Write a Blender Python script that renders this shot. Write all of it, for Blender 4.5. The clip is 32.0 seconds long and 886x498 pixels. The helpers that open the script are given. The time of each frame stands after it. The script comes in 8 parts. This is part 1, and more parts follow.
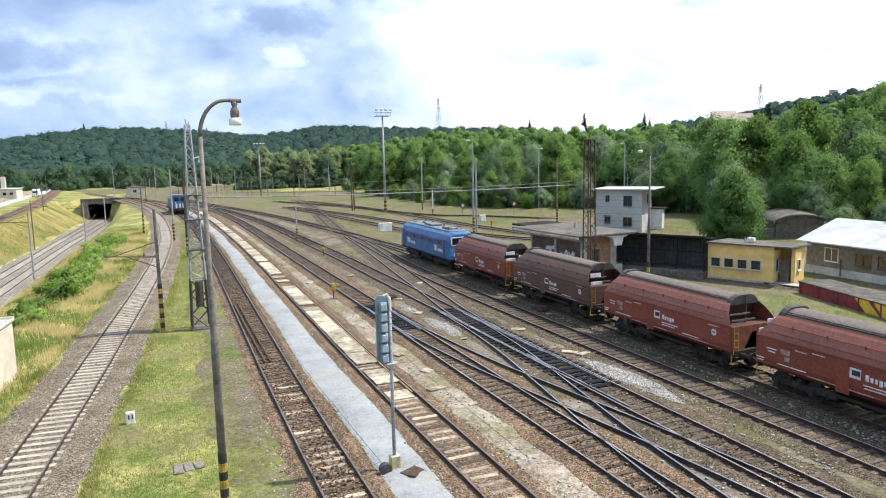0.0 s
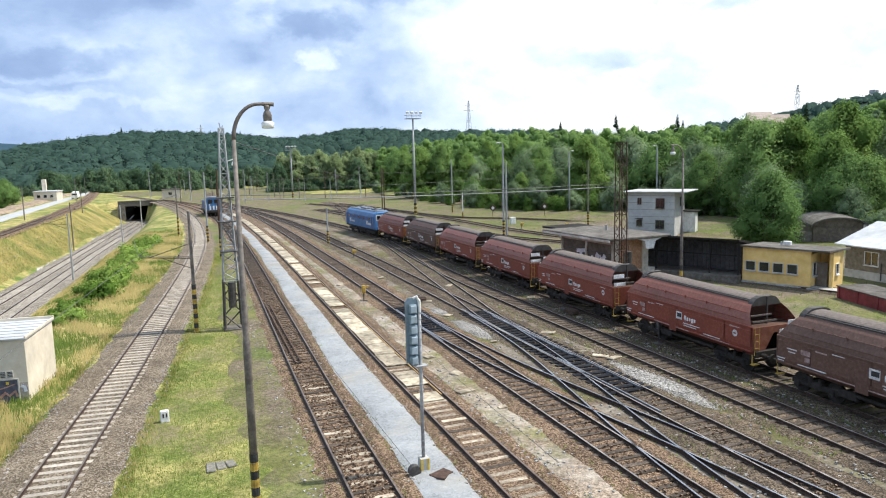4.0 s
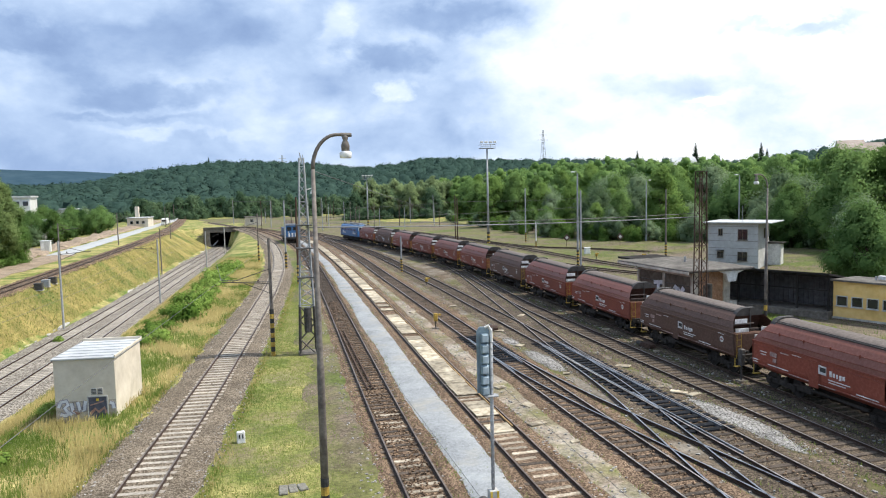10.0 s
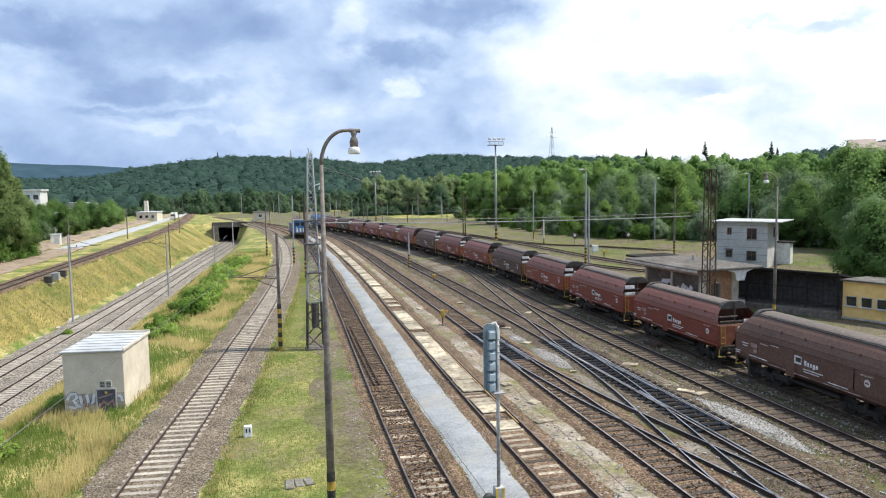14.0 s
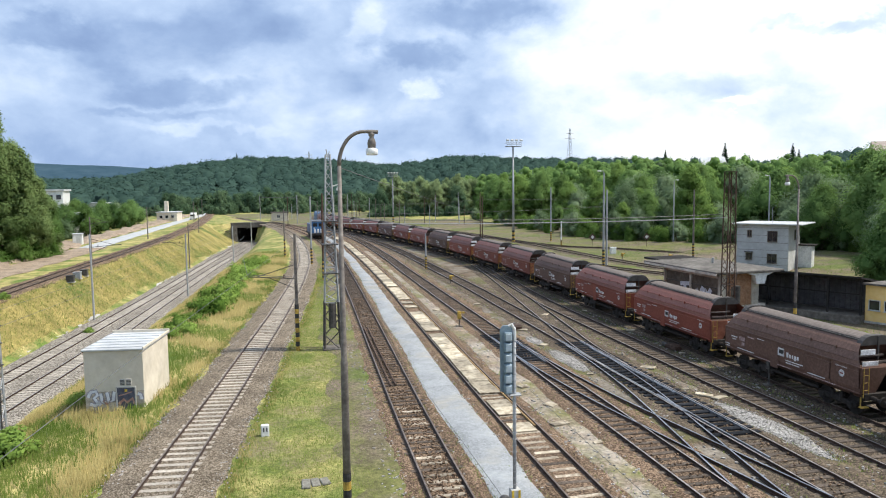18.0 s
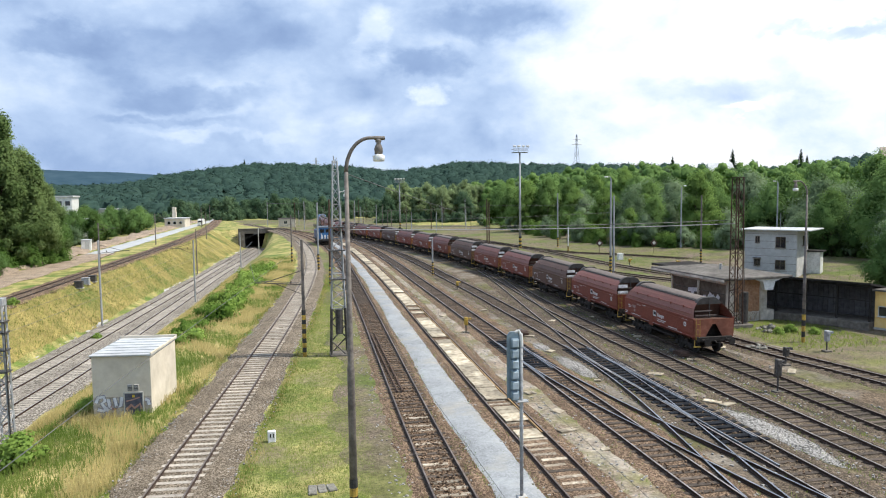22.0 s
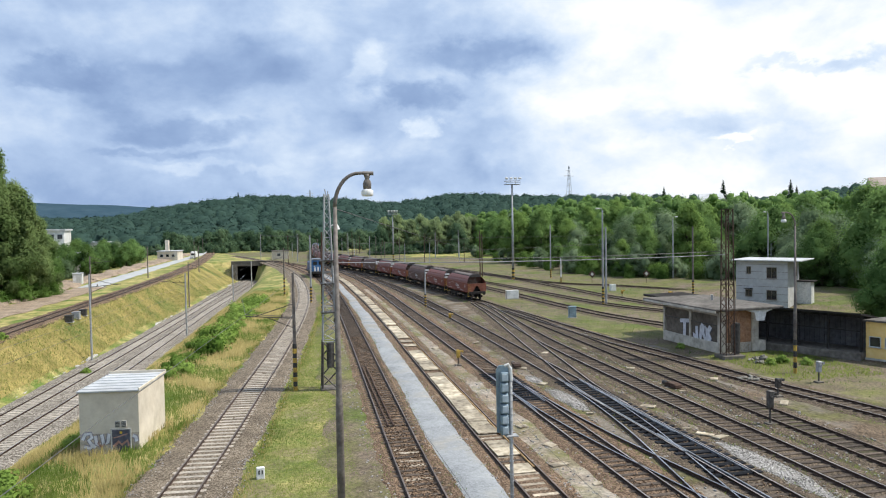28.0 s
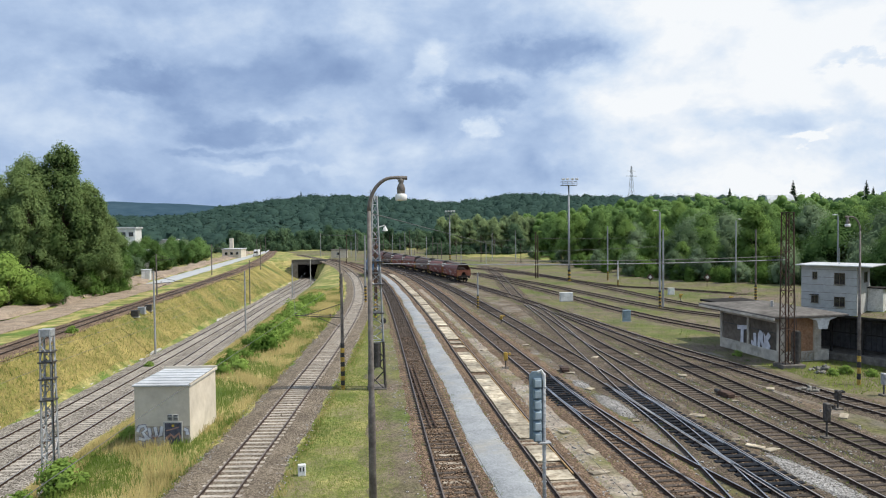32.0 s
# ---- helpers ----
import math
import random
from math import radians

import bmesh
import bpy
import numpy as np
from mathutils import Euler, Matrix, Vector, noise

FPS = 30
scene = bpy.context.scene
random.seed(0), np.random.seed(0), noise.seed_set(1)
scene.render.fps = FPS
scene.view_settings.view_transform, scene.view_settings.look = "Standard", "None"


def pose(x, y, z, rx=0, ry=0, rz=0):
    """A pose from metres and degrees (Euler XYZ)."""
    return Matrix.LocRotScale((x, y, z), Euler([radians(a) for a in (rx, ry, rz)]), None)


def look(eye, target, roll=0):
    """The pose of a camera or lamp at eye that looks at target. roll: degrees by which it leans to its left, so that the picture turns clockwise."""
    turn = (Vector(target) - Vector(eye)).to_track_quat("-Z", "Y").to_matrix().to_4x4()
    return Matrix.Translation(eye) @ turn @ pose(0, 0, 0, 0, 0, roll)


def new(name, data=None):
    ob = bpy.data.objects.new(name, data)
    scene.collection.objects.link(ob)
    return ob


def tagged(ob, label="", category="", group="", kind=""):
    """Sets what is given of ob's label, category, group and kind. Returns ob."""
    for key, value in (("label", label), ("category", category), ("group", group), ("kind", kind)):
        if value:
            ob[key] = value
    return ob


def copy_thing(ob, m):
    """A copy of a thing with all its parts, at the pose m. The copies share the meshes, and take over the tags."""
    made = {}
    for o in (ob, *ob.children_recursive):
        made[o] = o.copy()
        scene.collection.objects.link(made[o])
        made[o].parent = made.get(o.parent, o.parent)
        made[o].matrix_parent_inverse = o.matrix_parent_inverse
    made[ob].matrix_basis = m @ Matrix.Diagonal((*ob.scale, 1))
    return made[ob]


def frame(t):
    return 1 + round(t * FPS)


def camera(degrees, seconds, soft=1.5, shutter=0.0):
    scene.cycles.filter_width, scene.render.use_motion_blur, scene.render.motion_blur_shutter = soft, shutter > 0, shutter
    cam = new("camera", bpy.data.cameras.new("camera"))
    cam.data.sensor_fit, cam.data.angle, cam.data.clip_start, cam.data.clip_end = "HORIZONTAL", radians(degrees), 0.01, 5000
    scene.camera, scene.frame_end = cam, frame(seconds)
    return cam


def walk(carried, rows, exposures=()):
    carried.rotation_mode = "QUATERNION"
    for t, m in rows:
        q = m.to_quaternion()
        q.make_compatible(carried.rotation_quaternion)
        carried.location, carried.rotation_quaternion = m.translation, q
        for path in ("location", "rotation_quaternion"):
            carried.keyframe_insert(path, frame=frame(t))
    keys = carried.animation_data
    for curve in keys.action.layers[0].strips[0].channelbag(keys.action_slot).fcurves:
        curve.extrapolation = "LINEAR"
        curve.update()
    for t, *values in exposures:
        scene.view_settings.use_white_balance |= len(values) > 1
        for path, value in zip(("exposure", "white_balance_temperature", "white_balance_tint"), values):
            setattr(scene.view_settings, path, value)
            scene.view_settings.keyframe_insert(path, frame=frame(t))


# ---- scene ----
cam = camera(64.92, 32.0, soft=1.1)
# seconds, x, y, z, yaw, pitch, lean
PATH = [
    (0, 0.00, 0.00, 11.00, -22.37, -7.62, -1.36),
    (0.5, 0.00, 0.00, 11.00, -21.61, -7.47, -1.24),
    (1, 0.00, 0.00, 11.00, -21.10, -7.29, -1.46),
    (1.5, 0.00, 0.00, 11.00, -20.80, -7.30, -1.37),
    (2, 0.00, 0.00, 11.00, -20.59, -7.46, -1.26),
    (2.5, 0.00, 0.00, 11.00, -20.54, -7.65, -1.22),
    (4.5, 0.00, 0.00, 11.00, -19.04, -6.96, -1.80),
    (5, 0.00, 0.00, 11.00, -17.09, -5.95, -1.52),
    (5.5, 0.00, 0.00, 11.00, -16.82, -5.92, -1.44),
    (6, 0.00, 0.00, 11.00, -16.64, -5.80, -1.53),
    (6.5, 0.00, 0.00, 11.00, -16.29, -5.56, -1.25),
    (7, 0.00, 0.00, 11.00, -16.04, -5.49, -1.22),
    (7.5, 0.00, 0.00, 11.00, -15.85, -5.47, -1.09),
    (8, 0.00, 0.00, 11.00, -15.74, -5.48, -0.96),
    (8.5, 0.00, 0.00, 11.00, -15.64, -5.49, -0.91),
    (9, 0.00, 0.00, 11.00, -15.28, -5.26, -1.06),
    (9.5, 0.00, 0.00, 11.00, -14.64, -4.97, -1.44),
    (10, 0.00, 0.00, 11.00, -13.96, -4.85, -1.31),
    (10.5, 0.00, 0.00, 11.00, -13.65, -4.83, -1.42),
    (11, 0.00, 0.00, 11.00, -13.52, -4.87, -1.35),
    (11.5, 0.00, 0.00, 11.00, -13.45, -4.94, -1.20),
    (12, 0.00, 0.00, 11.00, -13.48, -5.06, -1.09),
    (12.5, 0.00, 0.00, 11.00, -13.57, -5.23, -1.02),
    (13, 0.00, 0.00, 11.00, -13.68, -5.36, -0.99),
    (13.5, 0.00, 0.00, 11.00, -13.68, -5.36, -0.99),
    (14, 0.00, 0.00, 11.00, -13.33, -5.12, -0.89),
    (14.5, 0.00, 0.00, 11.00, -12.86, -4.91, -1.52),
    (16.5, 0.00, 0.00, 11.00, -11.87, -4.68, -0.87),
    (17, 0.00, 0.00, 11.00, -11.91, -4.76, -0.84),
    (17.5, 0.00, 0.00, 11.00, -11.92, -4.88, -0.77),
    (18, 0.00, 0.00, 11.00, -11.93, -5.00, -0.72),
    (18.5, 0.00, 0.00, 11.00, -11.99, -5.11, -0.46),
    (19, 0.00, 0.00, 11.00, -12.04, -5.01, -0.48),
    (19.5, 0.00, 0.00, 11.00, -11.99, -4.95, -0.55),
    (20, 0.00, 0.00, 11.00, -11.94, -4.88, -0.50),
    (20.5, 0.00, 0.00, 11.00, -11.82, -4.77, -0.48),
    (21, 0.00, 0.00, 11.00, -11.63, -4.62, -0.82),
    (21.5, 0.00, 0.00, 11.00, -11.43, -4.56, -0.75),
    (22, 0.00, 0.00, 11.00, -11.38, -4.50, -0.76),
    (22.5, 0.00, 0.00, 11.00, -11.35, -4.50, -0.78),
    (23, 0.00, 0.00, 11.00, -11.33, -4.43, -0.77),
    (23.5, 0.00, 0.00, 11.00, -11.26, -4.42, -0.76),
    (24, 0.00, 0.00, 11.00, -11.26, -4.41, -0.52),
    (24.5, 0.00, 0.00, 11.00, -11.32, -4.39, -0.55),
    (26.5, 0.00, 0.00, 11.00, -11.50, -4.46, -0.49),
    (27, 0.00, 0.00, 11.00, -11.50, -4.41, -0.46),
    (27.5, 0.02, -0.03, 11.04, -13.84, -2.25, -1.61),
    (28, 0.16, -0.13, 11.09, -11.92, -1.93, -1.00),
    (28.5, 0.29, -0.23, 11.08, -12.19, -4.69, -2.92),
    (29, 0.49, -0.16, 11.10, -11.54, -5.78, -1.83),
    (29.5, 0.67, -0.19, 11.13, -10.70, -5.97, -0.75),
    (30, 0.83, -0.24, 11.17, -9.51, -5.60, -1.22),
    (30.5, 0.99, -0.30, 11.17, -6.78, -5.40, 0.18),
    (31, 1.01, -0.29, 11.18, -6.24, -4.85, -1.16),
    (31.5, 0.99, -0.32, 11.20, -6.42, -3.49, -1.17),
    (32, 1.02, -0.30, 11.23, -7.04, -1.87, -0.60),
]
walk(cam, [(t, pose(x, y, z, 0, 0, yaw) @ pose(0, 0, 0, 90 + pitch) @ pose(0, 0, 0, 0, 0, lean)) for t, x, y, z, yaw, pitch, lean in PATH],
     [(0, 0.50), (2.5, 0.50), (5, 0.36), (13, 0.30), (24, 0.27), (27, 0.22), (29, 0.04), (32, 0.0)])
# world: summer sky with broken cloud
SUN_ELEV, SUN_AZ = 57.0, 100.0      # azimuth clockwise from +y

CLOUDS = [
    (-16.6, 11.2, 3.2, 1.1, -0.24), (-10.7, 10.7, 5.5, 2.2, -0.26), (-3.7, 12.9, 4.1, 1.9, -0.24), (-8.4, 7.5, 5.2, 0.9, -0.3),
    (-9.7, 5.9, 5.0, 0.4, -0.16), (2.7, 7.9, 3.2, 2.0, -0.12), (10.5, 10.5, 3.0, 1.0, -0.28), (15.1, 13.7, 5.0, 1.5, -0.34),
    (9.9, 4.6, 6.8, 1.5, -0.10), (40.1, 11.4, 5.0, 0.5, -0.3), (32.8, 7.5, 10.5, 1.0, -0.13), (10.7, 8.0, 1.3, 0.8, 0.30),
    (5.8, 12.7, 1.8, 2.2, 0.22), (29.1, 10.9, 10.5, 1.9, 0.1), (33.6, 6.1, 1.5, 0.3, 0.3), (-6.1, 4.7, 5.0, 0.4, 0.12), (-14.0, 3.5, 10.0, 3.2, -0.14),
    (-18.8, 9.1, 3.6, 1.0, 0.06),
]


def make_world():
    w = bpy.data.worlds.new("world")
    scene.world = w
    w.use_nodes = True
    nt = w.node_tree
    nt.nodes.clear()
    N, Lk = nt.nodes.new, nt.links.new
    out = N("ShaderNodeOutputWorld")
    bg = N("ShaderNodeBackground")
    bg.inputs["Strength"].default_value = 0.1
    sky = N("ShaderNodeTexSky")
    sky.sky_type = "NISHITA"
    sky.sun_disc = False
    sky.sun_elevation, sky.sun_rotation = radians(SUN_ELEV), radians(SUN_AZ)
    sky.air_density, sky.dust_density, sky.ozone_density = 1.0, 1.5, 1.0
    co = N("ShaderNodeTexCoord")
    sep = N("ShaderNodeSeparateXYZ")
    Lk(co.outputs["Generated"], sep.inputs[0])

    def mth(op, a, b=None, clamp=False):
        n = N("ShaderNodeMath")
        n.operation, n.use_clamp = op, clamp
        for i, v in enumerate((a, b)):
            if v is None:
                continue
            if hasattr(v, "links"):
                Lk(v, n.inputs[i])
            else:
                n.inputs[i].default_value = v
        return n.outputs[0]

    flat = N("ShaderNodeVectorMath")
    flat.operation = "MULTIPLY"
    flat.inputs[1].default_value = (1.0, 1.0, 1.6)
    Lk(co.outputs["Generated"], flat.inputs[0])

    def nz(scale, detail, rough, off, dist=0.35):
        mp = N("ShaderNodeMapping")
        mp.inputs["Location"].default_value = off
        Lk(flat.outputs[0], mp.inputs[0])
        n = N("ShaderNodeTexNoise")
        n.inputs["Scale"].default_value, n.inputs["Detail"].default_value = scale, detail
        n.inputs["Roughness"].default_value, n.inputs["Distortion"].default_value = rough, dist
        Lk(mp.outputs[0], n.inputs["Vector"])
        return n.outputs["Fac"]

    def ramp(fac, stops):
        r = N("ShaderNodeValToRGB")
        els = r.color_ramp.elements
        for i, (p, c) in enumerate(stops):
            e = els[i] if i < 2 else els.new(p)
            e.position, e.color = p, (*c, 1)
        Lk(fac, r.inputs[0])
        return r.outputs[0]

    def mix(fac, a, b):
        m = N("ShaderNodeMix")
        m.data_type = "RGBA"
        if hasattr(fac, "links"):
            Lk(fac, m.inputs[0])
        else:
            m.inputs[0].default_value = fac
        Lk(a, m.inputs[6]), Lk(b, m.inputs[7])
        return m.outputs[2]

    # cloud deck: heaped blue-grey masses ahead and to the west, thin and bright to the east
    deg = 180 / math.pi
    sx, sy, sz = sep.outputs[0], sep.outputs[1], sep.outputs[2]
    az = mth("MULTIPLY", mth("ARCTAN2", sx, sy), deg)
    el = mth("MULTIPLY", mth("ARCSINE", sz), deg)
    wa, wb = nz(9.0, 7, 0.58, (1.3, 4.1, 2.7), 0.2), nz(11.0, 7, 0.58, (6.1, 0.4, 3.3), 0.2)
    az = mth("ADD", az, mth("MULTIPLY", mth("SUBTRACT", wa, 0.5), 9.0))
    el = mth("ADD", el, mth("MULTIPLY", mth("SUBTRACT", wb, 0.5), 5.0))

    def ease(v, lo, hi):
        r = N("ShaderNodeMapRange")
        r.interpolation_type = "SMOOTHSTEP"
        r.inputs["From Min"].default_value, r.inputs["From Max"].default_value = lo, hi
        Lk(v, r.inputs["Value"])
        return r.outputs[0]

    big0, big1 = nz(5.5, 9, 0.56, (0.35, 0.1, 0.62), 0.15), nz(5.5, 9, 0.56, (0.32, 0.1, 0.57), 0.15)
    body = mth("ADD", mth("MULTIPLY", big0, 0.50), mth("MULTIPLY", mth("SUBTRACT", big0, big1), 0.75))
    body = mth("ADD", body, mth("MULTIPLY", nz(22.0, 7, 0.6, (2, 5, 1), 0.1), 0.16))
    body = mth("ADD", body, 0.22)
    body = mth("ADD", body, mth("MULTIPLY", mth("SUBTRACT", ease(az, 13.0, 27.0), ease(az, 90.0, 140.0)), 0.40))
    # azimuth, height, half-widths in degrees, and how much lighter or darker each mass is
    for a, e, ha, he, k in CLOUDS:
        u, v = mth("DIVIDE", mth("SUBTRACT", az, a), ha), mth("DIVIDE", mth("SUBTRACT", el, e), he)
        d = mth("SQRT", mth("ADD", mth("MULTIPLY", u, u), mth("MULTIPLY", v, v)))
        body = mth("ADD", body, mth("MULTIPLY", ease(d, 1.45, 0.45), k))
    col = ramp(body, [(0.0, (2.1, 3.1, 5.3)), (0.28, (3.0, 4.2, 6.5)), (0.52, (4.4, 5.7, 7.9)), (0.76, (6.5, 7.6, 9.1)), (1.0, (9.2, 9.5, 9.8))])
    gap = ramp(nz(2.6, 6, 0.6, (7.3, 2.2, 4)), [(0.20, (0, 0, 0)), (0.34, (1, 1, 1))])
    col = mix(gap, sky.outputs[0], col)
    Lk(col, bg.inputs["Color"])
    Lk(bg.outputs[0], out.inputs["Surface"])


make_world()
sun = new("sun", bpy.data.lights.new("sun", "SUN"))
sun.data.energy, sun.data.angle, sun.data.color = 4.2, radians(0.9), (1.0, 0.95, 0.87)
SUN_DIR = Vector((math.sin(radians(SUN_AZ)) * math.cos(radians(SUN_ELEV)), math.cos(radians(SUN_AZ)) * math.cos(radians(SUN_ELEV)), math.sin(radians(SUN_ELEV))))
sun.matrix_world = look(SUN_DIR * 200, (0, 0, 0))


# ---- materials
def mat(name, stops, scale=6.0, rough=0.8, metal=0.0, bump=0.0, bscale=None, big=0.25, bigscale=0.4, spread=0.0, spec=0.4, kind="noise", obj=False):
    """stops: colours from dark to light of the fine pattern. big: strength of slow stains. spread: brightness change from piece to piece."""
    m = bpy.data.materials.new(name)
    m.use_nodes = True
    nt = m.node_tree
    N, Lk = nt.nodes.new, nt.links.new
    bs = nt.nodes["Principled BSDF"]
    co = N("ShaderNodeTexCoord") if obj else N("ShaderNodeNewGeometry")
    vec = co.outputs["Object"] if obj else co.outputs["Position"]
    if kind == "stones":
        tx = N("ShaderNodeTexVoronoi")
        tx.inputs["Scale"].default_value = scale
        Lk(vec, tx.inputs["Vector"])
        tsep = N("ShaderNodeSeparateColor")
        Lk(tx.outputs["Color"], tsep.inputs[0])
        fac = tsep.outputs[0]
        hgt = tx.outputs["Distance"]
    else:
        tx = N("ShaderNodeTexNoise")
        tx.inputs["Scale"].default_value, tx.inputs["Detail"].default_value, tx.inputs["Roughness"].default_value = scale, 6, 0.65
        Lk(vec, tx.inputs["Vector"])
        fac = hgt = tx.outputs["Fac"]
    r = N("ShaderNodeValToRGB")
    els = r.color_ramp.elements
    lo, hi = (0.05, 0.95) if kind == "stones" else (0.3, 0.7)
    for i, c in enumerate(stops):
        p = lo + (hi - lo) * i / max(1, len(stops) - 1)
        e = els[i] if i < 2 else els.new(p)
        e.position, e.color = p, (*c, 1)
    Lk(fac, r.inputs[0])
    bn = N("ShaderNodeTexNoise")
    bn.inputs["Scale"].default_value, bn.inputs["Detail"].default_value = bigscale, 5
    Lk(vec, bn.inputs["Vector"])
    mr = N("ShaderNodeMapRange")
    mr.inputs["From Min"].default_value, mr.inputs["From Max"].default_value = 0.3, 0.7
    mr.inputs["To Min"].default_value, mr.inputs["To Max"].default_value = 1 - big, 1 + big
    Lk(bn.outputs["Fac"], mr.inputs["Value"])
    val = mr.outputs[0]
    if spread:
        oi = N("ShaderNodeObjectInfo")
        sr = N("ShaderNodeMapRange")
        sr.inputs["To Min"].default_value, sr.inputs["To Max"].default_value = 1 - spread, 1 + spread
        Lk(oi.outputs["Random"], sr.inputs["Value"])
        mu = N("ShaderNodeMath")
        mu.operation = "MULTIPLY"
        Lk(val, mu.inputs[0]), Lk(sr.outputs[0], mu.inputs[1])
        val = mu.outputs[0]
    vm = N("ShaderNodeVectorMath")
    vm.operation = "SCALE"
    Lk(r.outputs[0], vm.inputs[0]), Lk(val, vm.inputs["Scale"])
    Lk(vm.outputs[0], bs.inputs["Base Color"])
    bs.inputs["Roughness"].default_value, bs.inputs["Metallic"].default_value = rough, metal
    bs.inputs["Specular IOR Level"].default_value = spec
    if bump:
        b = N("ShaderNodeBump")
        b.inputs["Strength"].default_value, b.inputs["Distance"].default_value = bump, 0.03
        Lk(hgt, b.inputs["Height"])
        Lk(b.outputs[0], bs.inputs["Normal"])
    return m


def patches(name, a, b, scale, lo, hi, rough=0.9, detail=8, bump=0.3, third=None, tscale=0.15, clods=0.34):
    """Two fine-grained surfaces that meet in ragged patches (dirt and weeds, gravel and dust)."""
    m = bpy.data.materials.new(name)
    m.use_nodes = True
    nt = m.node_tree
    N, Lk = nt.nodes.new, nt.links.new
    bs = nt.nodes["Principled BSDF"]
    geo = N("ShaderNodeNewGeometry")

    def nz(s, d=6, ro=0.6):
        n = N("ShaderNodeTexNoise")
        n.inputs["Scale"].default_value, n.inputs["Detail"].default_value, n.inputs["Roughness"].default_value = s, d, ro
        Lk(geo.outputs["Position"], n.inputs["Vector"])
        return n.outputs["Fac"]

    def ramp(f, stops):
        r = N("ShaderNodeValToRGB")
        els = r.color_ramp.elements
        for i, (p, c) in enumerate(stops):
            e = els[i] if i < 2 else els.new(p)
            e.position, e.color = p, (*c, 1)
        Lk(f, r.inputs[0])
        return r.outputs[0]

    def mix(f, x, y):
        mx = N("ShaderNodeMix")
        mx.data_type = "RGBA"
        Lk(f, mx.inputs[0]), Lk(x, mx.inputs[6]), Lk(y, mx.inputs[7])
        return mx.outputs[2]

    vor = N("ShaderNodeTexVoronoi")
    vor.inputs["Scale"].default_value = 15
    Lk(geo.outputs["Position"], vor.inputs["Vector"])
    vs = N("ShaderNodeSeparateColor")
    Lk(vor.outputs["Color"], vs.inputs[0])
    fine = nz(3.0, 9, 0.75)
    ca = ramp(vs.outputs[0], [(0.0, a[0]), (1.0, a[1])])
    cb = ramp(fine, [(0.3, b[0]), (0.7, b[1])])
    msk = nz(scale, detail, 0.7)
    mk = ramp(msk, [(lo, (0, 0, 0)), (hi, (1, 1, 1))])
    col = mix(mk, ca, cb)
    if third:
        tk = ramp(nz(tscale, 7, 0.65), [(0.5, (0, 0, 0)), (0.62, (1, 1, 1))])
        ct = ramp(fine, [(0.3, third[0]), (0.7, third[1])])
        col = mix(tk, col, ct)
    st = ramp(nz(0.5, 6), [(0.3, (0.72, 0.72, 0.72)), (0.7, (1.25, 1.25, 1.25))])
    mm = N("ShaderNodeMix")
    mm.data_type, mm.blend_type = "RGBA", "MULTIPLY"
    mm.inputs[0].default_value = 1.0
    Lk(col, mm.inputs[6]), Lk(st, mm.inputs[7])
    clod = ramp(nz(5.0, 5, 0.75), [(0.36, (1 - clods * 1.1,) * 3), (0.64, (1 + clods * 0.95,) * 3)])
    mc = N("ShaderNodeMix")
    mc.data_type, mc.blend_type = "RGBA", "MULTIPLY"
    mc.inputs[0].default_value = 1.0
    Lk(mm.outputs[2], mc.inputs[6]), Lk(clod, mc.inputs[7])
    Lk(mc.outputs[2], bs.inputs["Base Color"])
    bs.inputs["Roughness"].default_value = rough
    bs.inputs["Specular IOR Level"].default_value = 0.2
    bp = N("ShaderNodeBump")
    bp.inputs["Strength"].default_value, bp.inputs["Distance"].default_value = bump, 0.06
    Lk(vor.outputs["Distance"], bp.inputs["Height"])
    Lk(bp.outputs[0], bs.inputs["Normal"])
    return m


def leafmat(name, dark, light, trans=0.35):
    m = bpy.data.materials.new(name)
    m.use_nodes = True
    nt = m.node_tree
    N, Lk = nt.nodes.new, nt.links.new
    bs = nt.nodes["Principled BSDF"]
    geo = N("ShaderNodeNewGeometry")
    oi = N("ShaderNodeObjectInfo")
    nz = N("ShaderNodeTexNoise")
    nz.inputs["Scale"].default_value, nz.inputs["Detail"].default_value = 0.22, 5
    Lk(geo.outputs["Position"], nz.inputs["Vector"])
    ad = N("ShaderNodeMath")
    ad.operation = "MULTIPLY_ADD"
    Lk(geo.outputs["Random Per Island"], ad.inputs[0])
    ad.inputs[1].default_value = 0.18
    Lk(nz.outputs["Fac"], ad.inputs[2])
    ad2 = N("ShaderNodeMath")
    ad2.operation = "MULTIPLY_ADD"
    Lk(oi.outputs["Random"], ad2.inputs[0])
    ad2.inputs[1].default_value = 0.36
    Lk(ad.outputs[0], ad2.inputs[2])
    r = N("ShaderNodeValToRGB")
    r.color_ramp.elements[0].position, r.color_ramp.elements[1].position = 0.50, 1.0
    r.color_ramp.elements[0].color, r.color_ramp.elements[1].color = (*dark, 1), (*light, 1)
    Lk(ad2.outputs[0], r.inputs[0])
    Lk(r.outputs[0], bs.inputs["Base Color"])
    bs.inputs["Roughness"].default_value = 0.85
    bs.inputs["Specular IOR Level"].default_value = 0.06
    tr = N("ShaderNodeBsdfTranslucent")
    Lk(r.outputs[0], tr.inputs["Color"])
    ms = N("ShaderNodeMixShader")
    ms.inputs[0].default_value = trans
    Lk(bs.outputs[0], ms.inputs[1]), Lk(tr.outputs[0], ms.inputs[2])
    Lk(ms.outputs[0], nt.nodes["Material Output"].inputs["Surface"])
    return m


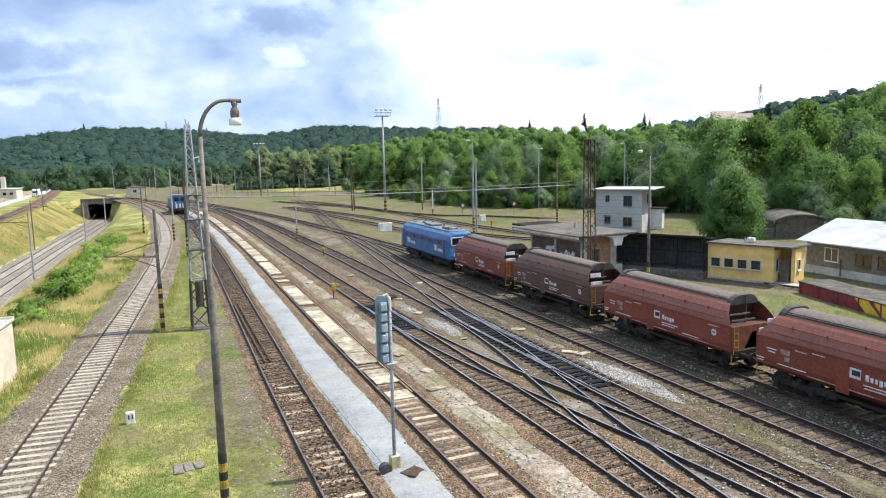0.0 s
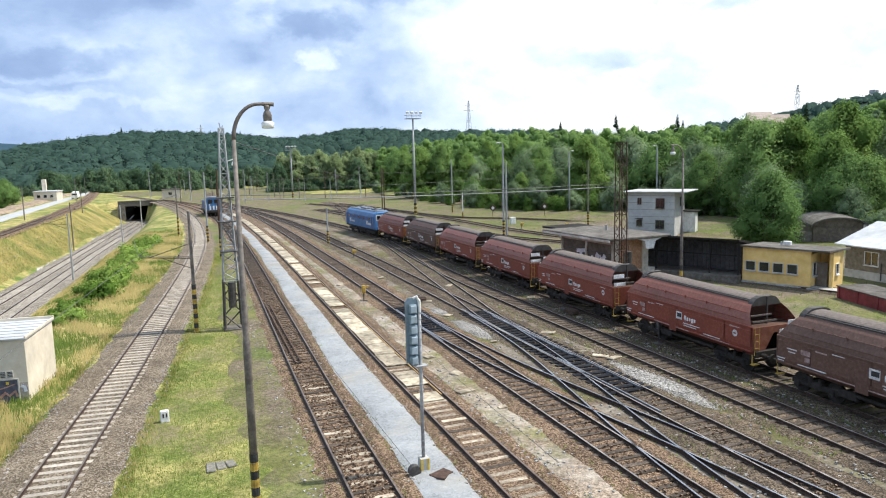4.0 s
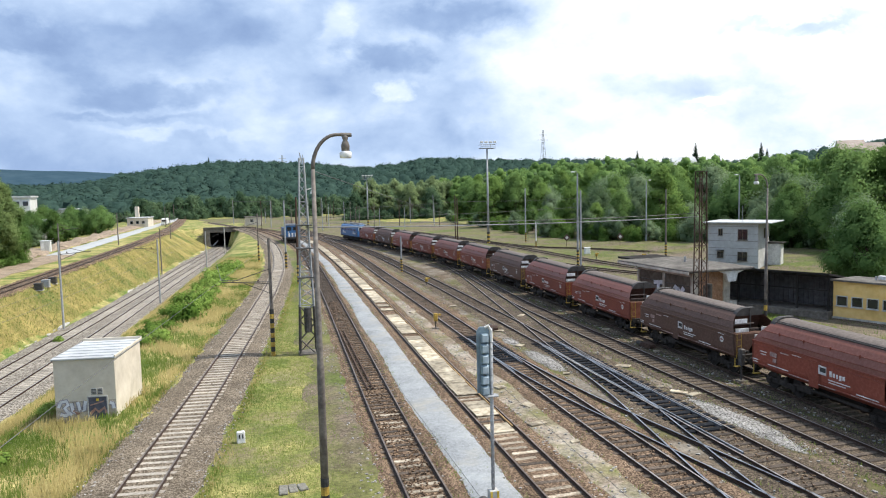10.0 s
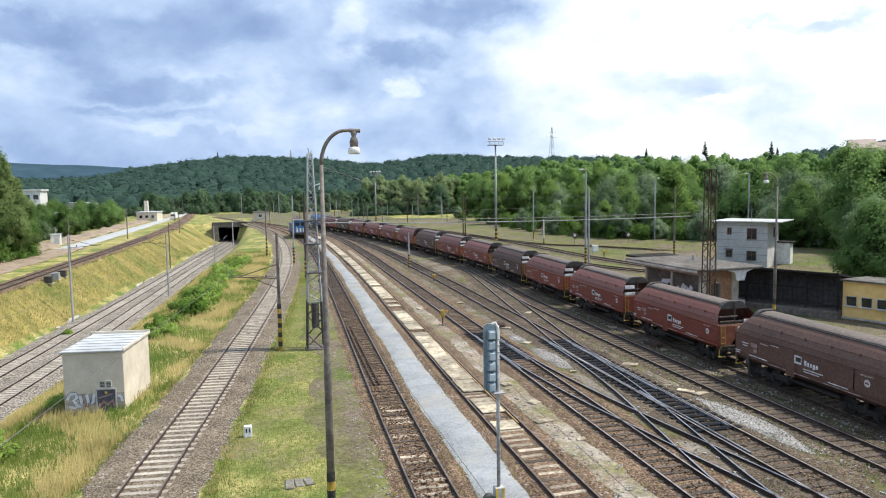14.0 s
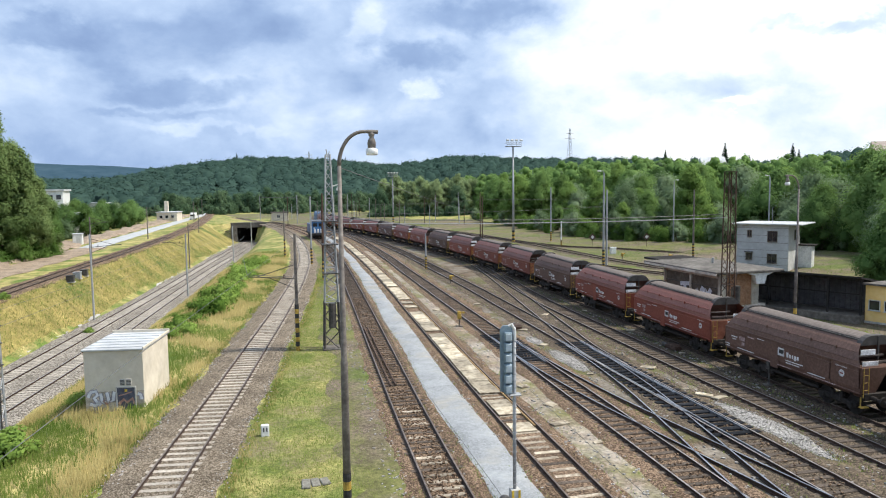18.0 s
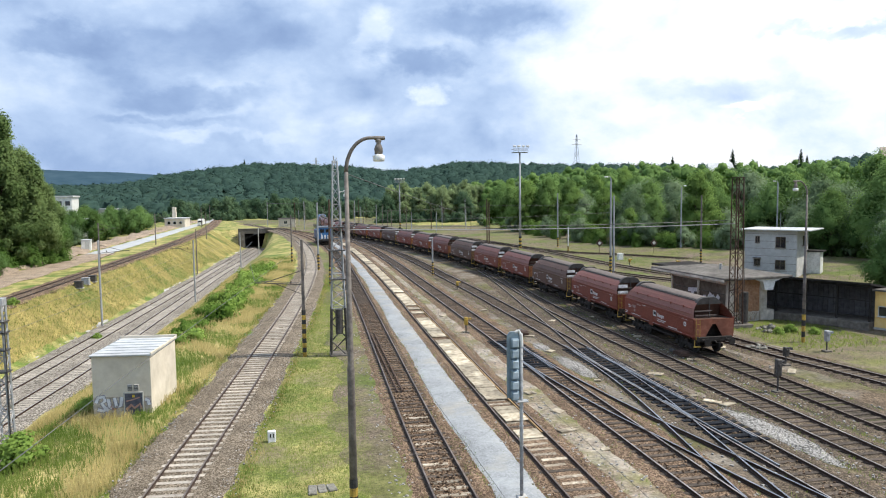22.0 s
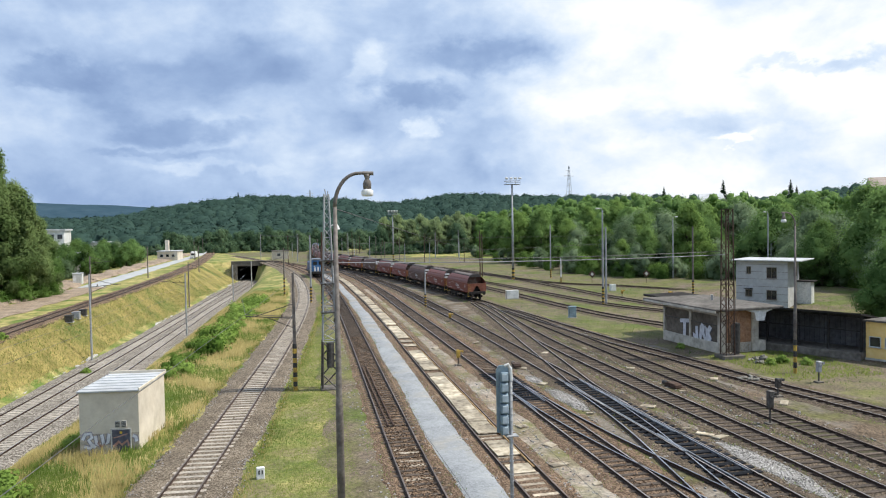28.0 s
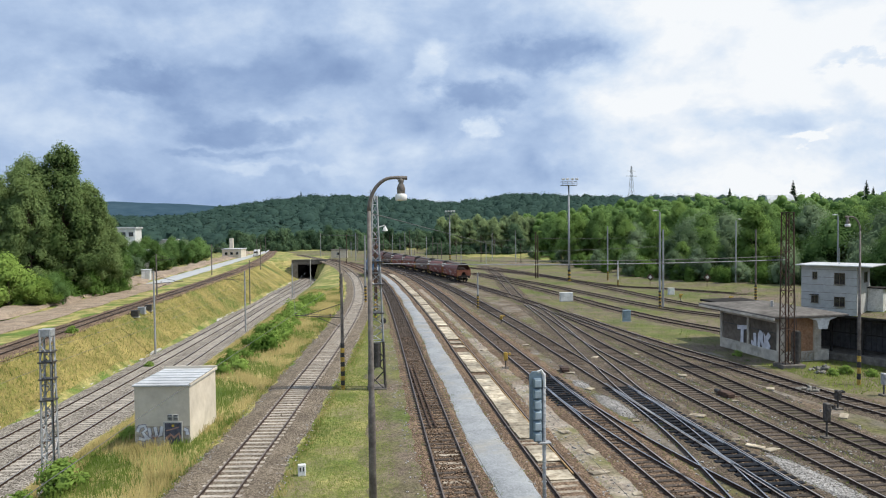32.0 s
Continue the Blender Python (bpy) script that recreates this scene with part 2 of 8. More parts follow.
M_YARD = patches("yard_ballast", ((0.046, 0.033, 0.021), (0.20, 0.147, 0.098)), ((0.122, 0.105, 0.082), (0.285, 0.25, 0.205)), 0.22, 0.44, 0.58, third=((0.075, 0.075, 0.026), (0.165, 0.155, 0.065)), tscale=0.16)
M_BALL_B = mat("brown_ballast", [(0.048, 0.031, 0.020), (0.125, 0.082, 0.052), (0.29, 0.205, 0.14)], 20, 0.95, bump=0.7, big=0.28, bigscale=0.5, kind="stones", spec=0.2)
M_BALL_G = mat("grey_ballast", [(0.075, 0.064, 0.050), (0.19, 0.165, 0.135), (0.40, 0.365, 0.315)], 11, 0.95, bump=0.7, big=0.2, bigscale=0.6, kind="stones", spec=0.2)
M_BALL_L = mat("brown_grey_ballast", [(0.065, 0.050, 0.032), (0.145, 0.114, 0.080), (0.30, 0.252, 0.195)], 20, 0.95, bump=0.9, big=0.24, bigscale=0.6, kind="stones", spec=0.2)
M_BALL_D = mat("oily_ballast", [(0.030, 0.023, 0.016), (0.085, 0.064, 0.044), (0.20, 0.155, 0.11)], 20, 0.9, bump=0.7, big=0.32, bigscale=0.4, kind="stones", spec=0.2)
M_BALL_W = mat("fresh_pale_ballast", [(0.14, 0.13, 0.115), (0.29, 0.275, 0.255), (0.46, 0.445, 0.42)], 22, 0.95, bump=0.8, big=0.25, kind="stones", spec=0.2)
M_WALK = patches("grey_grit", ((0.22, 0.232, 0.24), (0.36, 0.375, 0.385)), ((0.25, 0.262, 0.268), (0.33, 0.344, 0.35)), 0.5, 0.40, 0.60, third=((0.21, 0.205, 0.185), (0.31, 0.30, 0.275)), tscale=0.25, bump=0.1, clods=0.08)
M_GRASS = patches("dry_meadow", ((0.11, 0.145, 0.030), (0.21, 0.235, 0.060)), ((0.30, 0.25, 0.09), (0.50, 0.42, 0.18)), 0.22, 0.42, 0.56, third=((0.07, 0.125, 0.020), (0.15, 0.215, 0.045)), tscale=0.16)
M_SLOPE = patches("ochre_slope_grass", ((0.125, 0.12, 0.028), (0.215, 0.19, 0.055)), ((0.24, 0.195, 0.060), (0.38, 0.31, 0.115)), 0.16, 0.40, 0.58, third=((0.075, 0.105, 0.022), (0.15, 0.175, 0.042)), tscale=0.07)
M_VERGE = patches("green_verge", ((0.095, 0.128, 0.028), (0.185, 0.215, 0.055)), ((0.20, 0.18, 0.06), (0.35, 0.31, 0.12)), 0.35, 0.42, 0.60, third=((0.14, 0.125, 0.06), (0.25, 0.215, 0.115)), tscale=0.22)
M_SIDING = patches("weedy_siding_soil", ((0.10, 0.078, 0.055), (0.22, 0.175, 0.13)), ((0.10, 0.105, 0.035), (0.19, 0.185, 0.07)), 0.11, 0.44, 0.58, third=((0.065, 0.095, 0.02), (0.14, 0.165, 0.045)), tscale=0.07)
M_DUST = patches("dusty_tan_gravel", ((0.12, 0.088, 0.06), (0.38, 0.30, 0.225)), ((0.25, 0.215, 0.172), (0.43, 0.385, 0.325)), 0.28, 0.40, 0.58, third=((0.12, 0.115, 0.05), (0.22, 0.20, 0.10)), tscale=0.2)
M_OIL = patches("oil_soaked_soil", ((0.028, 0.024, 0.018), (0.095, 0.076, 0.055)), ((0.055, 0.055, 0.024), (0.115, 0.105, 0.05)), 0.35, 0.48, 0.62)
M_CONCD = mat("dirty_concrete", [(0.09, 0.08, 0.07), (0.15, 0.135, 0.115), (0.22, 0.20, 0.175)], 2.5, 0.95, big=0.3, bigscale=0.4, spec=0.15)
M_PLAST = mat("stained_cream_plaster", [(0.32, 0.28, 0.225), (0.52, 0.47, 0.39), (0.66, 0.61, 0.52)], 1.4, 0.9, big=0.28, bigscale=0.6, bump=0.05)
M_DIRT = patches("sandy_soil", ((0.20, 0.15, 0.105), (0.36, 0.28, 0.205)), ((0.24, 0.185, 0.13), (0.42, 0.34, 0.26)), 0.3, 0.4, 0.6, bump=0.6)
M_ROAD = mat("pale_asphalt", [(0.30, 0.31, 0.31), (0.38, 0.39, 0.39), (0.45, 0.46, 0.46)], 9, 0.9, big=0.12, bump=0.1)
M_RAIL = mat("rusty_rail", [(0.025, 0.016, 0.012), (0.055, 0.034, 0.025), (0.11, 0.07, 0.05)], 8, 0.65, 0.3, big=0.3, bigscale=0.15)
M_RAILTOP = mat("worn_rail_head", [(0.16, 0.145, 0.135), (0.30, 0.28, 0.27), (0.46, 0.44, 0.43)], 3, 0.4, 0.6, big=0.35, bigscale=0.2)
M_RAILDULL = mat("dull_rail_head", [(0.08, 0.062, 0.052), (0.15, 0.12, 0.10), (0.24, 0.20, 0.18)], 3, 0.5, 0.4, big=0.35, bigscale=0.2)
# polished steel, its base colour tinted blue for the reflected sky
M_RAILBLUE = mat("polished_sky_blue_rail_head", [(0.17, 0.195, 0.24), (0.28, 0.315, 0.37), (0.38, 0.42, 0.48)], 3, 0.35, 0.8, big=0.25)
M_SLP_C = mat("concrete_sleeper", [(0.25, 0.22, 0.175), (0.38, 0.34, 0.285), (0.50, 0.46, 0.40)], 7, 0.9, big=0.25, bigscale=0.8, spread=0.18)
M_SLP_W = mat("tarred_wood_sleeper", [(0.030, 0.023, 0.018), (0.075, 0.057, 0.043), (0.15, 0.118, 0.09)], 9, 0.9, big=0.35, bigscale=0.7, spread=0.3)
M_SLP_P = mat("pale_worn_sleeper", [(0.15, 0.115, 0.08), (0.31, 0.26, 0.195), (0.50, 0.45, 0.37)], 7, 0.9, big=0.4, bigscale=1.3, spread=0.35)
M_SLP_S = mat("dark_steel_sleeper", [(0.010, 0.011, 0.013), (0.020, 0.022, 0.026), (0.036, 0.039, 0.046)], 7, 0.9, 0.0, big=0.3, spread=0.3, spec=0.08)
M_PLATE = mat("cream_cover_plate", [(0.14, 0.105, 0.07), (0.38, 0.325, 0.235), (0.53, 0.475, 0.37)], 2.6, 0.85, big=0.5, bigscale=0.45, spread=0.35)
M_CONC = mat("weathered_concrete", [(0.30, 0.29, 0.27), (0.42, 0.41, 0.38), (0.55, 0.53, 0.50)], 3, 0.9, big=0.25, bigscale=0.35, bump=0.1)
M_CREAM = mat("cream_render", [(0.54, 0.475, 0.375), (0.62, 0.555, 0.45), (0.69, 0.625, 0.52)], 1.6, 0.9, big=0.12, bigscale=0.5, bump=0.05)
M_ROOFW = mat("pale_sheet_roof", [(0.37, 0.38, 0.385), (0.46, 0.472, 0.478), (0.55, 0.56, 0.56)], 1.2, 0.6, big=0.18, bigscale=0.5)
M_STEEL = mat("galvanised_steel", [(0.24, 0.25, 0.26), (0.34, 0.35, 0.36), (0.45, 0.46, 0.47)], 5, 0.6, 0.25, big=0.2)
M_STEELD = mat("dark_painted_steel", [(0.035, 0.032, 0.03), (0.07, 0.064, 0.058), (0.12, 0.11, 0.10)], 5, 0.6, 0.2, big=0.3)
M_RUST = mat("rusted_lattice_steel", [(0.045, 0.026, 0.018), (0.08, 0.048, 0.034), (0.13, 0.08, 0.057)], 6, 0.8, 0.2, big=0.3)
M_POLE = mat("grey_brown_pole", [(0.10, 0.085, 0.075), (0.16, 0.14, 0.125), (0.24, 0.215, 0.19)], 5, 0.7, 0.2, big=0.25, bigscale=1.0)
M_SIGL = mat("pale_signal_paint", [(0.30, 0.38, 0.43), (0.40, 0.48, 0.53), (0.48, 0.56, 0.61)], 5, 0.5, 0.2, big=0.2, bigscale=2)
M_SIG = mat("blue_grey_signal_paint", [(0.15, 0.21, 0.25), (0.21, 0.285, 0.335), (0.28, 0.36, 0.41)], 5, 0.55, 0.2, big=0.2, bigscale=2)
M_YEL = mat("yellow_paint", [(0.55, 0.36, 0.03), (0.68, 0.46, 0.05), (0.75, 0.55, 0.10)], 8, 0.6, big=0.2, bigscale=2)
M_BLK = mat("black_paint", [(0.015, 0.015, 0.015), (0.03, 0.03, 0.03), (0.05, 0.05, 0.05)], 8, 0.6, big=0.2, bigscale=2)
M_WHITE = mat("dull_white_paint", [(0.55, 0.55, 0.53), (0.68, 0.68, 0.66), (0.78, 0.78, 0.76)], 6, 0.6, big=0.15, bigscale=1.5)
M_WIREL = mat("pale_span_wire", [(0.14, 0.145, 0.15), (0.20, 0.205, 0.21), (0.26, 0.265, 0.27)], 5, 0.7, 0.2)
M_WIRE = mat("grey_wire", [(0.06, 0.06, 0.06), (0.10, 0.10, 0.10), (0.14, 0.14, 0.14)], 5, 0.6, 0.2)
M_BARK = mat("bark", [(0.05, 0.035, 0.025), (0.10, 0.075, 0.055), (0.16, 0.125, 0.095)], 4, 0.95, big=0.2, bump=0.4)
M_UNDER = mat("woodland_undergrowth", [(0.025, 0.05, 0.012), (0.06, 0.105, 0.028), (0.11, 0.165, 0.05)], 0.5, 0.95, big=0.3, bigscale=0.06, spec=0.1)
M_DARK = mat("deep_shade", [(0.008, 0.008, 0.008), (0.014, 0.013, 0.012), (0.022, 0.02, 0.018)], 2, 0.95)
M_LEAF = leafmat("broad_leaf", (0.082, 0.150, 0.040), (0.215, 0.335, 0.105), 0.45)
M_LEAFD = leafmat("dark_leaf", (0.060, 0.120, 0.036), (0.170, 0.28, 0.088), 0.45)
M_LEAFG = leafmat("silver_leaf", (0.085, 0.14, 0.065), (0.25, 0.335, 0.19), 0.45)
M_LEAFM = leafmat("fresh_leaf", (0.072, 0.142, 0.028), (0.215, 0.33, 0.09), 0.45)
# far yard and grove leaves: distance haze mixed into the greens
M_LEAFH = leafmat("haze_tinted_leaf", (0.055, 0.105, 0.056), (0.14, 0.215, 0.115), 0.45)
M_LEAFQ = leafmat("haze_paled_grove_leaf", (0.165, 0.225, 0.105), (0.31, 0.395, 0.19), 0.5)
M_LEAFP = leafmat("poplar_leaf", (0.085, 0.14, 0.045), (0.25, 0.335, 0.13), 0.45)
M_LEAFY = leafmat("light_leaf", (0.10, 0.18, 0.03), (0.30, 0.42, 0.10))
# blue of distance haze and cloud shade is put into the ridge leaf colour
M_WOODS = leafmat("hazy_ridge_leaf", (0.021, 0.048, 0.043), (0.049, 0.090, 0.071), 0.2)
M_FIR = leafmat("fir_needle", (0.016, 0.036, 0.020), (0.045, 0.08, 0.038), 0.15)
M_TUFT = leafmat("dry_stalk", (0.17, 0.15, 0.05), (0.45, 0.37, 0.16), 0.25)
M_TUFTG = leafmat("verge_blade", (0.065, 0.11, 0.018), (0.20, 0.245, 0.06), 0.25)
# ridge ground, tinted with the same haze as its woods
M_FAR = mat("hazy_far_forest", [(0.016, 0.036, 0.028), (0.030, 0.062, 0.045), (0.046, 0.085, 0.056)], 0.09, 0.95, big=0.25, bigscale=0.012, spec=0.1)
# hill colour holds the blue of the air in front of it
M_FARB = mat("haze_blue_hills", [(0.032, 0.062, 0.088), (0.042, 0.076, 0.102), (0.055, 0.092, 0.118)], 0.02, 0.95, big=0.12, bigscale=0.004, spec=0.0)
# ---- geometry helpers
class Geo:
    """Vertices and faces of one mesh."""

    def __init__(self):
        self.v, self.f, self.m, self.n = [], [], [], []

    def leaf(self, vs, fs, ns):
        """Faces whose shading follows the roundness of a leaf mass."""
        self.n += [tuple(k) for k in ns]
        return self.add(vs, fs)

    def add(self, vs, fs, slot=0):
        b = len(self.v)
        self.v += [tuple(p) for p in vs]
        self.f += [tuple(b + i for i in q) for q in fs]
        self.m += [slot] * len(fs)
        return self

    def box(self, cx, cy, cz, sx, sy, sz, rz=0.0, b=0.0, slot=0, m=None):
        """A box with its centre and sizes; b: chamfer."""
        hx, hy, hz = sx / 2, sy / 2, sz / 2
        b = min(b, hx * 0.9, hy * 0.9, hz * 0.9)
        c, s = math.cos(radians(rz)), math.sin(radians(rz))
        if b <= 0:
            raw = [(x, y, z) for z in (-hz, hz) for y in (-hy, hy) for x in (-hx, hx)]
            fs = [(0, 2, 3, 1), (4, 5, 7, 6), (0, 1, 5, 4), (2, 6, 7, 3), (0, 4, 6, 2), (1, 3, 7, 5)]
        else:
            raw, fs, idx = [], [], {}
            for i in (-1, 1):
                for j in (-1, 1):
                    for k in (-1, 1):
                        for a in range(3):
                            idx[i, j, k, a] = len(raw)
                            raw.append((i * (hx - (b if a != 0 else 0)), j * (hy - (b if a != 1 else 0)), k * (hz - (b if a != 2 else 0))))
            for a in range(3):
                o = [q for q in range(3) if q != a]
                for sgn in (-1, 1):
                    ring = []
                    for u, w in ((-1, -1), (1, -1), (1, 1), (-1, 1)):
                        key = [0, 0, 0]
                        key[a], key[o[0]], key[o[1]] = sgn, u, w
                        ring.append(idx[(*key, a)])
                    fs.append(tuple(ring))
                for u in (-1, 1):
                    for w in (-1, 1):
                        k1, k2 = [0, 0, 0], [0, 0, 0]
                        k1[a], k2[a] = -1, 1
                        k1[o[0]] = k2[o[0]] = u
                        k1[o[1]] = k2[o[1]] = w
                        fs.append((idx[(*k1, o[0])], idx[(*k2, o[0])], idx[(*k2, o[1])], idx[(*k1, o[1])]))
            for i in (-1, 1):
                for j in (-1, 1):
                    for k in (-1, 1):
                        fs.append((idx[i, j, k, 0], idx[i, j, k, 1], idx[i, j, k, 2]))
        vs = [(cx + c * x - s * y, cy + s * x + c * y, cz + z) for x, y, z in raw]
        if m is not None:
            vs = [m @ Vector(p) for p in vs]
        return self.add(vs, fs, slot)

    def cyl(self, p, q, r, r2=None, n=10, slot=0, caps=True):
        p, q = Vector(p), Vector(q)
        r2 = r if r2 is None else r2
        d = (q - p).normalized()
        u = d.orthogonal().normalized()
        w = d.cross(u)
        ring = [u * math.cos(2 * math.pi * i / n) + w * math.sin(2 * math.pi * i / n) for i in range(n)]
        vs = [p + e * r for e in ring] + [q + e * r2 for e in ring]
        fs = [(i, (i + 1) % n, n + (i + 1) % n, n + i) for i in range(n)]
        if caps:
            fs += [tuple(reversed(range(n))), tuple(range(n, 2 * n))]
        return self.add(vs, fs, slot)

    def tube(self, pts, r, n=6, slot=0, side=None):
        pts = [Vector(p) for p in pts]
        vs, fs = [], []
        for i, p in enumerate(pts):
            d = (pts[min(i + 1, len(pts) - 1)] - pts[max(i - 1, 0)]).normalized()
            up = Vector(side) if side else Vector((0, 0, 1)) if abs(d.z) < 0.95 else Vector((1, 0, 0))
            u = d.cross(up).normalized()
            w = u.cross(d)
            rr = r[i] if isinstance(r, (list, tuple)) else r
            vs += [p + (u * math.cos(2 * math.pi * k / n) + w * math.sin(2 * math.pi * k / n)) * rr for k in range(n)]
        for i in range(len(pts) - 1):
            for k in range(n):
                fs.append((i * n + k, i * n + (k + 1) % n, (i + 1) * n + (k + 1) % n, (i + 1) * n + k))
        fs += [tuple(range(n)), tuple(range((len(pts) - 1) * n, len(pts) * n))]
        return self.add(vs, fs, slot)

    def prism(self, prof, y0, y1, slot=0, caps=True):
        """A profile of (x, z) drawn out along y."""
        n = len(prof)
        vs = [(x, y0, z) for x, z in prof] + [(x, y1, z) for x, z in prof]
        fs = [(i, (i + 1) % n, n + (i + 1) % n, n + i) for i in range(n)]
        if caps:
            fs += [tuple(range(n)), tuple(reversed(range(n, 2 * n)))]
        return self.add(vs, fs, slot)

    def lathe(self, cx, cy, prof, n=14, slot=0):
        """prof: (radius, z) upwards."""
        vs = [(cx + r * math.cos(2 * math.pi * k / n), cy + r * math.sin(2 * math.pi * k / n), z) for r, z in prof for k in range(n)]
        fs = [(i * n + k, i * n + (k + 1) % n, (i + 1) * n + (k + 1) % n, (i + 1) * n + k) for i in range(len(prof) - 1) for k in range(n)]
        return self.add(vs, fs, slot)

    def mesh(self, name, *mats):
        me = bpy.data.meshes.new(name)
        me.from_pydata(self.v, [], self.f)
        for mt in mats:
            me.materials.append(mt)
        if len(mats) > 1:
            me.polygons.foreach_set("material_index", self.m)
        if len(self.n) == len(self.v):
            me.shade_smooth()
            me.normals_split_custom_set_from_vertices(self.n)
            me.update()
            return me
        bm = bmesh.new()
        bm.from_mesh(me)
        bmesh.ops.recalc_face_normals(bm, faces=bm.faces)
        bm.to_mesh(me)
        bm.free()
        me.update()
        return me


def part(name, geo, material, parent, label="", kind="", smooth=False):
    """One mesh under a thing or part; its coordinates are in the thing's space."""
    me = geo.mesh(name, *(material if isinstance(material, (list, tuple)) else (material,)))
    if smooth:
        me.shade_smooth()
    ob = new(name, me)
    ob.parent = parent
    if label:
        ob["label"] = label
    if kind:
        ob["kind"] = kind
    return ob


def thing(name, label, category, m=None, group="", kind=""):
    ob = new(name)
    ob.empty_display_size = 0.3
    if m is not None:
        ob.matrix_world = m
    return tagged(ob, label, category, group, kind)


def solid(name, geo, material, label, category, m=None, kind="", group="", smooth=False):
    me = geo.mesh(name, *(material if isinstance(material, (list, tuple)) else (material,)))
    if smooth:
        me.shade_smooth()
    ob = new(name, me)
    if m is not None:
        ob.matrix_world = m
    return tagged(ob, label, category, group, kind)


# ---- lines of the tracks: (x, y) of the centre; rail heads lie at z = 0 in the yard
def curve_of(pts, step=1.0):
    """A smooth line through the points, with even steps."""
    P = [Vector(p) for p in pts]
    P = [P[0] * 2 - P[1]] + P + [P[-1] * 2 - P[-2]]
    fine = []
    for i in range(1, len(P) - 2):
        a, b, c, d = P[i - 1], P[i], P[i + 1], P[i + 2]
        t0 = 0.0
        t1 = t0 + math.sqrt((b - a).length)
        t2 = t1 + math.sqrt((c - b).length)
        t3 = t2 + math.sqrt((d - c).length)
        n = max(4, int((c - b).length / 0.5))
        for k in range(n):
            t = t1 + (t2 - t1) * k / n
            a1 = a * ((t1 - t) / (t1 - t0)) + b * ((t - t0) / (t1 - t0))
            a2 = b * ((t2 - t) / (t2 - t1)) + c * ((t - t1) / (t2 - t1))
            a3 = c * ((t3 - t) / (t3 - t2)) + d * ((t - t2) / (t3 - t2))
            b1 = a1 * ((t2 - t) / (t2 - t0)) + a2 * ((t - t0) / (t2 - t0))
            b2 = a2 * ((t3 - t) / (t3 - t1)) + a3 * ((t - t1) / (t3 - t1))
            fine.append(b1 * ((t2 - t) / (t2 - t1)) + b2 * ((t - t1) / (t2 - t1)))
    fine.append(P[-2])
    out, left = [fine[0]], step
    for a, b in zip(fine, fine[1:]):
        d = (b - a).length
        while d >= left > 0:
            a = a + (b - a) * (left / d)
            out.append(a.copy())
            d -= left
            left = step
        left -= d
    out.append(fine[-1])
    return out


def at_y(line, y):
    for a, b in zip(line, line[1:]):
        if a.y <= y <= b.y:
            return a.x + (b.x - a.x) * (y - a.y) / max(1e-6, b.y - a.y)
    return line[0].x if y < line[0].y else line[-1].x


def z_cut(y):
    """Rail height of the sunk double line."""
    return -3.2 - max(0.0, min(y, 240) - 50) * 0.0145


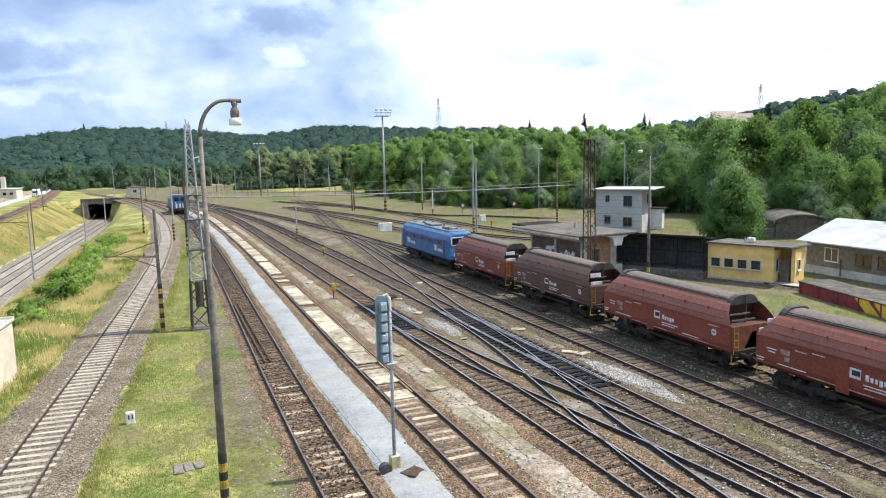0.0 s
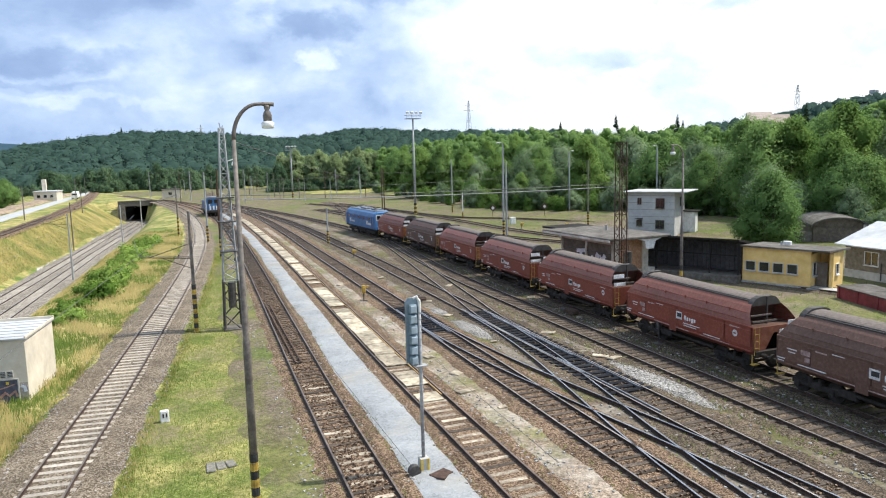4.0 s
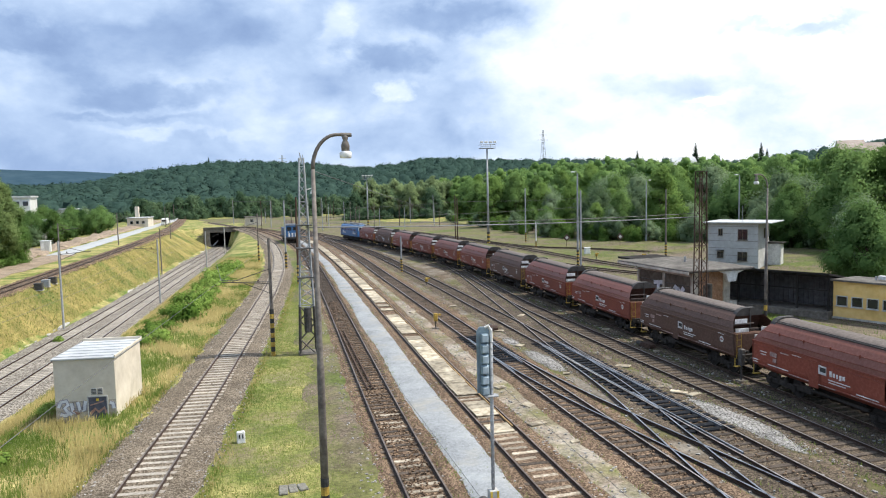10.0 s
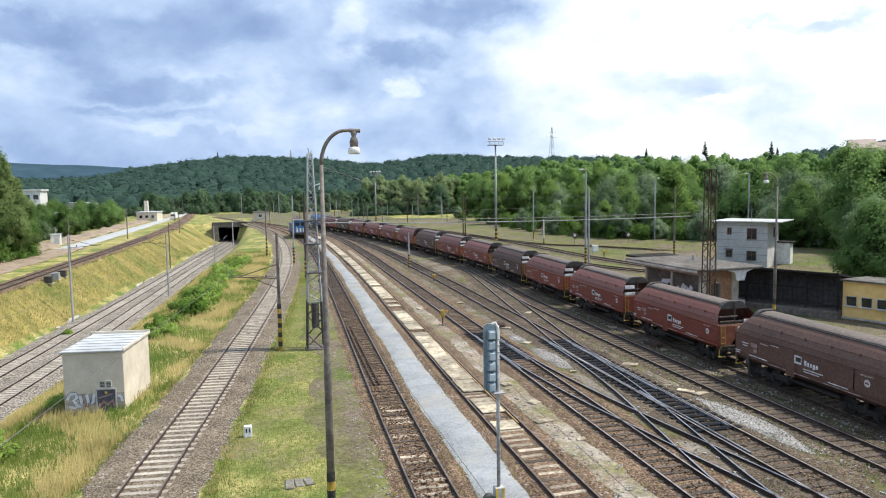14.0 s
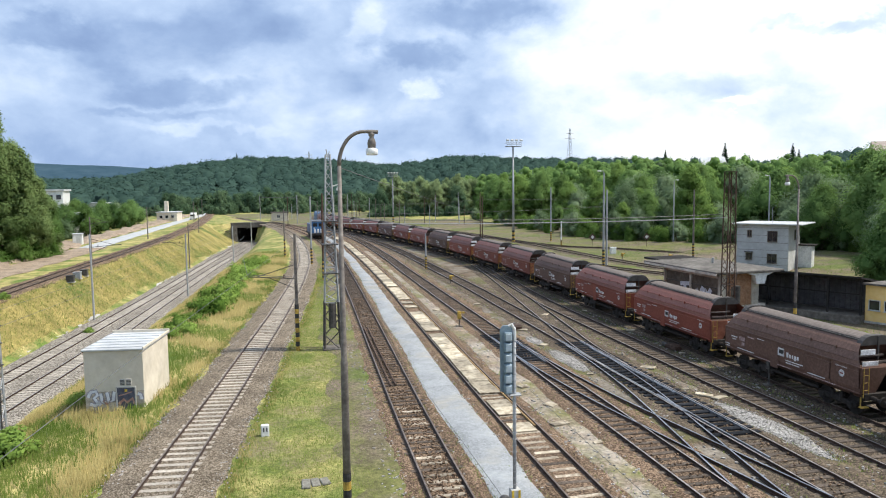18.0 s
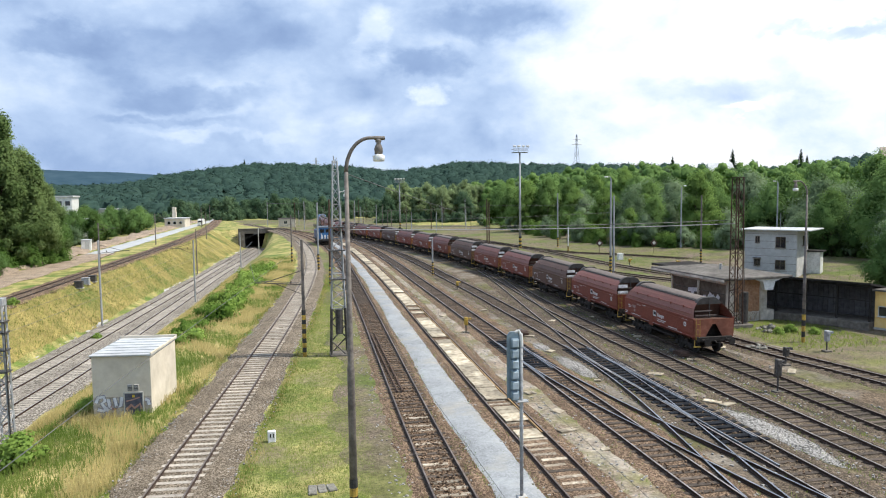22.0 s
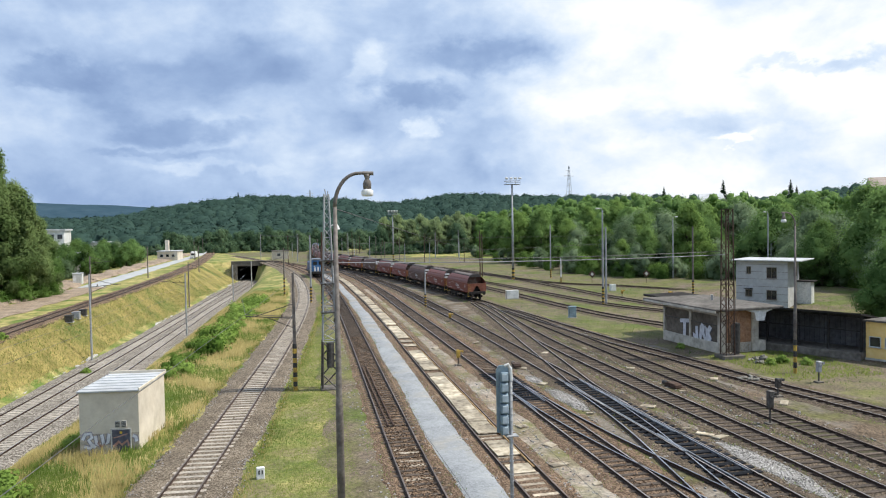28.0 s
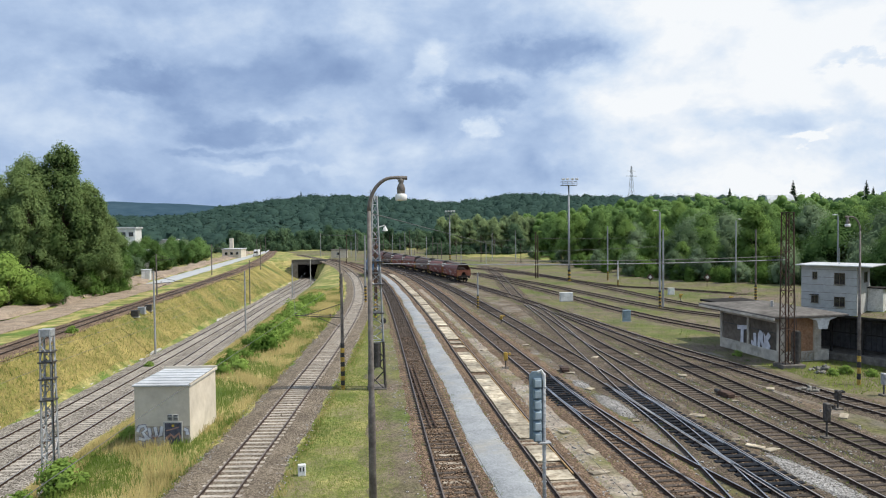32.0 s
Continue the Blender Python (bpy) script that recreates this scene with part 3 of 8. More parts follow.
LINES = {
    "L": [(-8.3, -20), (-6.9, 8), (-5.35, 26.4), (-4.9, 31), (-4.0, 39.6), (-3.25, 47.6), (-1.43, 67.4), (0.25, 90), (1.2, 112), (0.8, 147), (-0.6, 171), (-3.6, 202), (-7.6, 228), (-12.6, 255), (-20, 283), (-30, 318), (-42, 372)],
    "A": [(5.22, -20), (5.22, 28), (5.47, 45), (5.78, 61), (6.12, 82), (6.35, 107), (6.2, 130), (5.3, 155), (3.0, 179.4), (0.2, 201.4), (-3.2, 222), (-7.2, 243), (-11.9, 264), (-19, 290)],
    "B": [(9.95, -20), (10.0, 36), (10.1, 44), (10.3, 60), (10.5, 72), (10.6, 99), (10.4, 120), (9.9, 145), (8.6, 168), (5.8, 190), (2.2, 210), (-3.5, 232), (-9, 254), (-17, 280)],
    "C": [(14.57, -20), (14.57, 50), (14.5, 70), (14.4, 90), (14.4, 114), (13.6, 147), (11.4, 176), (8.8, 198), (6.0, 220), (4.4, 245), (3.6, 280), (4, 320)],
    "D": [(19.0, -20), (19.0, 60), (19.0, 75), (18.75, 90), (18.2, 118), (16.8, 142), (14.0, 168), (10.4, 190)],
    "E": [(23.2, -20), (23.2, 60), (23.75, 70), (24.8, 83), (25.8, 97)],
    "F": [(26.75, -60), (26.75, 40), (26.85, 50), (27.05, 65), (27.0, 80), (26.6, 91), (25.6, 105), (23.3, 128), (20.2, 151), (16.9, 170), (13.3, 188), (10.6, 203), (8.8, 218), (7.8, 236), (7.4, 256), (7.6, 280), (8.4, 310), (9.6, 345), (11.2, 400)],
    "G": [(35.6, 8), (33.6, 28), (32.3, 36.3), (31.5, 40.5), (30.9, 45.5), (30.3, 52), (29.2, 60), (28.2, 72), (27.3, 86)],
    "M": [(19.0, 37), (19.3, 44), (20.3, 52), (21.5, 62), (23.0, 74), (24.6, 88), (25.5, 99)],
    "X": [(14.57, 46), (14.85, 40), (15.5, 33), (16.5, 26.5), (17.6, 19.5), (18.5, 11), (19.0, 1)],
    "Y": [(19.0, 48), (18.75, 41), (18.1, 34), (17.15, 28), (16.1, 21.5), (15.2, 13), (14.57, 1)],
    "H": [(28.3, 165), (31.2, 138), (33.7, 113), (35.3, 90), (37.0, 77), (39.4, 68), (44.0, 52), (48.5, 37), (53, 20)],
    "I": [(29.2, 165), (33.5, 143), (37.0, 124), (39.0, 108), (40.6, 95), (42.5, 86), (46, 78), (53, 64)],
    "J": [(30, 190), (37.0, 168), (41.5, 153), (44.2, 136), (45.6, 115), (46.6, 97), (48.5, 84), (52, 70)],
    "K": [(37, 185), (42.0, 158), (45.8, 131), (49.5, 121), (55.0, 115), (62, 104), (76, 84)],
    "N": [(25.7, 104), (29.0, 128), (33.5, 160), (36.5, 196)],
    "U": [(-31.6, -20), (-31.2, 40), (-30.9, 82), (-30.5, 108), (-29.9, 136), (-29.7, 185), (-32, 250), (-37.2, 320), (-43.5, 384), (-52, 470)],
    "V": [(-22.5, 0), (-20.9, 28), (-19.5, 52), (-18.8, 64), (-17.5, 113), (-16.7, 144), (-15.1, 182), (-13.5, 226), (-12.8, 250)],
    "W": [(-26.2, 0), (-24.6, 28), (-23.2, 50), (-22.4, 62), (-21.5, 84), (-20.4, 115), (-19.7, 140), (-18.6, 180), (-16.9, 226), (-16.2, 250)],
}
CL = {k: curve_of(v) for k, v in LINES.items()}


def track_z(key, y):
    return z_cut(y) if key in "VW" else 0.45 if key == "U" else 0.0


def ground_z(x, y):
    """Height of the bare ground."""
    if x > -4 and y < 120 or x > 8:
        z = -0.2
        if x > 60:
            z += min(1.0, (x - 60) / 40) * 2.0
        return z
    xl, xv, xw, xu = at_y(CL["L"], y) - 2.4, at_y(CL["V"], min(y, 245)) + 2.6, at_y(CL["W"], min(y, 245)) - 2.6, at_y(CL["U"], y) + 2.2
    if x >= xl:
        return -0.2
    zc = z_cut(y) - 0.22
    if y > 241:
        zc = -0.2
    if x >= xv:
        k = (xl - x) / max(0.5, xl - xv)
        s = 0.12 * k / 0.5 if k < 0.5 else 0.12 + 0.88 * (k - 0.5) / 0.5
        return -0.2 + (zc + 0.2) * s
    if x >= xw:
        return zc
    if x >= xu:
        k = (xw - x) / max(0.5, xw - xu)
        return zc + (0.2 - zc) * k
    if x > xu - 18:
        return 0.2
    return 0.2 - min(4.0, (xu - 18 - x) * 0.12)


def strip(line, offs, y0, y1, zf, geo=None, wob=0.0, seed=0, step=1):
    """A band along a line: offs are offsets across it with heights (offset, dz)."""
    geo = geo or Geo()
    rng = random.Random(seed)
    rows = [p for p in line[::step] if y0 <= p.y <= y1]
    vs, fs, n = [], [], len(offs)
    for i, p in enumerate(rows):
        d = (rows[min(i + 1, len(rows) - 1)] - rows[max(0, i - 1)]).normalized()
        nx, ny = d.y, -d.x
        for j, (o, dz) in enumerate(offs):
            w = rng.uniform(-wob, wob) if j in (0, n - 1) else 0
            vs.append((p.x + nx * (o + w), p.y + ny * (o + w), zf(p.y) + dz))
    for i in range(len(rows) - 1):
        for j in range(n - 1):
            a = i * n + j
            fs.append((a, a + 1, a + n + 1, a + n))
    return geo.add(vs, fs)


def build_ground():
    xs = sorted({*[round(-60 + 1.5 * i, 2) for i in range(48)], *range(12, 70, 4), *range(70, 200, 15), *range(200, 700, 60), *range(-200, -60, 14), *range(-700, -200, 60), -2500, -1500, -1000, 1000, 1500, 2500})
    ys = sorted({*range(-30, 260, 4), 240, 242, *range(260, 500, 12), *range(500, 1200, 70), 1800, 3000, -60, -150, -400, -1000})
    g = Geo()
    rng = random.Random(3)
    vs = [(x, y, ground_z(x, y) + (rng.uniform(-0.10, -0.02) if -50 < x < -8 and y < 230 else 0)) for y in ys for x in xs]
    nx = len(xs)
    # the double line runs on into the underpass: no soil there
    fs = [(j * nx + i, j * nx + i + 1, (j + 1) * nx + i + 1, (j + 1) * nx + i) for j in range(len(ys) - 1) for i in range(nx - 1)
          if not (-19.6 < (xs[i] + xs[i + 1]) / 2 < -10.4 and 240 <= ys[j] < 280)]
    g.add(vs, fs)
    solid("ground", g, M_GRASS, "dry summer meadow with green and straw-coloured grass", "ground", kind="structure", smooth=True)


build_ground()


def bed(key, name, material, half, label, y0, y1, dz=0.04, wob=0.25, seed=1, bare=0.0):
    """Ballast that covers the sleepers' ends and fills between them."""
    k = (dz - 0.03) * 0.4
    offs = [(-half - 0.55, -0.215), (-half, -0.145 + k), (-1.12, -0.108 + k), (-0.92, -0.140 + k - bare), (0, -0.136 + k - bare), (0.92, -0.140 + k - bare), (1.12, -0.108 + k), (half, -0.145 + k), (half + 0.55, -0.215)]
    solid(name, strip(CL[key], offs, y0, y1, lambda y: track_z(key, y), None, wob, seed), material, label, "ballast", kind="structure")


# yard surface between the tracks, grit walkway, verge and slopes
def zone(name, material, label, left, right, y0, y1, dz, n=12, step=3.0, seed=5, wob=0.35, over=None):
    g, rng = Geo(), random.Random(seed)
    k = int((y1 - y0) / step) + 1
    vs, fs = [], []
    for j in range(k):
        y = y0 + (y1 - y0) * j / (k - 1)
        a, b = left(y) + rng.uniform(-wob, wob), right(y) + rng.uniform(-wob, wob)
        for i in range(n):
            x = a + (b - a) * i / (n - 1)
            vs.append((x, y, (over(x, y) if over else ground_z(x, y)) + (dz if 0 < i < n - 1 else -0.02 if dz > 0.03 else 0.003)))
    for j in range(k - 1):
        for i in range(n - 1):
            q = j * n + i
            fs.append((q, q + 1, q + n + 1, q + n))
    g.add(vs, fs)
    return solid(name, g, material, label, "ground", kind="structure", smooth=True)


zone("yard_surface", M_YARD, "brown and grey ballast with weeds between yard tracks", lambda y: at_y(CL["A"], y) - 1.9, lambda y: at_y(CL["F"], y) + 2.4 if y > 60 else max(at_y(CL["G"], y), 30) + 2.6, -20, 205, 0.012, n=16)
zone("grit_walkway", M_WALK, "blue-grey grit walkway between two tracks", lambda y: at_y(CL["A"], y) + 1.25 + 0.16 * math.sin(y * 0.3), lambda y: at_y(CL["B"], y) - 1.3 + 0.08 * math.sin(y * 0.23 + 1), -20, 190, 0.115, n=5, step=0.8, wob=0.07)
zone("grass_verge", M_VERGE, "mown green verge with bare patches beside the track", lambda y: at_y(CL["L"], y) + 2.1, lambda y: at_y(CL["A"], y) - 1.7, -20, 175, 0.02, n=6)
zone("cinder_path", M_SIDING, "trodden mossy cinder strip along the track", lambda y: at_y(CL["A"], y) - 4.1 + 0.5 * math.sin(y * 0.31), lambda y: at_y(CL["A"], y) - 1.0, -20, 140, 0.045, n=6, wob=0.45, step=0.9)
zone("dusty_strip", M_DUST, "dusty tan gravel between two yard tracks", lambda y: at_y(CL["B"], y) + 1.25, lambda y: at_y(CL["C"], y) - 1.35, -20, 125, 0.035, n=6, step=1.2, wob=0.25, seed=8)
zone("slope_grass", M_SLOPE, "ochre grass on the railway embankment slope", lambda y: at_y(CL["U"], y) + 1.6, lambda y: at_y(CL["W"], y) - 2.5, 0, 238, 0.05, n=22, step=1.5, wob=0.2)
zone("sandy_bank", M_DIRT, "heap of pale sandy soil beside the new road", lambda y: -47.5 - max(0, y - 120) * 0.018, lambda y: -42.5 - max(0, y - 120) * 0.012, 20, 330, 0.55, n=9, wob=0.8, over=lambda x, y: 0.15 + 0.25 * math.sin(y * 0.35 + x))
zone("service_road", M_ROAD, "pale asphalt service road beside the railway", lambda y: -41.8 - max(0, y - 120) * 0.008, lambda y: -37.2 - max(0, y - 120) * 0.008, 146, 420, 0.10, n=4, wob=0.15)
zone("sandy_shoulder", M_DIRT, "bare sandy shoulder of the unfinished road", lambda y: -42.2, lambda y: -36.6, 15, 147, 0.06, n=5, wob=0.5)
zone("siding_ground", M_SIDING, "trodden soil with weeds between the sidings", lambda y: max(at_y(CL["F"], y), at_y(CL["G"], y) if y < 85 else -99) + 1.9, lambda y: 110 - y * 0.22, 20, 250, 0.01, n=26)


zone("oily_strip", M_OIL, "dark oil-soaked soil along the goods line", lambda y: at_y(CL["E"], min(y, 78)) + 1.3, lambda y: at_y(CL["F"], y) + 2.2, -10, 78, 0.03, n=6, step=1.5)
zone("far_yard_ballast", M_SIDING, "weedy brown ballast of the far yard", lambda y: at_y(CL["L"], y) + 2.4, lambda y: 45 - (y - 190) * 0.05, 186, 345, 0.006, n=10)


def rails(key, root, y0, y1, top=M_RAILTOP, only=(-1, 1)):
    z = lambda y: track_z(key, y)
    for s in only:
        o = 0.7525 * s
        g = strip(CL[key], [(o - 0.07, -0.16), (o - 0.065, -0.135), (o - 0.012, -0.115), (o - 0.012, -0.05), (o - 0.036, -0.035), (o - 0.036, -0.002)], y0, y1, z)
        nb = len(g.f)
        strip(CL[key], [(o - 0.036, -0.002), (o - 0.028, 0.0), (o + 0.028, 0.0), (o + 0.036, -0.002)], y0, y1, z, g)
        for i in range(nb, len(g.f)):
            g.m[i] = 1
        nb = len(g.f)
        strip(CL[key], [(o + 0.036, -0.002), (o + 0.036, -0.035), (o + 0.012, -0.05), (o + 0.012, -0.115), (o + 0.065, -0.135), (o + 0.07, -0.16)], y0, y1, z, g)
        part("rail", g, (M_RAIL, top), root)


SLEEPER = {"tarred_wood_sleeper": Geo().box(0, 0, -0.075, 2.5, 0.24, 0.15, b=0.02).mesh("sleeper", M_SLP_W)}


def sleepers(key, root, y0, y1, material, near, pitch=0.61, length=2.5, name="sleeper", skip=None):
    if material.name not in SLEEPER:
        length = 1.42 if "pale" in material.name else length
        w = 0.26 if "concrete" in material.name else 0.24
        SLEEPER[material.name] = Geo().box(0, 0, -0.075, length, w, 0.15, b=0.02).mesh("sleeper", material)
    me, rng = SLEEPER[material.name], random.Random(len(key) + int(pitch * 100))
    line = curve_of(LINES[key], pitch)
    far = Geo()
    count = 0
    for i, p in enumerate(line[:-1]):
        if not y0 <= p.y <= y1 or skip and skip(p.y):
            continue
        d = line[i + 1] - p
        a = math.degrees(math.atan2(-d.x, d.y)) + rng.uniform(-1.2, 1.2)
        z = track_z(key, p.y) - 0.118 - rng.uniform(0, 0.015)
        if near[0] <= p.y <= near[1] and count < 290:
            ob = new(name, SLEEPER["tarred_wood_sleeper"] if "pale" in material.name and rng.random() < 0.3 else me)
            ob.parent = root
            ob.location, ob.rotation_euler = (p.x + rng.uniform(-0.04, 0.04), p.y, z), (0, 0, radians(a))
            if "pale" in material.name:
                ob.scale.x = rng.uniform(0.62, 1.08)
                ob.location.x += rng.uniform(-0.1, 0.1)
                ob.rotation_euler.z += rng.uniform(-0.05, 0.05)
            count += 1
        else:
            far.box(p.x, p.y, z - 0.05, length, 0.25, 0.1, a)
    if far.v:
        part("far_sleepers", far, M_SLP_W if "pale" in material.name else material, root, kind="stuff")


TRACKS = {}


def track_root(key, label):
    TRACKS[key] = tagged(new("railway_track"), label, "railway track", "yard tracks", "structure")
    return TRACKS[key]


def build_tracks():
    bed("L", "ballast_bed", M_BALL_L, 1.8, "grey-brown ballast under a curved track", -20, 300, seed=2)
    bed("V", "ballast_bed", M_BALL_G, 2.0, "grey ballast of the sunk double line", 0, 249, seed=3)
    bed("W", "ballast_bed", M_BALL_G, 2.0, "grey ballast of the sunk double line", 0, 249, dz=0.034, seed=4)
    bed("U", "ballast_bed", M_BALL_B, 1.7, "brown ballast of the embankment track", -20, 470, seed=5)
    bed("A", "ballast_bed", M_BALL_B, 1.35, "rust-brown ballast with weeds", -20, 250, dz=0.022, wob=0.15, seed=6, bare=0.025)
    bed("B", "ballast_bed", M_BALL_B, 1.3, "rust-brown ballast", -20, 250, dz=0.022, wob=0.15, seed=7)
    bed("C", "ballast_bed", M_BALL_B, 1.5, "rust-brown ballast", -20, 240, dz=0.03, seed=8, bare=0.03)
    bed("D", "ballast_bed", M_BALL_D, 1.5, "dark oily ballast", -20, 190, dz=0.034, seed=9, bare=0.03)
    bed("E", "ballast_bed", M_BALL_D, 1.4, "dark oily ballast with weeds", -20, 95, dz=0.026, seed=10, bare=0.035)
    bed("F", "ballast_bed", M_BALL_D, 1.5, "dark oily ballast", -60, 300, dz=0.030, seed=11, bare=0.035)
    bed("G", "ballast_bed", M_BALL_D, 1.4, "dark oily ballast", 8, 85, dz=0.022, seed=12, bare=0.035)
    bed("M", "ballast_bed", M_BALL_D, 1.4, "dark oily ballast of a turnout", 40, 98, dz=0.038, seed=13)
    for i, k in enumerate("HIJKN"):
        bed(k, "ballast_bed", M_BALL_D, 1.4, "weedy dark ballast of a siding", 0, 200, dz=0.026 + 0.004 * i, seed=14 + i)
    spec = [("L", "curved track on concrete sleepers", M_SLP_C, -20, 300, (15, 105)), ("A", "weathered track with pale worn sleepers", M_SLP_P, -20, 250, (15, 100)),
            ("B", "track with cream cover plates between the rails", M_SLP_P, -20, 250, (15, 60)), ("C", "rusty track on wooden sleepers", M_SLP_W, -20, 240, (12, 90)),
            ("D", "dark worn track on wooden sleepers", M_SLP_W, -20, 190, (12, 90)), ("E", "weedy track on wooden sleepers", M_SLP_W, -20, 96, (15, 80)),
            ("F", "dark track on wooden sleepers under the goods train", M_SLP_W, -60, 300, (15, 80)), ("G", "rusty track on wooden sleepers", M_SLP_W, 8, 86, (25, 70)),
            ("M", "turnout track between two yard lines", M_SLP_W, 38, 97, (46, 80)), ("H", "weedy siding", M_SLP_W, 20, 165, (0, 0)), ("I", "weedy siding", M_SLP_W, 60, 165, (0, 0)),
            ("J", "weedy siding", M_SLP_W, 70, 190, (0, 0)), ("K", "weedy siding", M_SLP_W, 80, 185, (0, 0)), ("N", "rusty siding lead", M_SLP_W, 106, 196, (0, 0)),
            ("U", "rusty track on the embankment", M_SLP_W, -20, 470, (60, 90)), ("V", "main-line track on concrete sleepers", M_SLP_C, 0, 249, (30, 110)), ("W", "main-line track on concrete sleepers", M_SLP_C, 0, 249, (40, 110))]
    for key, label, ms, y0, y1, near in spec:
        r = track_root(key, label)
        rails(key, r, y0, y1, M_RAILDULL if key in "LABFUHIJKN" else M_RAILTOP)
    for o, y0, y1 in ((-0.62, 30, 47), (0.62, 27, 46), (-0.52, 24, 33), (0.50, 33, 44)):
        r = TRACKS["D"]
        part("switch_tongue", strip(CL["D"], [(o - 0.034, -0.12), (o - 0.034, -0.004), (o + 0.034, -0.004), (o + 0.034, -0.12)], y0, y1, lambda y: 0.0), (M_RAILBLUE,), r, "polished switch tongue")
    for o, y0, y1 in ((-0.63, 38, 49), (0.62, 40, 50)):
        part("switch_tongue", strip(CL["C"], [(o - 0.034, -0.12), (o - 0.034, -0.004), (o + 0.034, -0.004), (o + 0.034, -0.12)], y0, y1, lambda y: 0.0), (M_RAILBLUE,), TRACKS["C"], "polished switch tongue")
    for key in "XY":
        r = track_root(key, "polished crossover rails between two yard tracks")
        rails(key, r, 2, 46, M_RAILBLUE)
    return spec


TRACK_SPEC = build_tracks()
gutter = tagged(new("drain_gutter"), "broken pale concrete gutter at the foot of the slope", "gutter", "", "structure")
grng = random.Random(41)
GUT = [Geo().box(0, 0, 0, 0.55, b, 0.22, b=0.03).mesh("gutter_slab", M_CONC) for b in (1.9, 1.3, 0.8)]
for i, p in enumerate(CL["W"][::2]):
    if 40 < p.y < 236 and grng.random() > 0.25:
        ob = new("gutter_slab", grng.choice(GUT))
        ob.parent = gutter
        ob.location = (p.x - 2.75 + grng.uniform(-0.15, 0.15), p.y, z_cut(p.y) - 0.2 + grng.uniform(-0.05, 0.06))
        ob.rotation_euler = (radians(grng.uniform(-5, 5)), radians(grng.uniform(-8, 8)), radians(grng.uniform(-8, 5)))
# ---- the goods train
M_WRED = mat("red_brown_wagon_paint", [(0.165, 0.036, 0.021), (0.205, 0.048, 0.028), (0.245, 0.072, 0.046)], 7, 0.55, big=0.13, bigscale=0.35, obj=True, spread=0.15)
# upper walls: dusty red-brown, greyed in colour for the sky's sheen
M_WUP = mat("dusty_sky_greyed_wagon_paint", [(0.17, 0.054, 0.035), (0.21, 0.072, 0.048), (0.25, 0.102, 0.074)], 7, 0.5, big=0.13, bigscale=0.35, obj=True, spread=0.15)
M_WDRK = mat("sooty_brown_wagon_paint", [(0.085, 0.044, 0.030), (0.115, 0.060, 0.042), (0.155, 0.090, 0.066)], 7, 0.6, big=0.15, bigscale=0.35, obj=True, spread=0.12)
M_YELD = mat("worn_yellow_paint", [(0.20, 0.12, 0.03), (0.42, 0.28, 0.05), (0.52, 0.36, 0.07)], 6, 0.7, big=0.3, bigscale=2, obj=True)
M_WORG = mat("orange_brown_end_paint", [(0.145, 0.046, 0.026), (0.20, 0.068, 0.039), (0.26, 0.105, 0.065)], 3, 0.6, big=0.3, bigscale=0.8, obj=True)
M_WTOP = mat("grey_brown_roof_board", [(0.085, 0.066, 0.055), (0.125, 0.10, 0.086), (0.18, 0.15, 0.13)], 6, 0.7, big=0.15, bigscale=0.5, obj=True)
M_HOOD = mat("dark_end_hood", [(0.028, 0.025, 0.023), (0.045, 0.04, 0.037), (0.07, 0.062, 0.057)], 4, 0.6, obj=True)
M_GEAR = mat("grimy_gear_and_recess_shade", [(0.016, 0.013, 0.011), (0.03, 0.025, 0.021), (0.05, 0.042, 0.036)], 5, 0.75, 0.2, obj=True)
M_MARK = mat("chalky_white_marking", [(0.42, 0.41, 0.40), (0.62, 0.61, 0.60), (0.74, 0.74, 0.73)], 9, 0.7, big=0.3, bigscale=3, obj=True)
M_FADE = mat("worn_pink_marking", [(0.24, 0.13, 0.11), (0.36, 0.25, 0.23), (0.48, 0.40, 0.38)], 12, 0.7, big=0.3, bigscale=3, obj=True)
M_BLUE = mat("loco_blue_paint", [(0.030, 0.105, 0.24), (0.042, 0.14, 0.31), (0.065, 0.185, 0.38)], 1.5, 0.4, big=0.12, obj=True)
M_BLUED = mat("loco_dark_blue_band", [(0.016, 0.05, 0.17), (0.022, 0.07, 0.22), (0.03, 0.09, 0.27)], 1.5, 0.4, big=0.12, obj=True)
M_LROOF = mat("loco_grey_roof", [(0.10, 0.12, 0.15), (0.16, 0.185, 0.22), (0.24, 0.265, 0.30)], 3, 0.6, 0.2, big=0.25, obj=True)
M_GLASSD = mat("dark_window_glass", [(0.012, 0.014, 0.016), (0.02, 0.023, 0.026), (0.03, 0.034, 0.038)], 1, 0.08, spec=0.8)

W_PITCH, W_HALF = 11.87, 5.20
SIDE = [(1.02, 0.95), (1.40, 1.22), (1.46, 1.50), (1.46, 2.50)]
UPPER = [(1.44, 2.50), (1.38, 2.76), (1.20, 3.10), (0.98, 3.36), (0.76, 3.54)]


def wheelset(g, y, r=0.46):
    g.cyl((-0.75, y, r), (0.75, y, r), 0.08, n=8)
    for s in (-1, 1):
        g.cyl((s * 0.70, y, r), (s * 0.84, y, r), r, n=16)


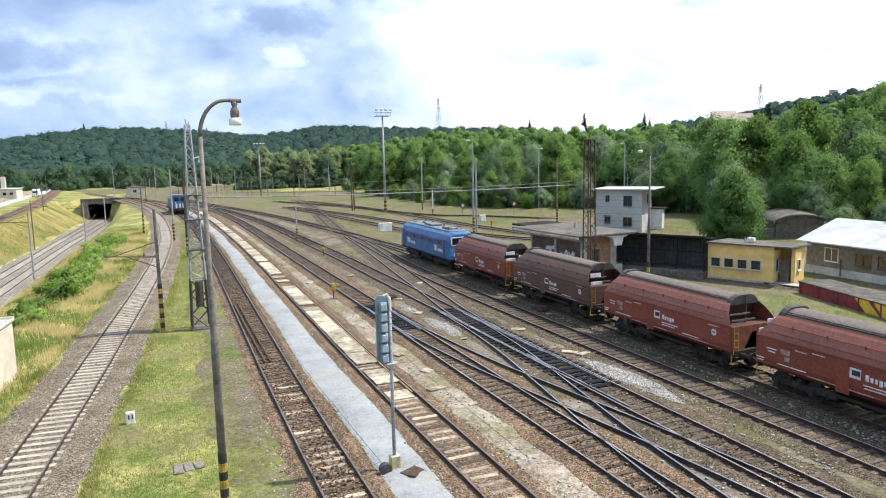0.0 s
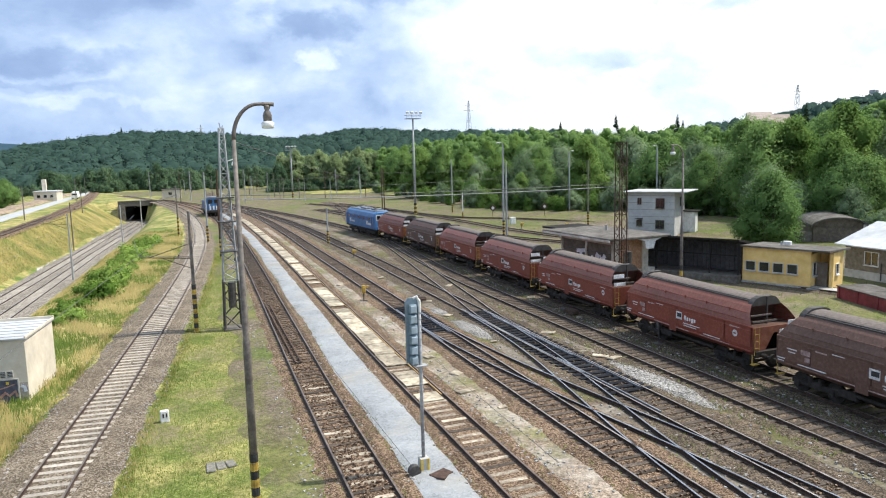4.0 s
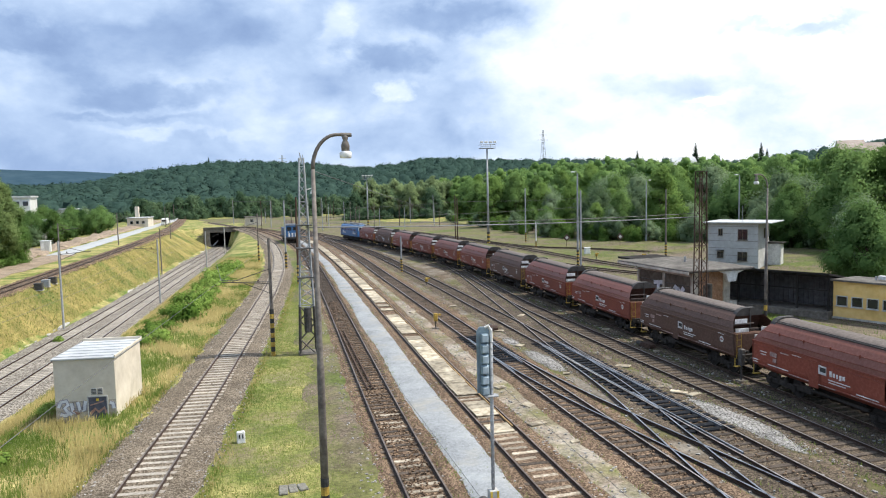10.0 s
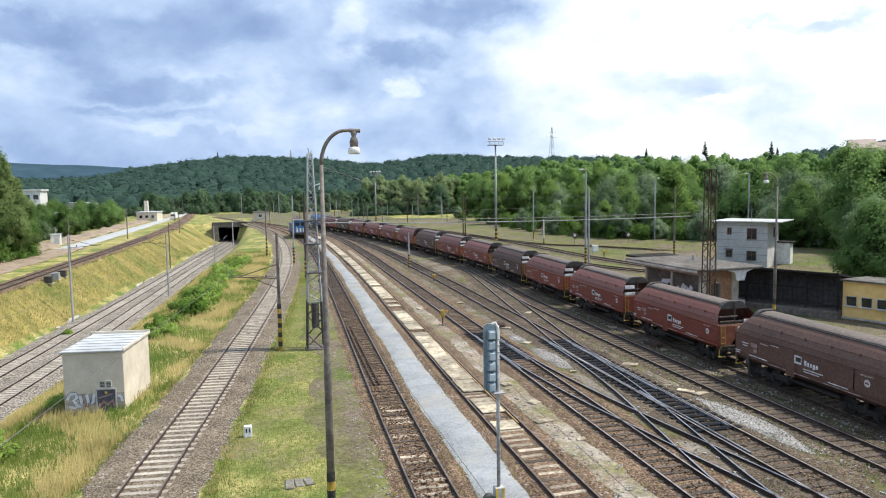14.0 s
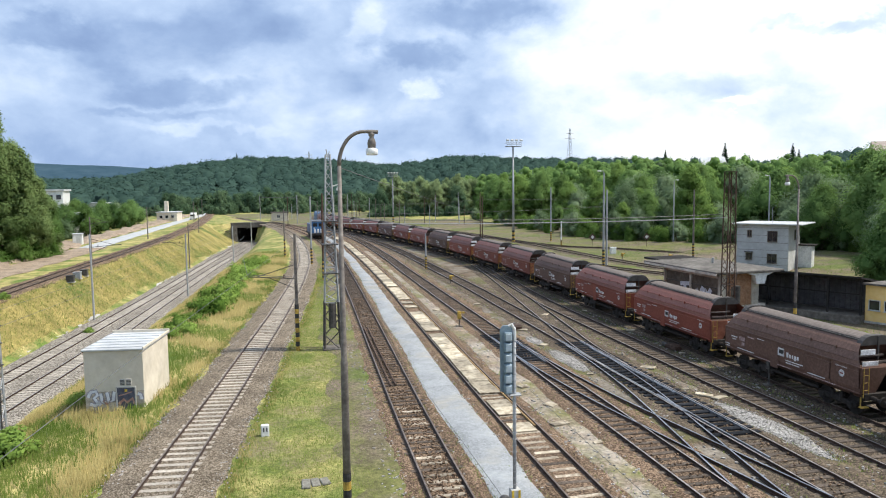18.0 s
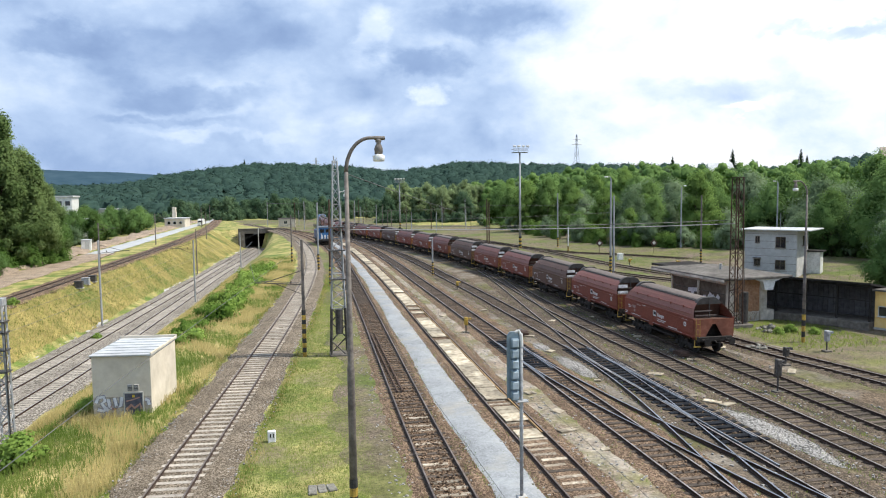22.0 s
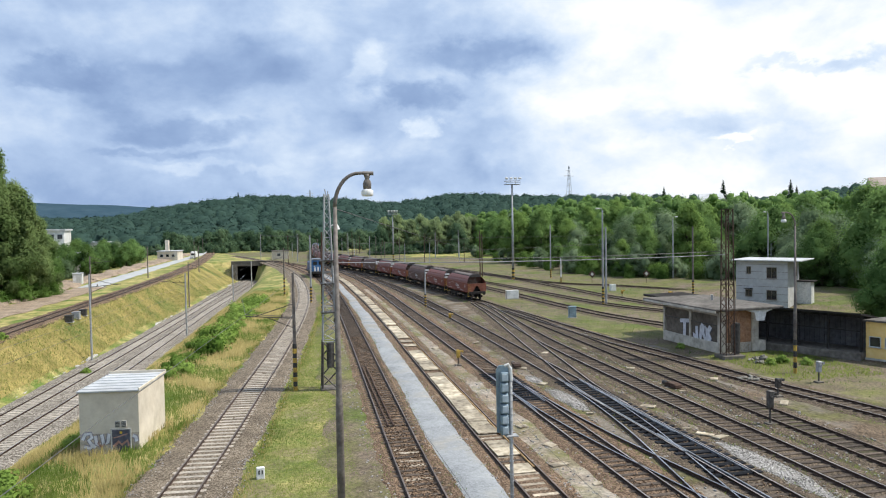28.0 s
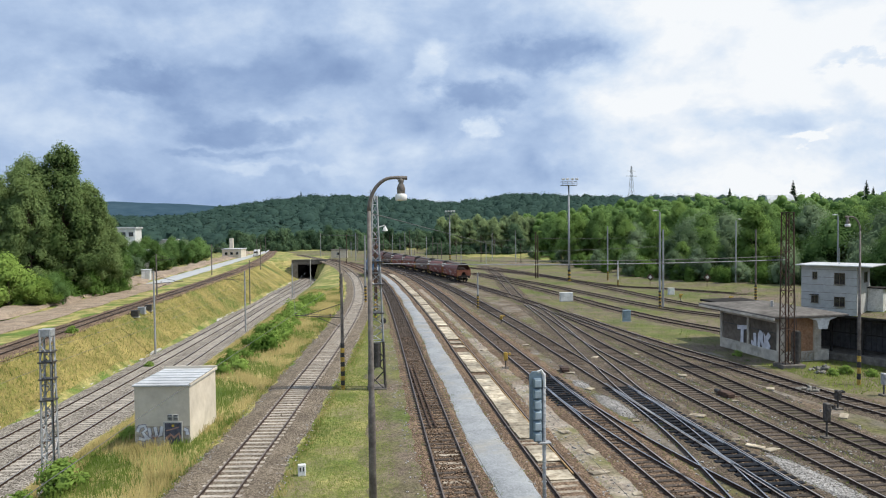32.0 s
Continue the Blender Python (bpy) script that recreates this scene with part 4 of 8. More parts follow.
def bogie(root, y, name="bogie"):
    b = part(name, Geo().box(-1.02, y, 0.52, 0.12, 2.5, 0.26, b=0.04).box(1.02, y, 0.52, 0.12, 2.5, 0.26, b=0.04).box(0, y, 0.62, 2.1, 0.5, 0.22, b=0.03).cyl((-1.02, y - 0.28, 0.5), (-1.02, y - 0.28, 0.9), 0.11).cyl((-1.02, y + 0.28, 0.5), (-1.02, y + 0.28, 0.9), 0.11).cyl((1.02, y, 0.5), (1.02, y, 0.9), 0.14), M_GEAR, root)
    for o in (-0.9, 0.9):
        g = Geo()
        wheelset(g, y + o)
        part("wheelset", g, M_GEAR, b)
        for sx in (-1.1, 1.1):
            part("axle_box", Geo().box(sx, y + o, 0.46, 0.16, 0.3, 0.3, b=0.04), M_GEAR, b)


def wagon(paint, endpaint, panels, label):
    root = thing("hopper_wagon", label, "wagon", group="wagons of the goods train")
    h, e = W_HALF, W_HALF - 0.62
    # lower side walls with the flared skirt
    for s, nm in ((-1, "side_wall"), (1, "side_wall")):
        g = Geo()
        out = [(s * x, z) for x, z in SIDE]
        inn = [(s * (x - 0.06), z) for x, z in reversed(SIDE)]
        g.prism(out + inn, -h + 0.02, h - 0.02)
        part(nm, g, paint, root)
        st = Geo()
        st.box(s * 1.465, 0, 2.50, 0.09, 2 * h - 0.1, 0.06, b=0.012)
        st.box(s * 1.455, 0, 2.30, 0.05, 2 * h - 0.1, 0.03, b=0.01)
        st.box(s * 1.425, 0, 1.27, 0.05, 2 * h - 0.1, 0.07, b=0.012)
        for y in (-h + 0.08, -3.3, 0.35, 3.3, h - 0.08):
            st.box(s * 1.435, y, 1.9, 0.05, 0.09, 1.2, b=0.012)
        part("side_rib", st, paint, root)
        part("side_hatch", Geo().box(s * 1.45, 0.75, 1.72, 0.05, 0.62, 1.35, b=0.015), paint, root)
    # upper walls lean in to the roof, ends cut back
    g = Geo()
    n = len(UPPER)
    vs = []
    for s in (-1, 1):
        for j, (x, z) in enumerate(UPPER):
            k = (z - 2.5) / 1.04
            yy = h - 0.05 - 0.72 * k
            vs += [(s * x, -yy, z), (s * x, yy, z)]
    fs = []
    for s in range(2):
        b0 = s * 2 * n
        for j in range(n - 1):
            a = b0 + 2 * j
            fs.append((a, a + 1, a + 3, a + 2))
    a, b = 2 * (n - 1), 2 * n + 2 * (n - 1)
    fs.append((a, a + 1, b + 1, b))
    g.add(vs, fs)
    part("hopper_body", g, M_WUP if paint is M_WRED else paint, root)
    for q in (-1, 1):
        sl = Geo()
        top, low = h - 0.92, h - 1.7
        sl.add([(-0.74, q * top, 3.53), (0.74, q * top, 3.53), (1.17, q * (top - 0.3), 3.10), (1.41, q * low, 2.42), (-1.41, q * low, 2.42), (-1.17, q * (top - 0.3), 3.10)], [(0, 1, 2, 5), (5, 2, 3, 4)])
        # end slope and deck take the dark brown on every wagon
        part("end_slope", sl, M_WDRK, root, "dark brown inward-sloping hopper end")
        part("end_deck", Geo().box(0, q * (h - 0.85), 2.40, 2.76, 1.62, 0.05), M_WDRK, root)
    seam = Geo()
    for s in (-1, 1):
        for x, z in ((1.385, 2.76), (1.20, 3.10)):
            seam.box(s * x, 0, z, 0.03, 2 * e - 0.1, 0.03)
        for y in (-3.4, -1.7, 0.0, 1.7, 3.4):
            seam.box(s * 1.235, y, 3.07, 0.05, 0.04, 0.22)
    part("body_seam", seam, paint, root)
    # roof covers
    arc = [(0.62 * math.cos(a), 3.58 + 0.17 * math.sin(a)) for a in [math.pi * i / 10 for i in range(11)]]
    part("roof_cover", Geo().prism(arc, -e + 0.22, e - 0.22), M_WTOP, root, "grey-brown roof cover")
    for q in (-1, 1):
        part("roof_rail", Geo().box(q * 0.74, 0, 3.57, 0.07, 2 * e - 0.2, 0.07, b=0.01).box(q * 0.65, 0, 3.60, 0.03, 2 * e - 0.2, 0.06), M_HOOD, root, "black gap rail along the roof cover")
    # ends
    for s in (-1, 1):
        y = s * (h - 0.03)
        ep = Geo()
        t = 0.05
        for pl in ([(-1.42, 1.3), (-0.62, 1.3), (-0.12, 2.12), (-0.12, 2.46), (-1.42, 2.46)], [(0.62, 1.3), (1.42, 1.3), (1.42, 2.46), (0.12, 2.46), (0.12, 2.12)], [(-0.12, 2.12), (0.12, 2.12), (0.12, 2.46), (-0.12, 2.46)]):
            ep.prism(pl, y - t / 2, y + t / 2)
        part("end_plate", ep, endpaint, root, "rust-streaked end plate with a triangular opening")
        # near-black plate added behind the opening to stand for its deep shade
        part("recess_shade_plate", Geo().box(0, s * (h - 0.75), 1.75, 2.6, 0.06, 1.45), M_GEAR, root)
        hd = [(-0.92, 3.36), (0.92, 3.36), (0.80, 3.56), (0.60, 3.74), (0.36, 3.82), (-0.36, 3.82), (-0.60, 3.74), (-0.80, 3.56)]
        hood = part("end_hood", Geo().prism(hd, s * (e - 0.2) - 0.16, s * (e - 0.2) + 0.16), M_HOOD, root, "dark half-round end hood")
        part("hood_post", Geo().box(0, s * (e + 0.02), 3.12, 0.07, 0.06, 1.36), M_HOOD, hood)
        part("end_rung", Geo().box(-0.55, s * (h - 0.42), 2.95, 1.3, 0.05, 0.07).box(-0.45, s * (h - 0.28), 2.68, 1.5, 0.05, 0.07), M_WTOP if s < 0 else paint, root)
        ld = Geo()
        for x in (-1.34, -1.06):
            ld.tube([(x, s * (h + 0.05), 1.1), (x, s * (h + 0.05), 2.5)], 0.016, 5)
        for z in (1.45, 1.8, 2.15):
            ld.tube([(-1.34, s * (h + 0.05), z), (-1.06, s * (h + 0.05), z)], 0.012, 5)
        part("ladder", ld, M_YELD, root, "yellow end ladder")
        part("step", Geo().box(-1.2, s * (h - 0.05), 0.62, 0.42, 0.2, 0.05, b=0.01).box(-1.38, s * (h - 0.05), 0.85, 0.04, 0.04, 0.5), M_YELD, root, "worn yellow footstep")
        part("headstock", Geo().box(0, s * (h - 0.02), 1.12, 2.6, 0.18, 0.34, b=0.03), M_GEAR, root)
        for x in (-0.875, 0.875):
            part("buffer", Geo().cyl((x, s * h, 1.06), (x, s * (h + 0.40), 1.06), 0.11, n=10).cyl((x, s * (h + 0.38), 1.06), (x, s * (h + 0.70), 1.06), 0.075, n=8).cyl((x, s * (h + 0.68), 1.06), (x, s * (h + 0.73), 1.06), 0.23, n=14), M_GEAR, root)
        part("coupling", Geo().tube([(0, s * h, 1.05), (0, s * (h + 0.35), 0.92), (0, s * (h + 0.72), 1.0)], 0.05, 6), M_GEAR, root)
        if panels:
            part("white_panel", Geo().box(-0.78, s * (h - 0.36), 3.12, 0.80, 0.03, 0.26, b=0.008).box(-0.92, s * (h - 0.06), 2.66, 0.86, 0.03, 0.22, b=0.008), M_MARK, root, "white reflective panel")
    part("underframe", Geo().box(0, 0, 1.05, 1.9, 2 * h - 0.1, 0.2, b=0.02).prism([(-0.9, 0.95), (-0.45, 0.45), (0.45, 0.45), (0.9, 0.95)], -1.6, 1.6).box(-1.2, 0, 0.78, 0.08, 4.6, 0.12).box(-1.15, 1.6, 0.7, 0.2, 0.9, 0.35, b=0.04), M_GEAR, root)
    for y in (-3.35, 3.35):
        bogie(root, y)
    # painted marks on both sides
    for s in (-1, 1):
        x = s * 1.468
        part("emblem", Geo().box(x, -0.25 * s, 2.02, 0.012, 0.56, 0.42), M_MARK, root, "white freight emblem")
        nm = Geo()
        for i, (bw, bh, bz) in enumerate(((0.15, 0.26, 1.97), (0.13, 0.19, 1.94), (0.10, 0.19, 1.94), (0.14, 0.24, 1.91), (0.14, 0.19, 1.94))):
            nm.box(x, (0.30 + 0.19 * i) * s, bz, 0.012, bw, bh, b=0.004)
        part("name_strip", nm, M_MARK, root, "white name bars beside the emblem", kind="stuff")
        part("emblem_core", Geo().box(x + s * 0.004, -0.18 * s, 2.04, 0.012, 0.36, 0.22), M_BLK, root)
        lt = Geo()
        for yy, z, w in ((-0.8, 1.66, 1.3), (-0.7, 1.54, 1.0), (1.9, 2.32, 0.6), (4.3, 2.02, 0.55), (4.3, 1.88, 0.4), (4.9, 1.5, 0.45), (4.9, 1.38, 0.35), (-4.0, 2.3, 0.7), (3.2, 1.42, 1.5), (-2.4, 1.42, 1.2)):
            lt.box(x, yy * -s if s > 0 else yy, z, 0.01, w, 0.045)
        part("lettering", lt, M_MARK, root, "faded white lettering bars", kind="stuff")
        part("round_mark", Geo().cyl((x, -4.05, 1.98), (x + s * 0.012, -4.05, 1.98), 0.17, n=16), M_MARK, root, "white round mark")
        part("side_mark", Geo().box(x, 3.55, 2.02, 0.01, 0.5, 0.22).box(x, 3.45, 1.72, 0.01, 0.26, 0.2).box(x, 2.75, 2.24, 0.01, 0.6, 0.06).box(x, 0.9, 1.28, 0.01, 3.0, 0.04).box(x, -2.6, 1.30, 0.01, 2.2, 0.035), M_FADE, root, "worn pale pink side markings", kind="stuff")
        part("round_mark_bar", Geo().box(x + s * 0.010, -4.05, 1.98, 0.012, 0.2, 0.07, rz=0), M_WRED, root)
    return root


def locomotive():
    root = thing("electric_locomotive", "bright blue electric locomotive hauling the goods train", "locomotive")
    h = 7.3
    prof = [(-1.46, 1.15), (-1.48, 2.9), (-1.30, 3.42), (-0.95, 3.66), (0.95, 3.66), (1.30, 3.42), (1.48, 2.9), (1.46, 1.15)]
    g = Geo()
    n = len(prof)
    ends = []
    for y, k in ((-h, 0.86), (-h + 0.9, 1.0), (h - 0.9, 1.0), (h, 0.86)):
        ends.append([(x * (0.93 if k < 1 else 1), y - (0.35 if z > 2.2 else 0) * (1 if y > 0 else -1) * (1 if k < 1 else 0), z if z < 3.3 or k == 1 else z - 0.15) for x, z in prof])
    vs = [p for r in ends for p in r]
    fs = [(j * n + i, j * n + (i + 1) % n, (j + 1) * n + (i + 1) % n, (j + 1) * n + i) for j in range(3) for i in range(n)]
    fs += [tuple(range(n)), tuple(reversed(range(3 * n, 4 * n)))]
    g.add(vs, fs)
    part("body", g, M_BLUE, root)
    for s in (-1, 1):
        part("side_band", Geo().box(s * 1.485, -0.2, 2.55, 0.02, 11.2, 0.5), M_BLUED, root, "dark blue band along the side")
        for y in (-4.6, -2.2, 0.2, 2.6, 5.0):
            part("side_window", Geo().box(s * 1.49, y, 2.58, 0.025, 0.9, 0.3, b=0.01), M_GLASSD, root)
        part("emblem", Geo().box(s * 1.487, -3.6, 1.95, 0.014, 0.75, 0.55).box(s * 1.487, -4.9, 1.8, 0.014, 1.5, 0.28).box(s * 1.487, 4.4, 1.95, 0.014, 0.75, 0.55).box(s * 1.487, 3.1, 1.8, 0.014, 1.5, 0.28), M_MARK, root, "white freight emblem")
        part("cab_door", Geo().box(s * 1.485, -5.9, 2.1, 0.02, 0.7, 1.8, b=0.01).box(s * 1.485, 5.9, 2.1, 0.02, 0.7, 1.8, b=0.01), M_BLUED, root)
        part("handrail", Geo().tube([(s * 1.53, -5.45, 1.3), (s * 1.53, -5.45, 2.7)], 0.02, 5).tube([(s * 1.53, -6.35, 1.3), (s * 1.53, -6.35, 2.7)], 0.02, 5), M_STEEL, root)
        part("windscreen", Geo().box(0, s * (h - 0.28), 2.85, 2.3, 0.08, 0.62, b=0.02), M_GLASSD, root)
        part("windscreen_frame", Geo().box(-1.2, s * (h - 0.24), 2.85, 0.12, 0.1, 0.8).box(1.2, s * (h - 0.24), 2.85, 0.12, 0.1, 0.8).box(0, s * (h - 0.24), 3.22, 2.5, 0.1, 0.1).box(0, s * (h - 0.24), 2.48, 2.5, 0.1, 0.1), M_WHITE, root, "white windscreen frame")
        for x in (-0.95, 0.95):
            part("headlight", Geo().cyl((x, s * (h - 0.02), 1.6), (x, s * (h + 0.05), 1.6), 0.14, n=12), M_WHITE, root)
            part("buffer", Geo().cyl((x * 0.92, s * h, 1.06), (x * 0.92, s * (h + 0.45), 1.06), 0.1, n=10).cyl((x * 0.92, s * (h + 0.42), 1.06), (x * 0.92, s * (h + 0.46), 1.06), 0.23, n=14), M_GEAR, root)
    part("roof_deck", Geo().box(0, 0, 3.70, 1.9, 11.8, 0.14, b=0.04).box(0, -3.9, 3.85, 1.1, 1.7, 0.3, b=0.06).box(0, 0.6, 3.84, 1.2, 2.2, 0.28, b=0.06).box(0.3, 3.2, 3.82, 0.7, 1.2, 0.24, b=0.05), M_LROOF, root)
    for y in (-4.9, 4.9):
        p = part("pantograph", Geo().tube([(-0.55, y - 0.7, 3.85), (-0.55, y + 0.7, 3.95), (-0.5, y - 0.6, 4.1)], 0.035, 5).tube([(0.55, y - 0.7, 3.85), (0.55, y + 0.7, 3.95), (0.5, y - 0.6, 4.1)], 0.035, 5).box(0, y - 0.6, 4.13, 1.7, 0.25, 0.05, b=0.01), M_HOOD, root)
    for y in (-3.0, -1.2, 1.9, 4.1):
        part("insulator", Geo().lathe(0.5, y, [(0.0, 3.75), (0.1, 3.76), (0.06, 3.84), (0.1, 3.9), (0.06, 3.97), (0.1, 4.03), (0, 4.06)], 8).tube([(0.5, y, 4.06), (0.5, y + 1.2, 4.1)], 0.02, 4), M_RUST, root)
    part("frame", Geo().box(0, 0, 1.05, 2.7, 14.2, 0.25, b=0.03).box(0, 0, 0.7, 2.2, 3.0, 0.6, b=0.08), M_GEAR, root)
    for y in (-4.2, 4.2):
        b = part("bogie", Geo().box(-1.1, y, 0.6, 0.16, 4.0, 0.36, b=0.05).box(1.1, y, 0.6, 0.16, 4.0, 0.36, b=0.05).box(0, y, 0.7, 2.1, 0.8, 0.3, b=0.04), M_GEAR, root)
        for o in (-1.6, 1.6):
            g = Geo()
            wheelset(g, y + o, 0.62)
            part("wheelset", g, M_GEAR, b)
    return root


def build_train():
    wr = wagon(M_WRED, M_WRED, True, "red-brown covered hopper wagon with white end panels")
    wd = wagon(M_WDRK, M_WDRK, True, "sooty dark brown covered hopper wagon with white end panels")
    wo = wagon(M_WRED, M_WORG, False, "red-brown covered hopper wagon with orange-brown ends")
    order = "rdorrodrodrrodrodro"
    out, seen = [], set()
    for k in order:
        src = {"r": wr, "d": wd, "o": wo}[k]
        if k not in seen:
            seen.add(k)
            out.append(src)
        else:
            out.append(copy_thing(src, Matrix.Identity(4)))
    return locomotive(), out


LOCO, WAGONS = build_train()

# way of the train along its track: seconds and metres gone
GONE = [(0, 0), (2.5, 22.7), (6, 54.95), (9, 82.4), (13, 119.95), (19, 177.55), (23, 216.0), (28, 264.0), (32, 302.5)]
FIRST = 53.95   # y of the first wagon's middle at the start


def gone(t):
    for (a, u), (b, v) in zip(GONE, GONE[1:]):
        if t <= b:
            return u + (v - u) * (t - a) / (b - a)
    return GONE[-1][1]


FINE = curve_of(LINES["F"], 0.5)
LEN0 = 60.0     # length of the line before y = 0


def on_line(s):
    """Pose on the train's track, s metres past y = 0."""
    if s <= -LEN0 + 1:
        return pose(26.75, s, 0, 0, 0, 0)
    k = (s + LEN0) / 0.5
    i = min(int(k), len(FINE) - 3)
    p = FINE[i].lerp(FINE[i + 1], min(1.0, k - i))
    a, b = FINE[max(0, i - 8)], FINE[min(len(FINE) - 1, i + 9)]
    return pose(p.x, p.y, 0, 0, 0, math.degrees(math.atan2(-(b.x - a.x), b.y - a.y)))


def motions():
    times = [i * 0.5 for i in range(65)]
    for i, w in enumerate(WAGONS):
        walk(w, [(t, on_line(FIRST - W_PITCH * i + gone(t))) for t in times])
    walk(LOCO, [(t, on_line(FIRST + W_PITCH / 2 + 7.78 + gone(t))) for t in times])
# ---- hills and woods
def az_of(x, y):
    return math.degrees(math.atan2(x, y))


def interp(tab, a):
    if a <= tab[0][0]:
        return tab[0][1]
    for (a0, v0), (a1, v1) in zip(tab, tab[1:]):
        if a <= a1:
            return v0 + (v1 - v0) * (a - a0) / (a1 - a0)
    return tab[-1][1]


RIDGE = [(-30, 0.014), (-15, 0.016), (-13, 0.017), (-10.7, 0.028), (-8, 0.034), (-5, 0.041), (-1.7, 0.043), (2.6, 0.040), (7.4, 0.032), (10.1, 0.036), (13.4, 0.043), (17.5, 0.039), (22, 0.036), (36, 0.032), (40, 0.034), (42.5, 0.040), (44.5, 0.046), (48.5, 0.057), (51.5, 0.064), (54, 0.069), (58, 0.068), (82, 0.06)]
NEAR_TOP = [(12, 0.012), (15, 0.022), (18.9, 0.030), (24.8, 0.041), (29.9, 0.041), (34, 0.038), (40, 0.038), (44, 0.036), (46.5, 0.037), (48.5, 0.046), (51, 0.055), (54.5, 0.072), (60, 0.09), (75, 0.10)]
NEAR_FOOT = [(12, 300), (15, 235), (20, 178), (25, 152), (30, 142), (35, 138), (40, 130), (45, 116), (50, 104), (56, 92), (75, 80)]


def smooth(k):
    k = max(0.0, min(1.0, k))
    return k * k * (3 - 2 * k)


def hill_z(x, y):
    """Height of the wooded slope behind the sidings."""
    a, d = az_of(x, y), math.hypot(x, y)
    if y < 0 or a < 12:
        return -0.2
    d0 = interp(NEAR_FOOT, a)
    d1 = d0 + 190
    top = 11 + interp(NEAR_TOP, a) * d1 - 13
    return -0.2 + max(0.0, top) * smooth((d - d0 + 8) / (d1 - d0))


def polar_sheet(name, label, a0, a1, na, r0, r1, nr, zf, material, rough=0.0):
    g, rng = Geo(), random.Random(8)
    vs = []
    for j in range(nr):
        for i in range(na):
            a, r = radians(a0 + (a1 - a0) * i / (na - 1)), r0 + (r1 - r0) * j / (nr - 1)
            x, y = r * math.sin(a), r * math.cos(a)
            vs.append((x, y, zf(x, y) + rng.uniform(-rough, rough)))
    fs = [(j * na + i, j * na + i + 1, (j + 1) * na + i + 1, (j + 1) * na + i) for j in range(nr - 1) for i in range(na - 1)]
    g.add(vs, fs)
    return solid(name, g, material, label, "hill", kind="structure", smooth=True)


def ridge_z(x, y):
    a, d = az_of(x, y), math.hypot(x, y)
    top = 11 + interp(RIDGE, a) * 860 - 9
    return -1.0 + (top + 1) * smooth((d - 400) / 460)


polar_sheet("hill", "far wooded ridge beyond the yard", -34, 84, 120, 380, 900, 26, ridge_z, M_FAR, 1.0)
polar_sheet("hill", "wooded slope behind the sidings", 12, 78, 70, 75, 420, 36, lambda x, y: hill_z(x, y) - 0.25, M_UNDER)


def far_z(x, y):
    a = az_of(x, y)
    return 2 + 2300 * (0.0285 + 0.0035 * math.sin(a * 0.16 + 4.3) + 0.0012 * math.sin(a * 0.9) + 0.009 * math.exp(-((a + 17) / 6) ** 2)) * smooth((math.hypot(x, y) - 1500) / 800)


polar_sheet("hill", "distant hills on the horizon, coloured blue for haze", -60, 95, 90, 1500, 2400, 8, far_z, M_FARB, 3.0)


def leaf_card(g, p, face, shade, s, rng):
    """One small bent leaf spray at p that faces outwards."""
    u = face.orthogonal().normalized()
    u.rotate(Matrix.Rotation(rng.uniform(0, 6.28), 3, face))
    w = face.cross(u)
    bend = face * s * -0.22
    k = shade.normalized()
    g.leaf([p - u * s * 0.55, p - w * s * 0.42 + bend, p + u * s * 0.62, p + w * s * 0.42 + bend], [(0, 1, 2), (0, 2, 3)], (k, k, k, k))


def leaf_core(g, c, r, sq, rng, nu=7, nv=4, up=0.0):
    """Uneven inner mass of a clump, mostly hidden by its sprays."""
    c = Vector(c)
    vs, ns, fs = [], [], []
    for j in range(nv + 1):
        el = math.pi * (j / nv - 0.5)
        for i in range(nu):
            a = 2 * math.pi * (i + 0.5 * (j % 2)) / nu
            d = Vector((math.cos(el) * math.cos(a), math.cos(el) * math.sin(a), math.sin(el)))
            q = r * rng.uniform(0.75, 1.12)
            vs.append(c + Vector((d.x * q, d.y * q, d.z * q * sq)))
            ns.append((d + Vector((0, 0, up))).normalized())
    for j in range(nv):
        for i in range(nu):
            a, b = j * nu + i, j * nu + (i + 1) % nu
            fs.append((a, b, b + nu, a + nu))
    g.leaf(vs, fs, ns)


def clump(g, c, r, rng, sq, n, lo, hi, mid=None, up=0.2):
    """A ragged leaf mass: an inner core and n outward sprays."""
    c = Vector(c)
    leaf_core(g, c, r * 0.74, sq, rng, up=up)
    for _ in range(n):
        d = Vector((rng.gauss(0, 1), rng.gauss(0, 1), rng.gauss(0.35, 0.9))).normalized()
        q = r * rng.uniform(0.66, 1.08)
        p = c + Vector((d.x * q, d.y * q, d.z * q * sq))
        face = (d * 1.6 + Vector((rng.uniform(-0.7, 0.7), rng.uniform(-0.7, 0.7), rng.uniform(-0.2, 0.9)))).normalized()
        out = d * 0.55 + ((p - mid).normalized() * 0.8 if mid else Vector((0, 0, up))) + Vector((rng.uniform(-0.35, 0.35), rng.uniform(-0.35, 0.35), rng.uniform(0.0, 0.7)))
        leaf_card(g, p, face, out, r * rng.uniform(lo, hi), rng)


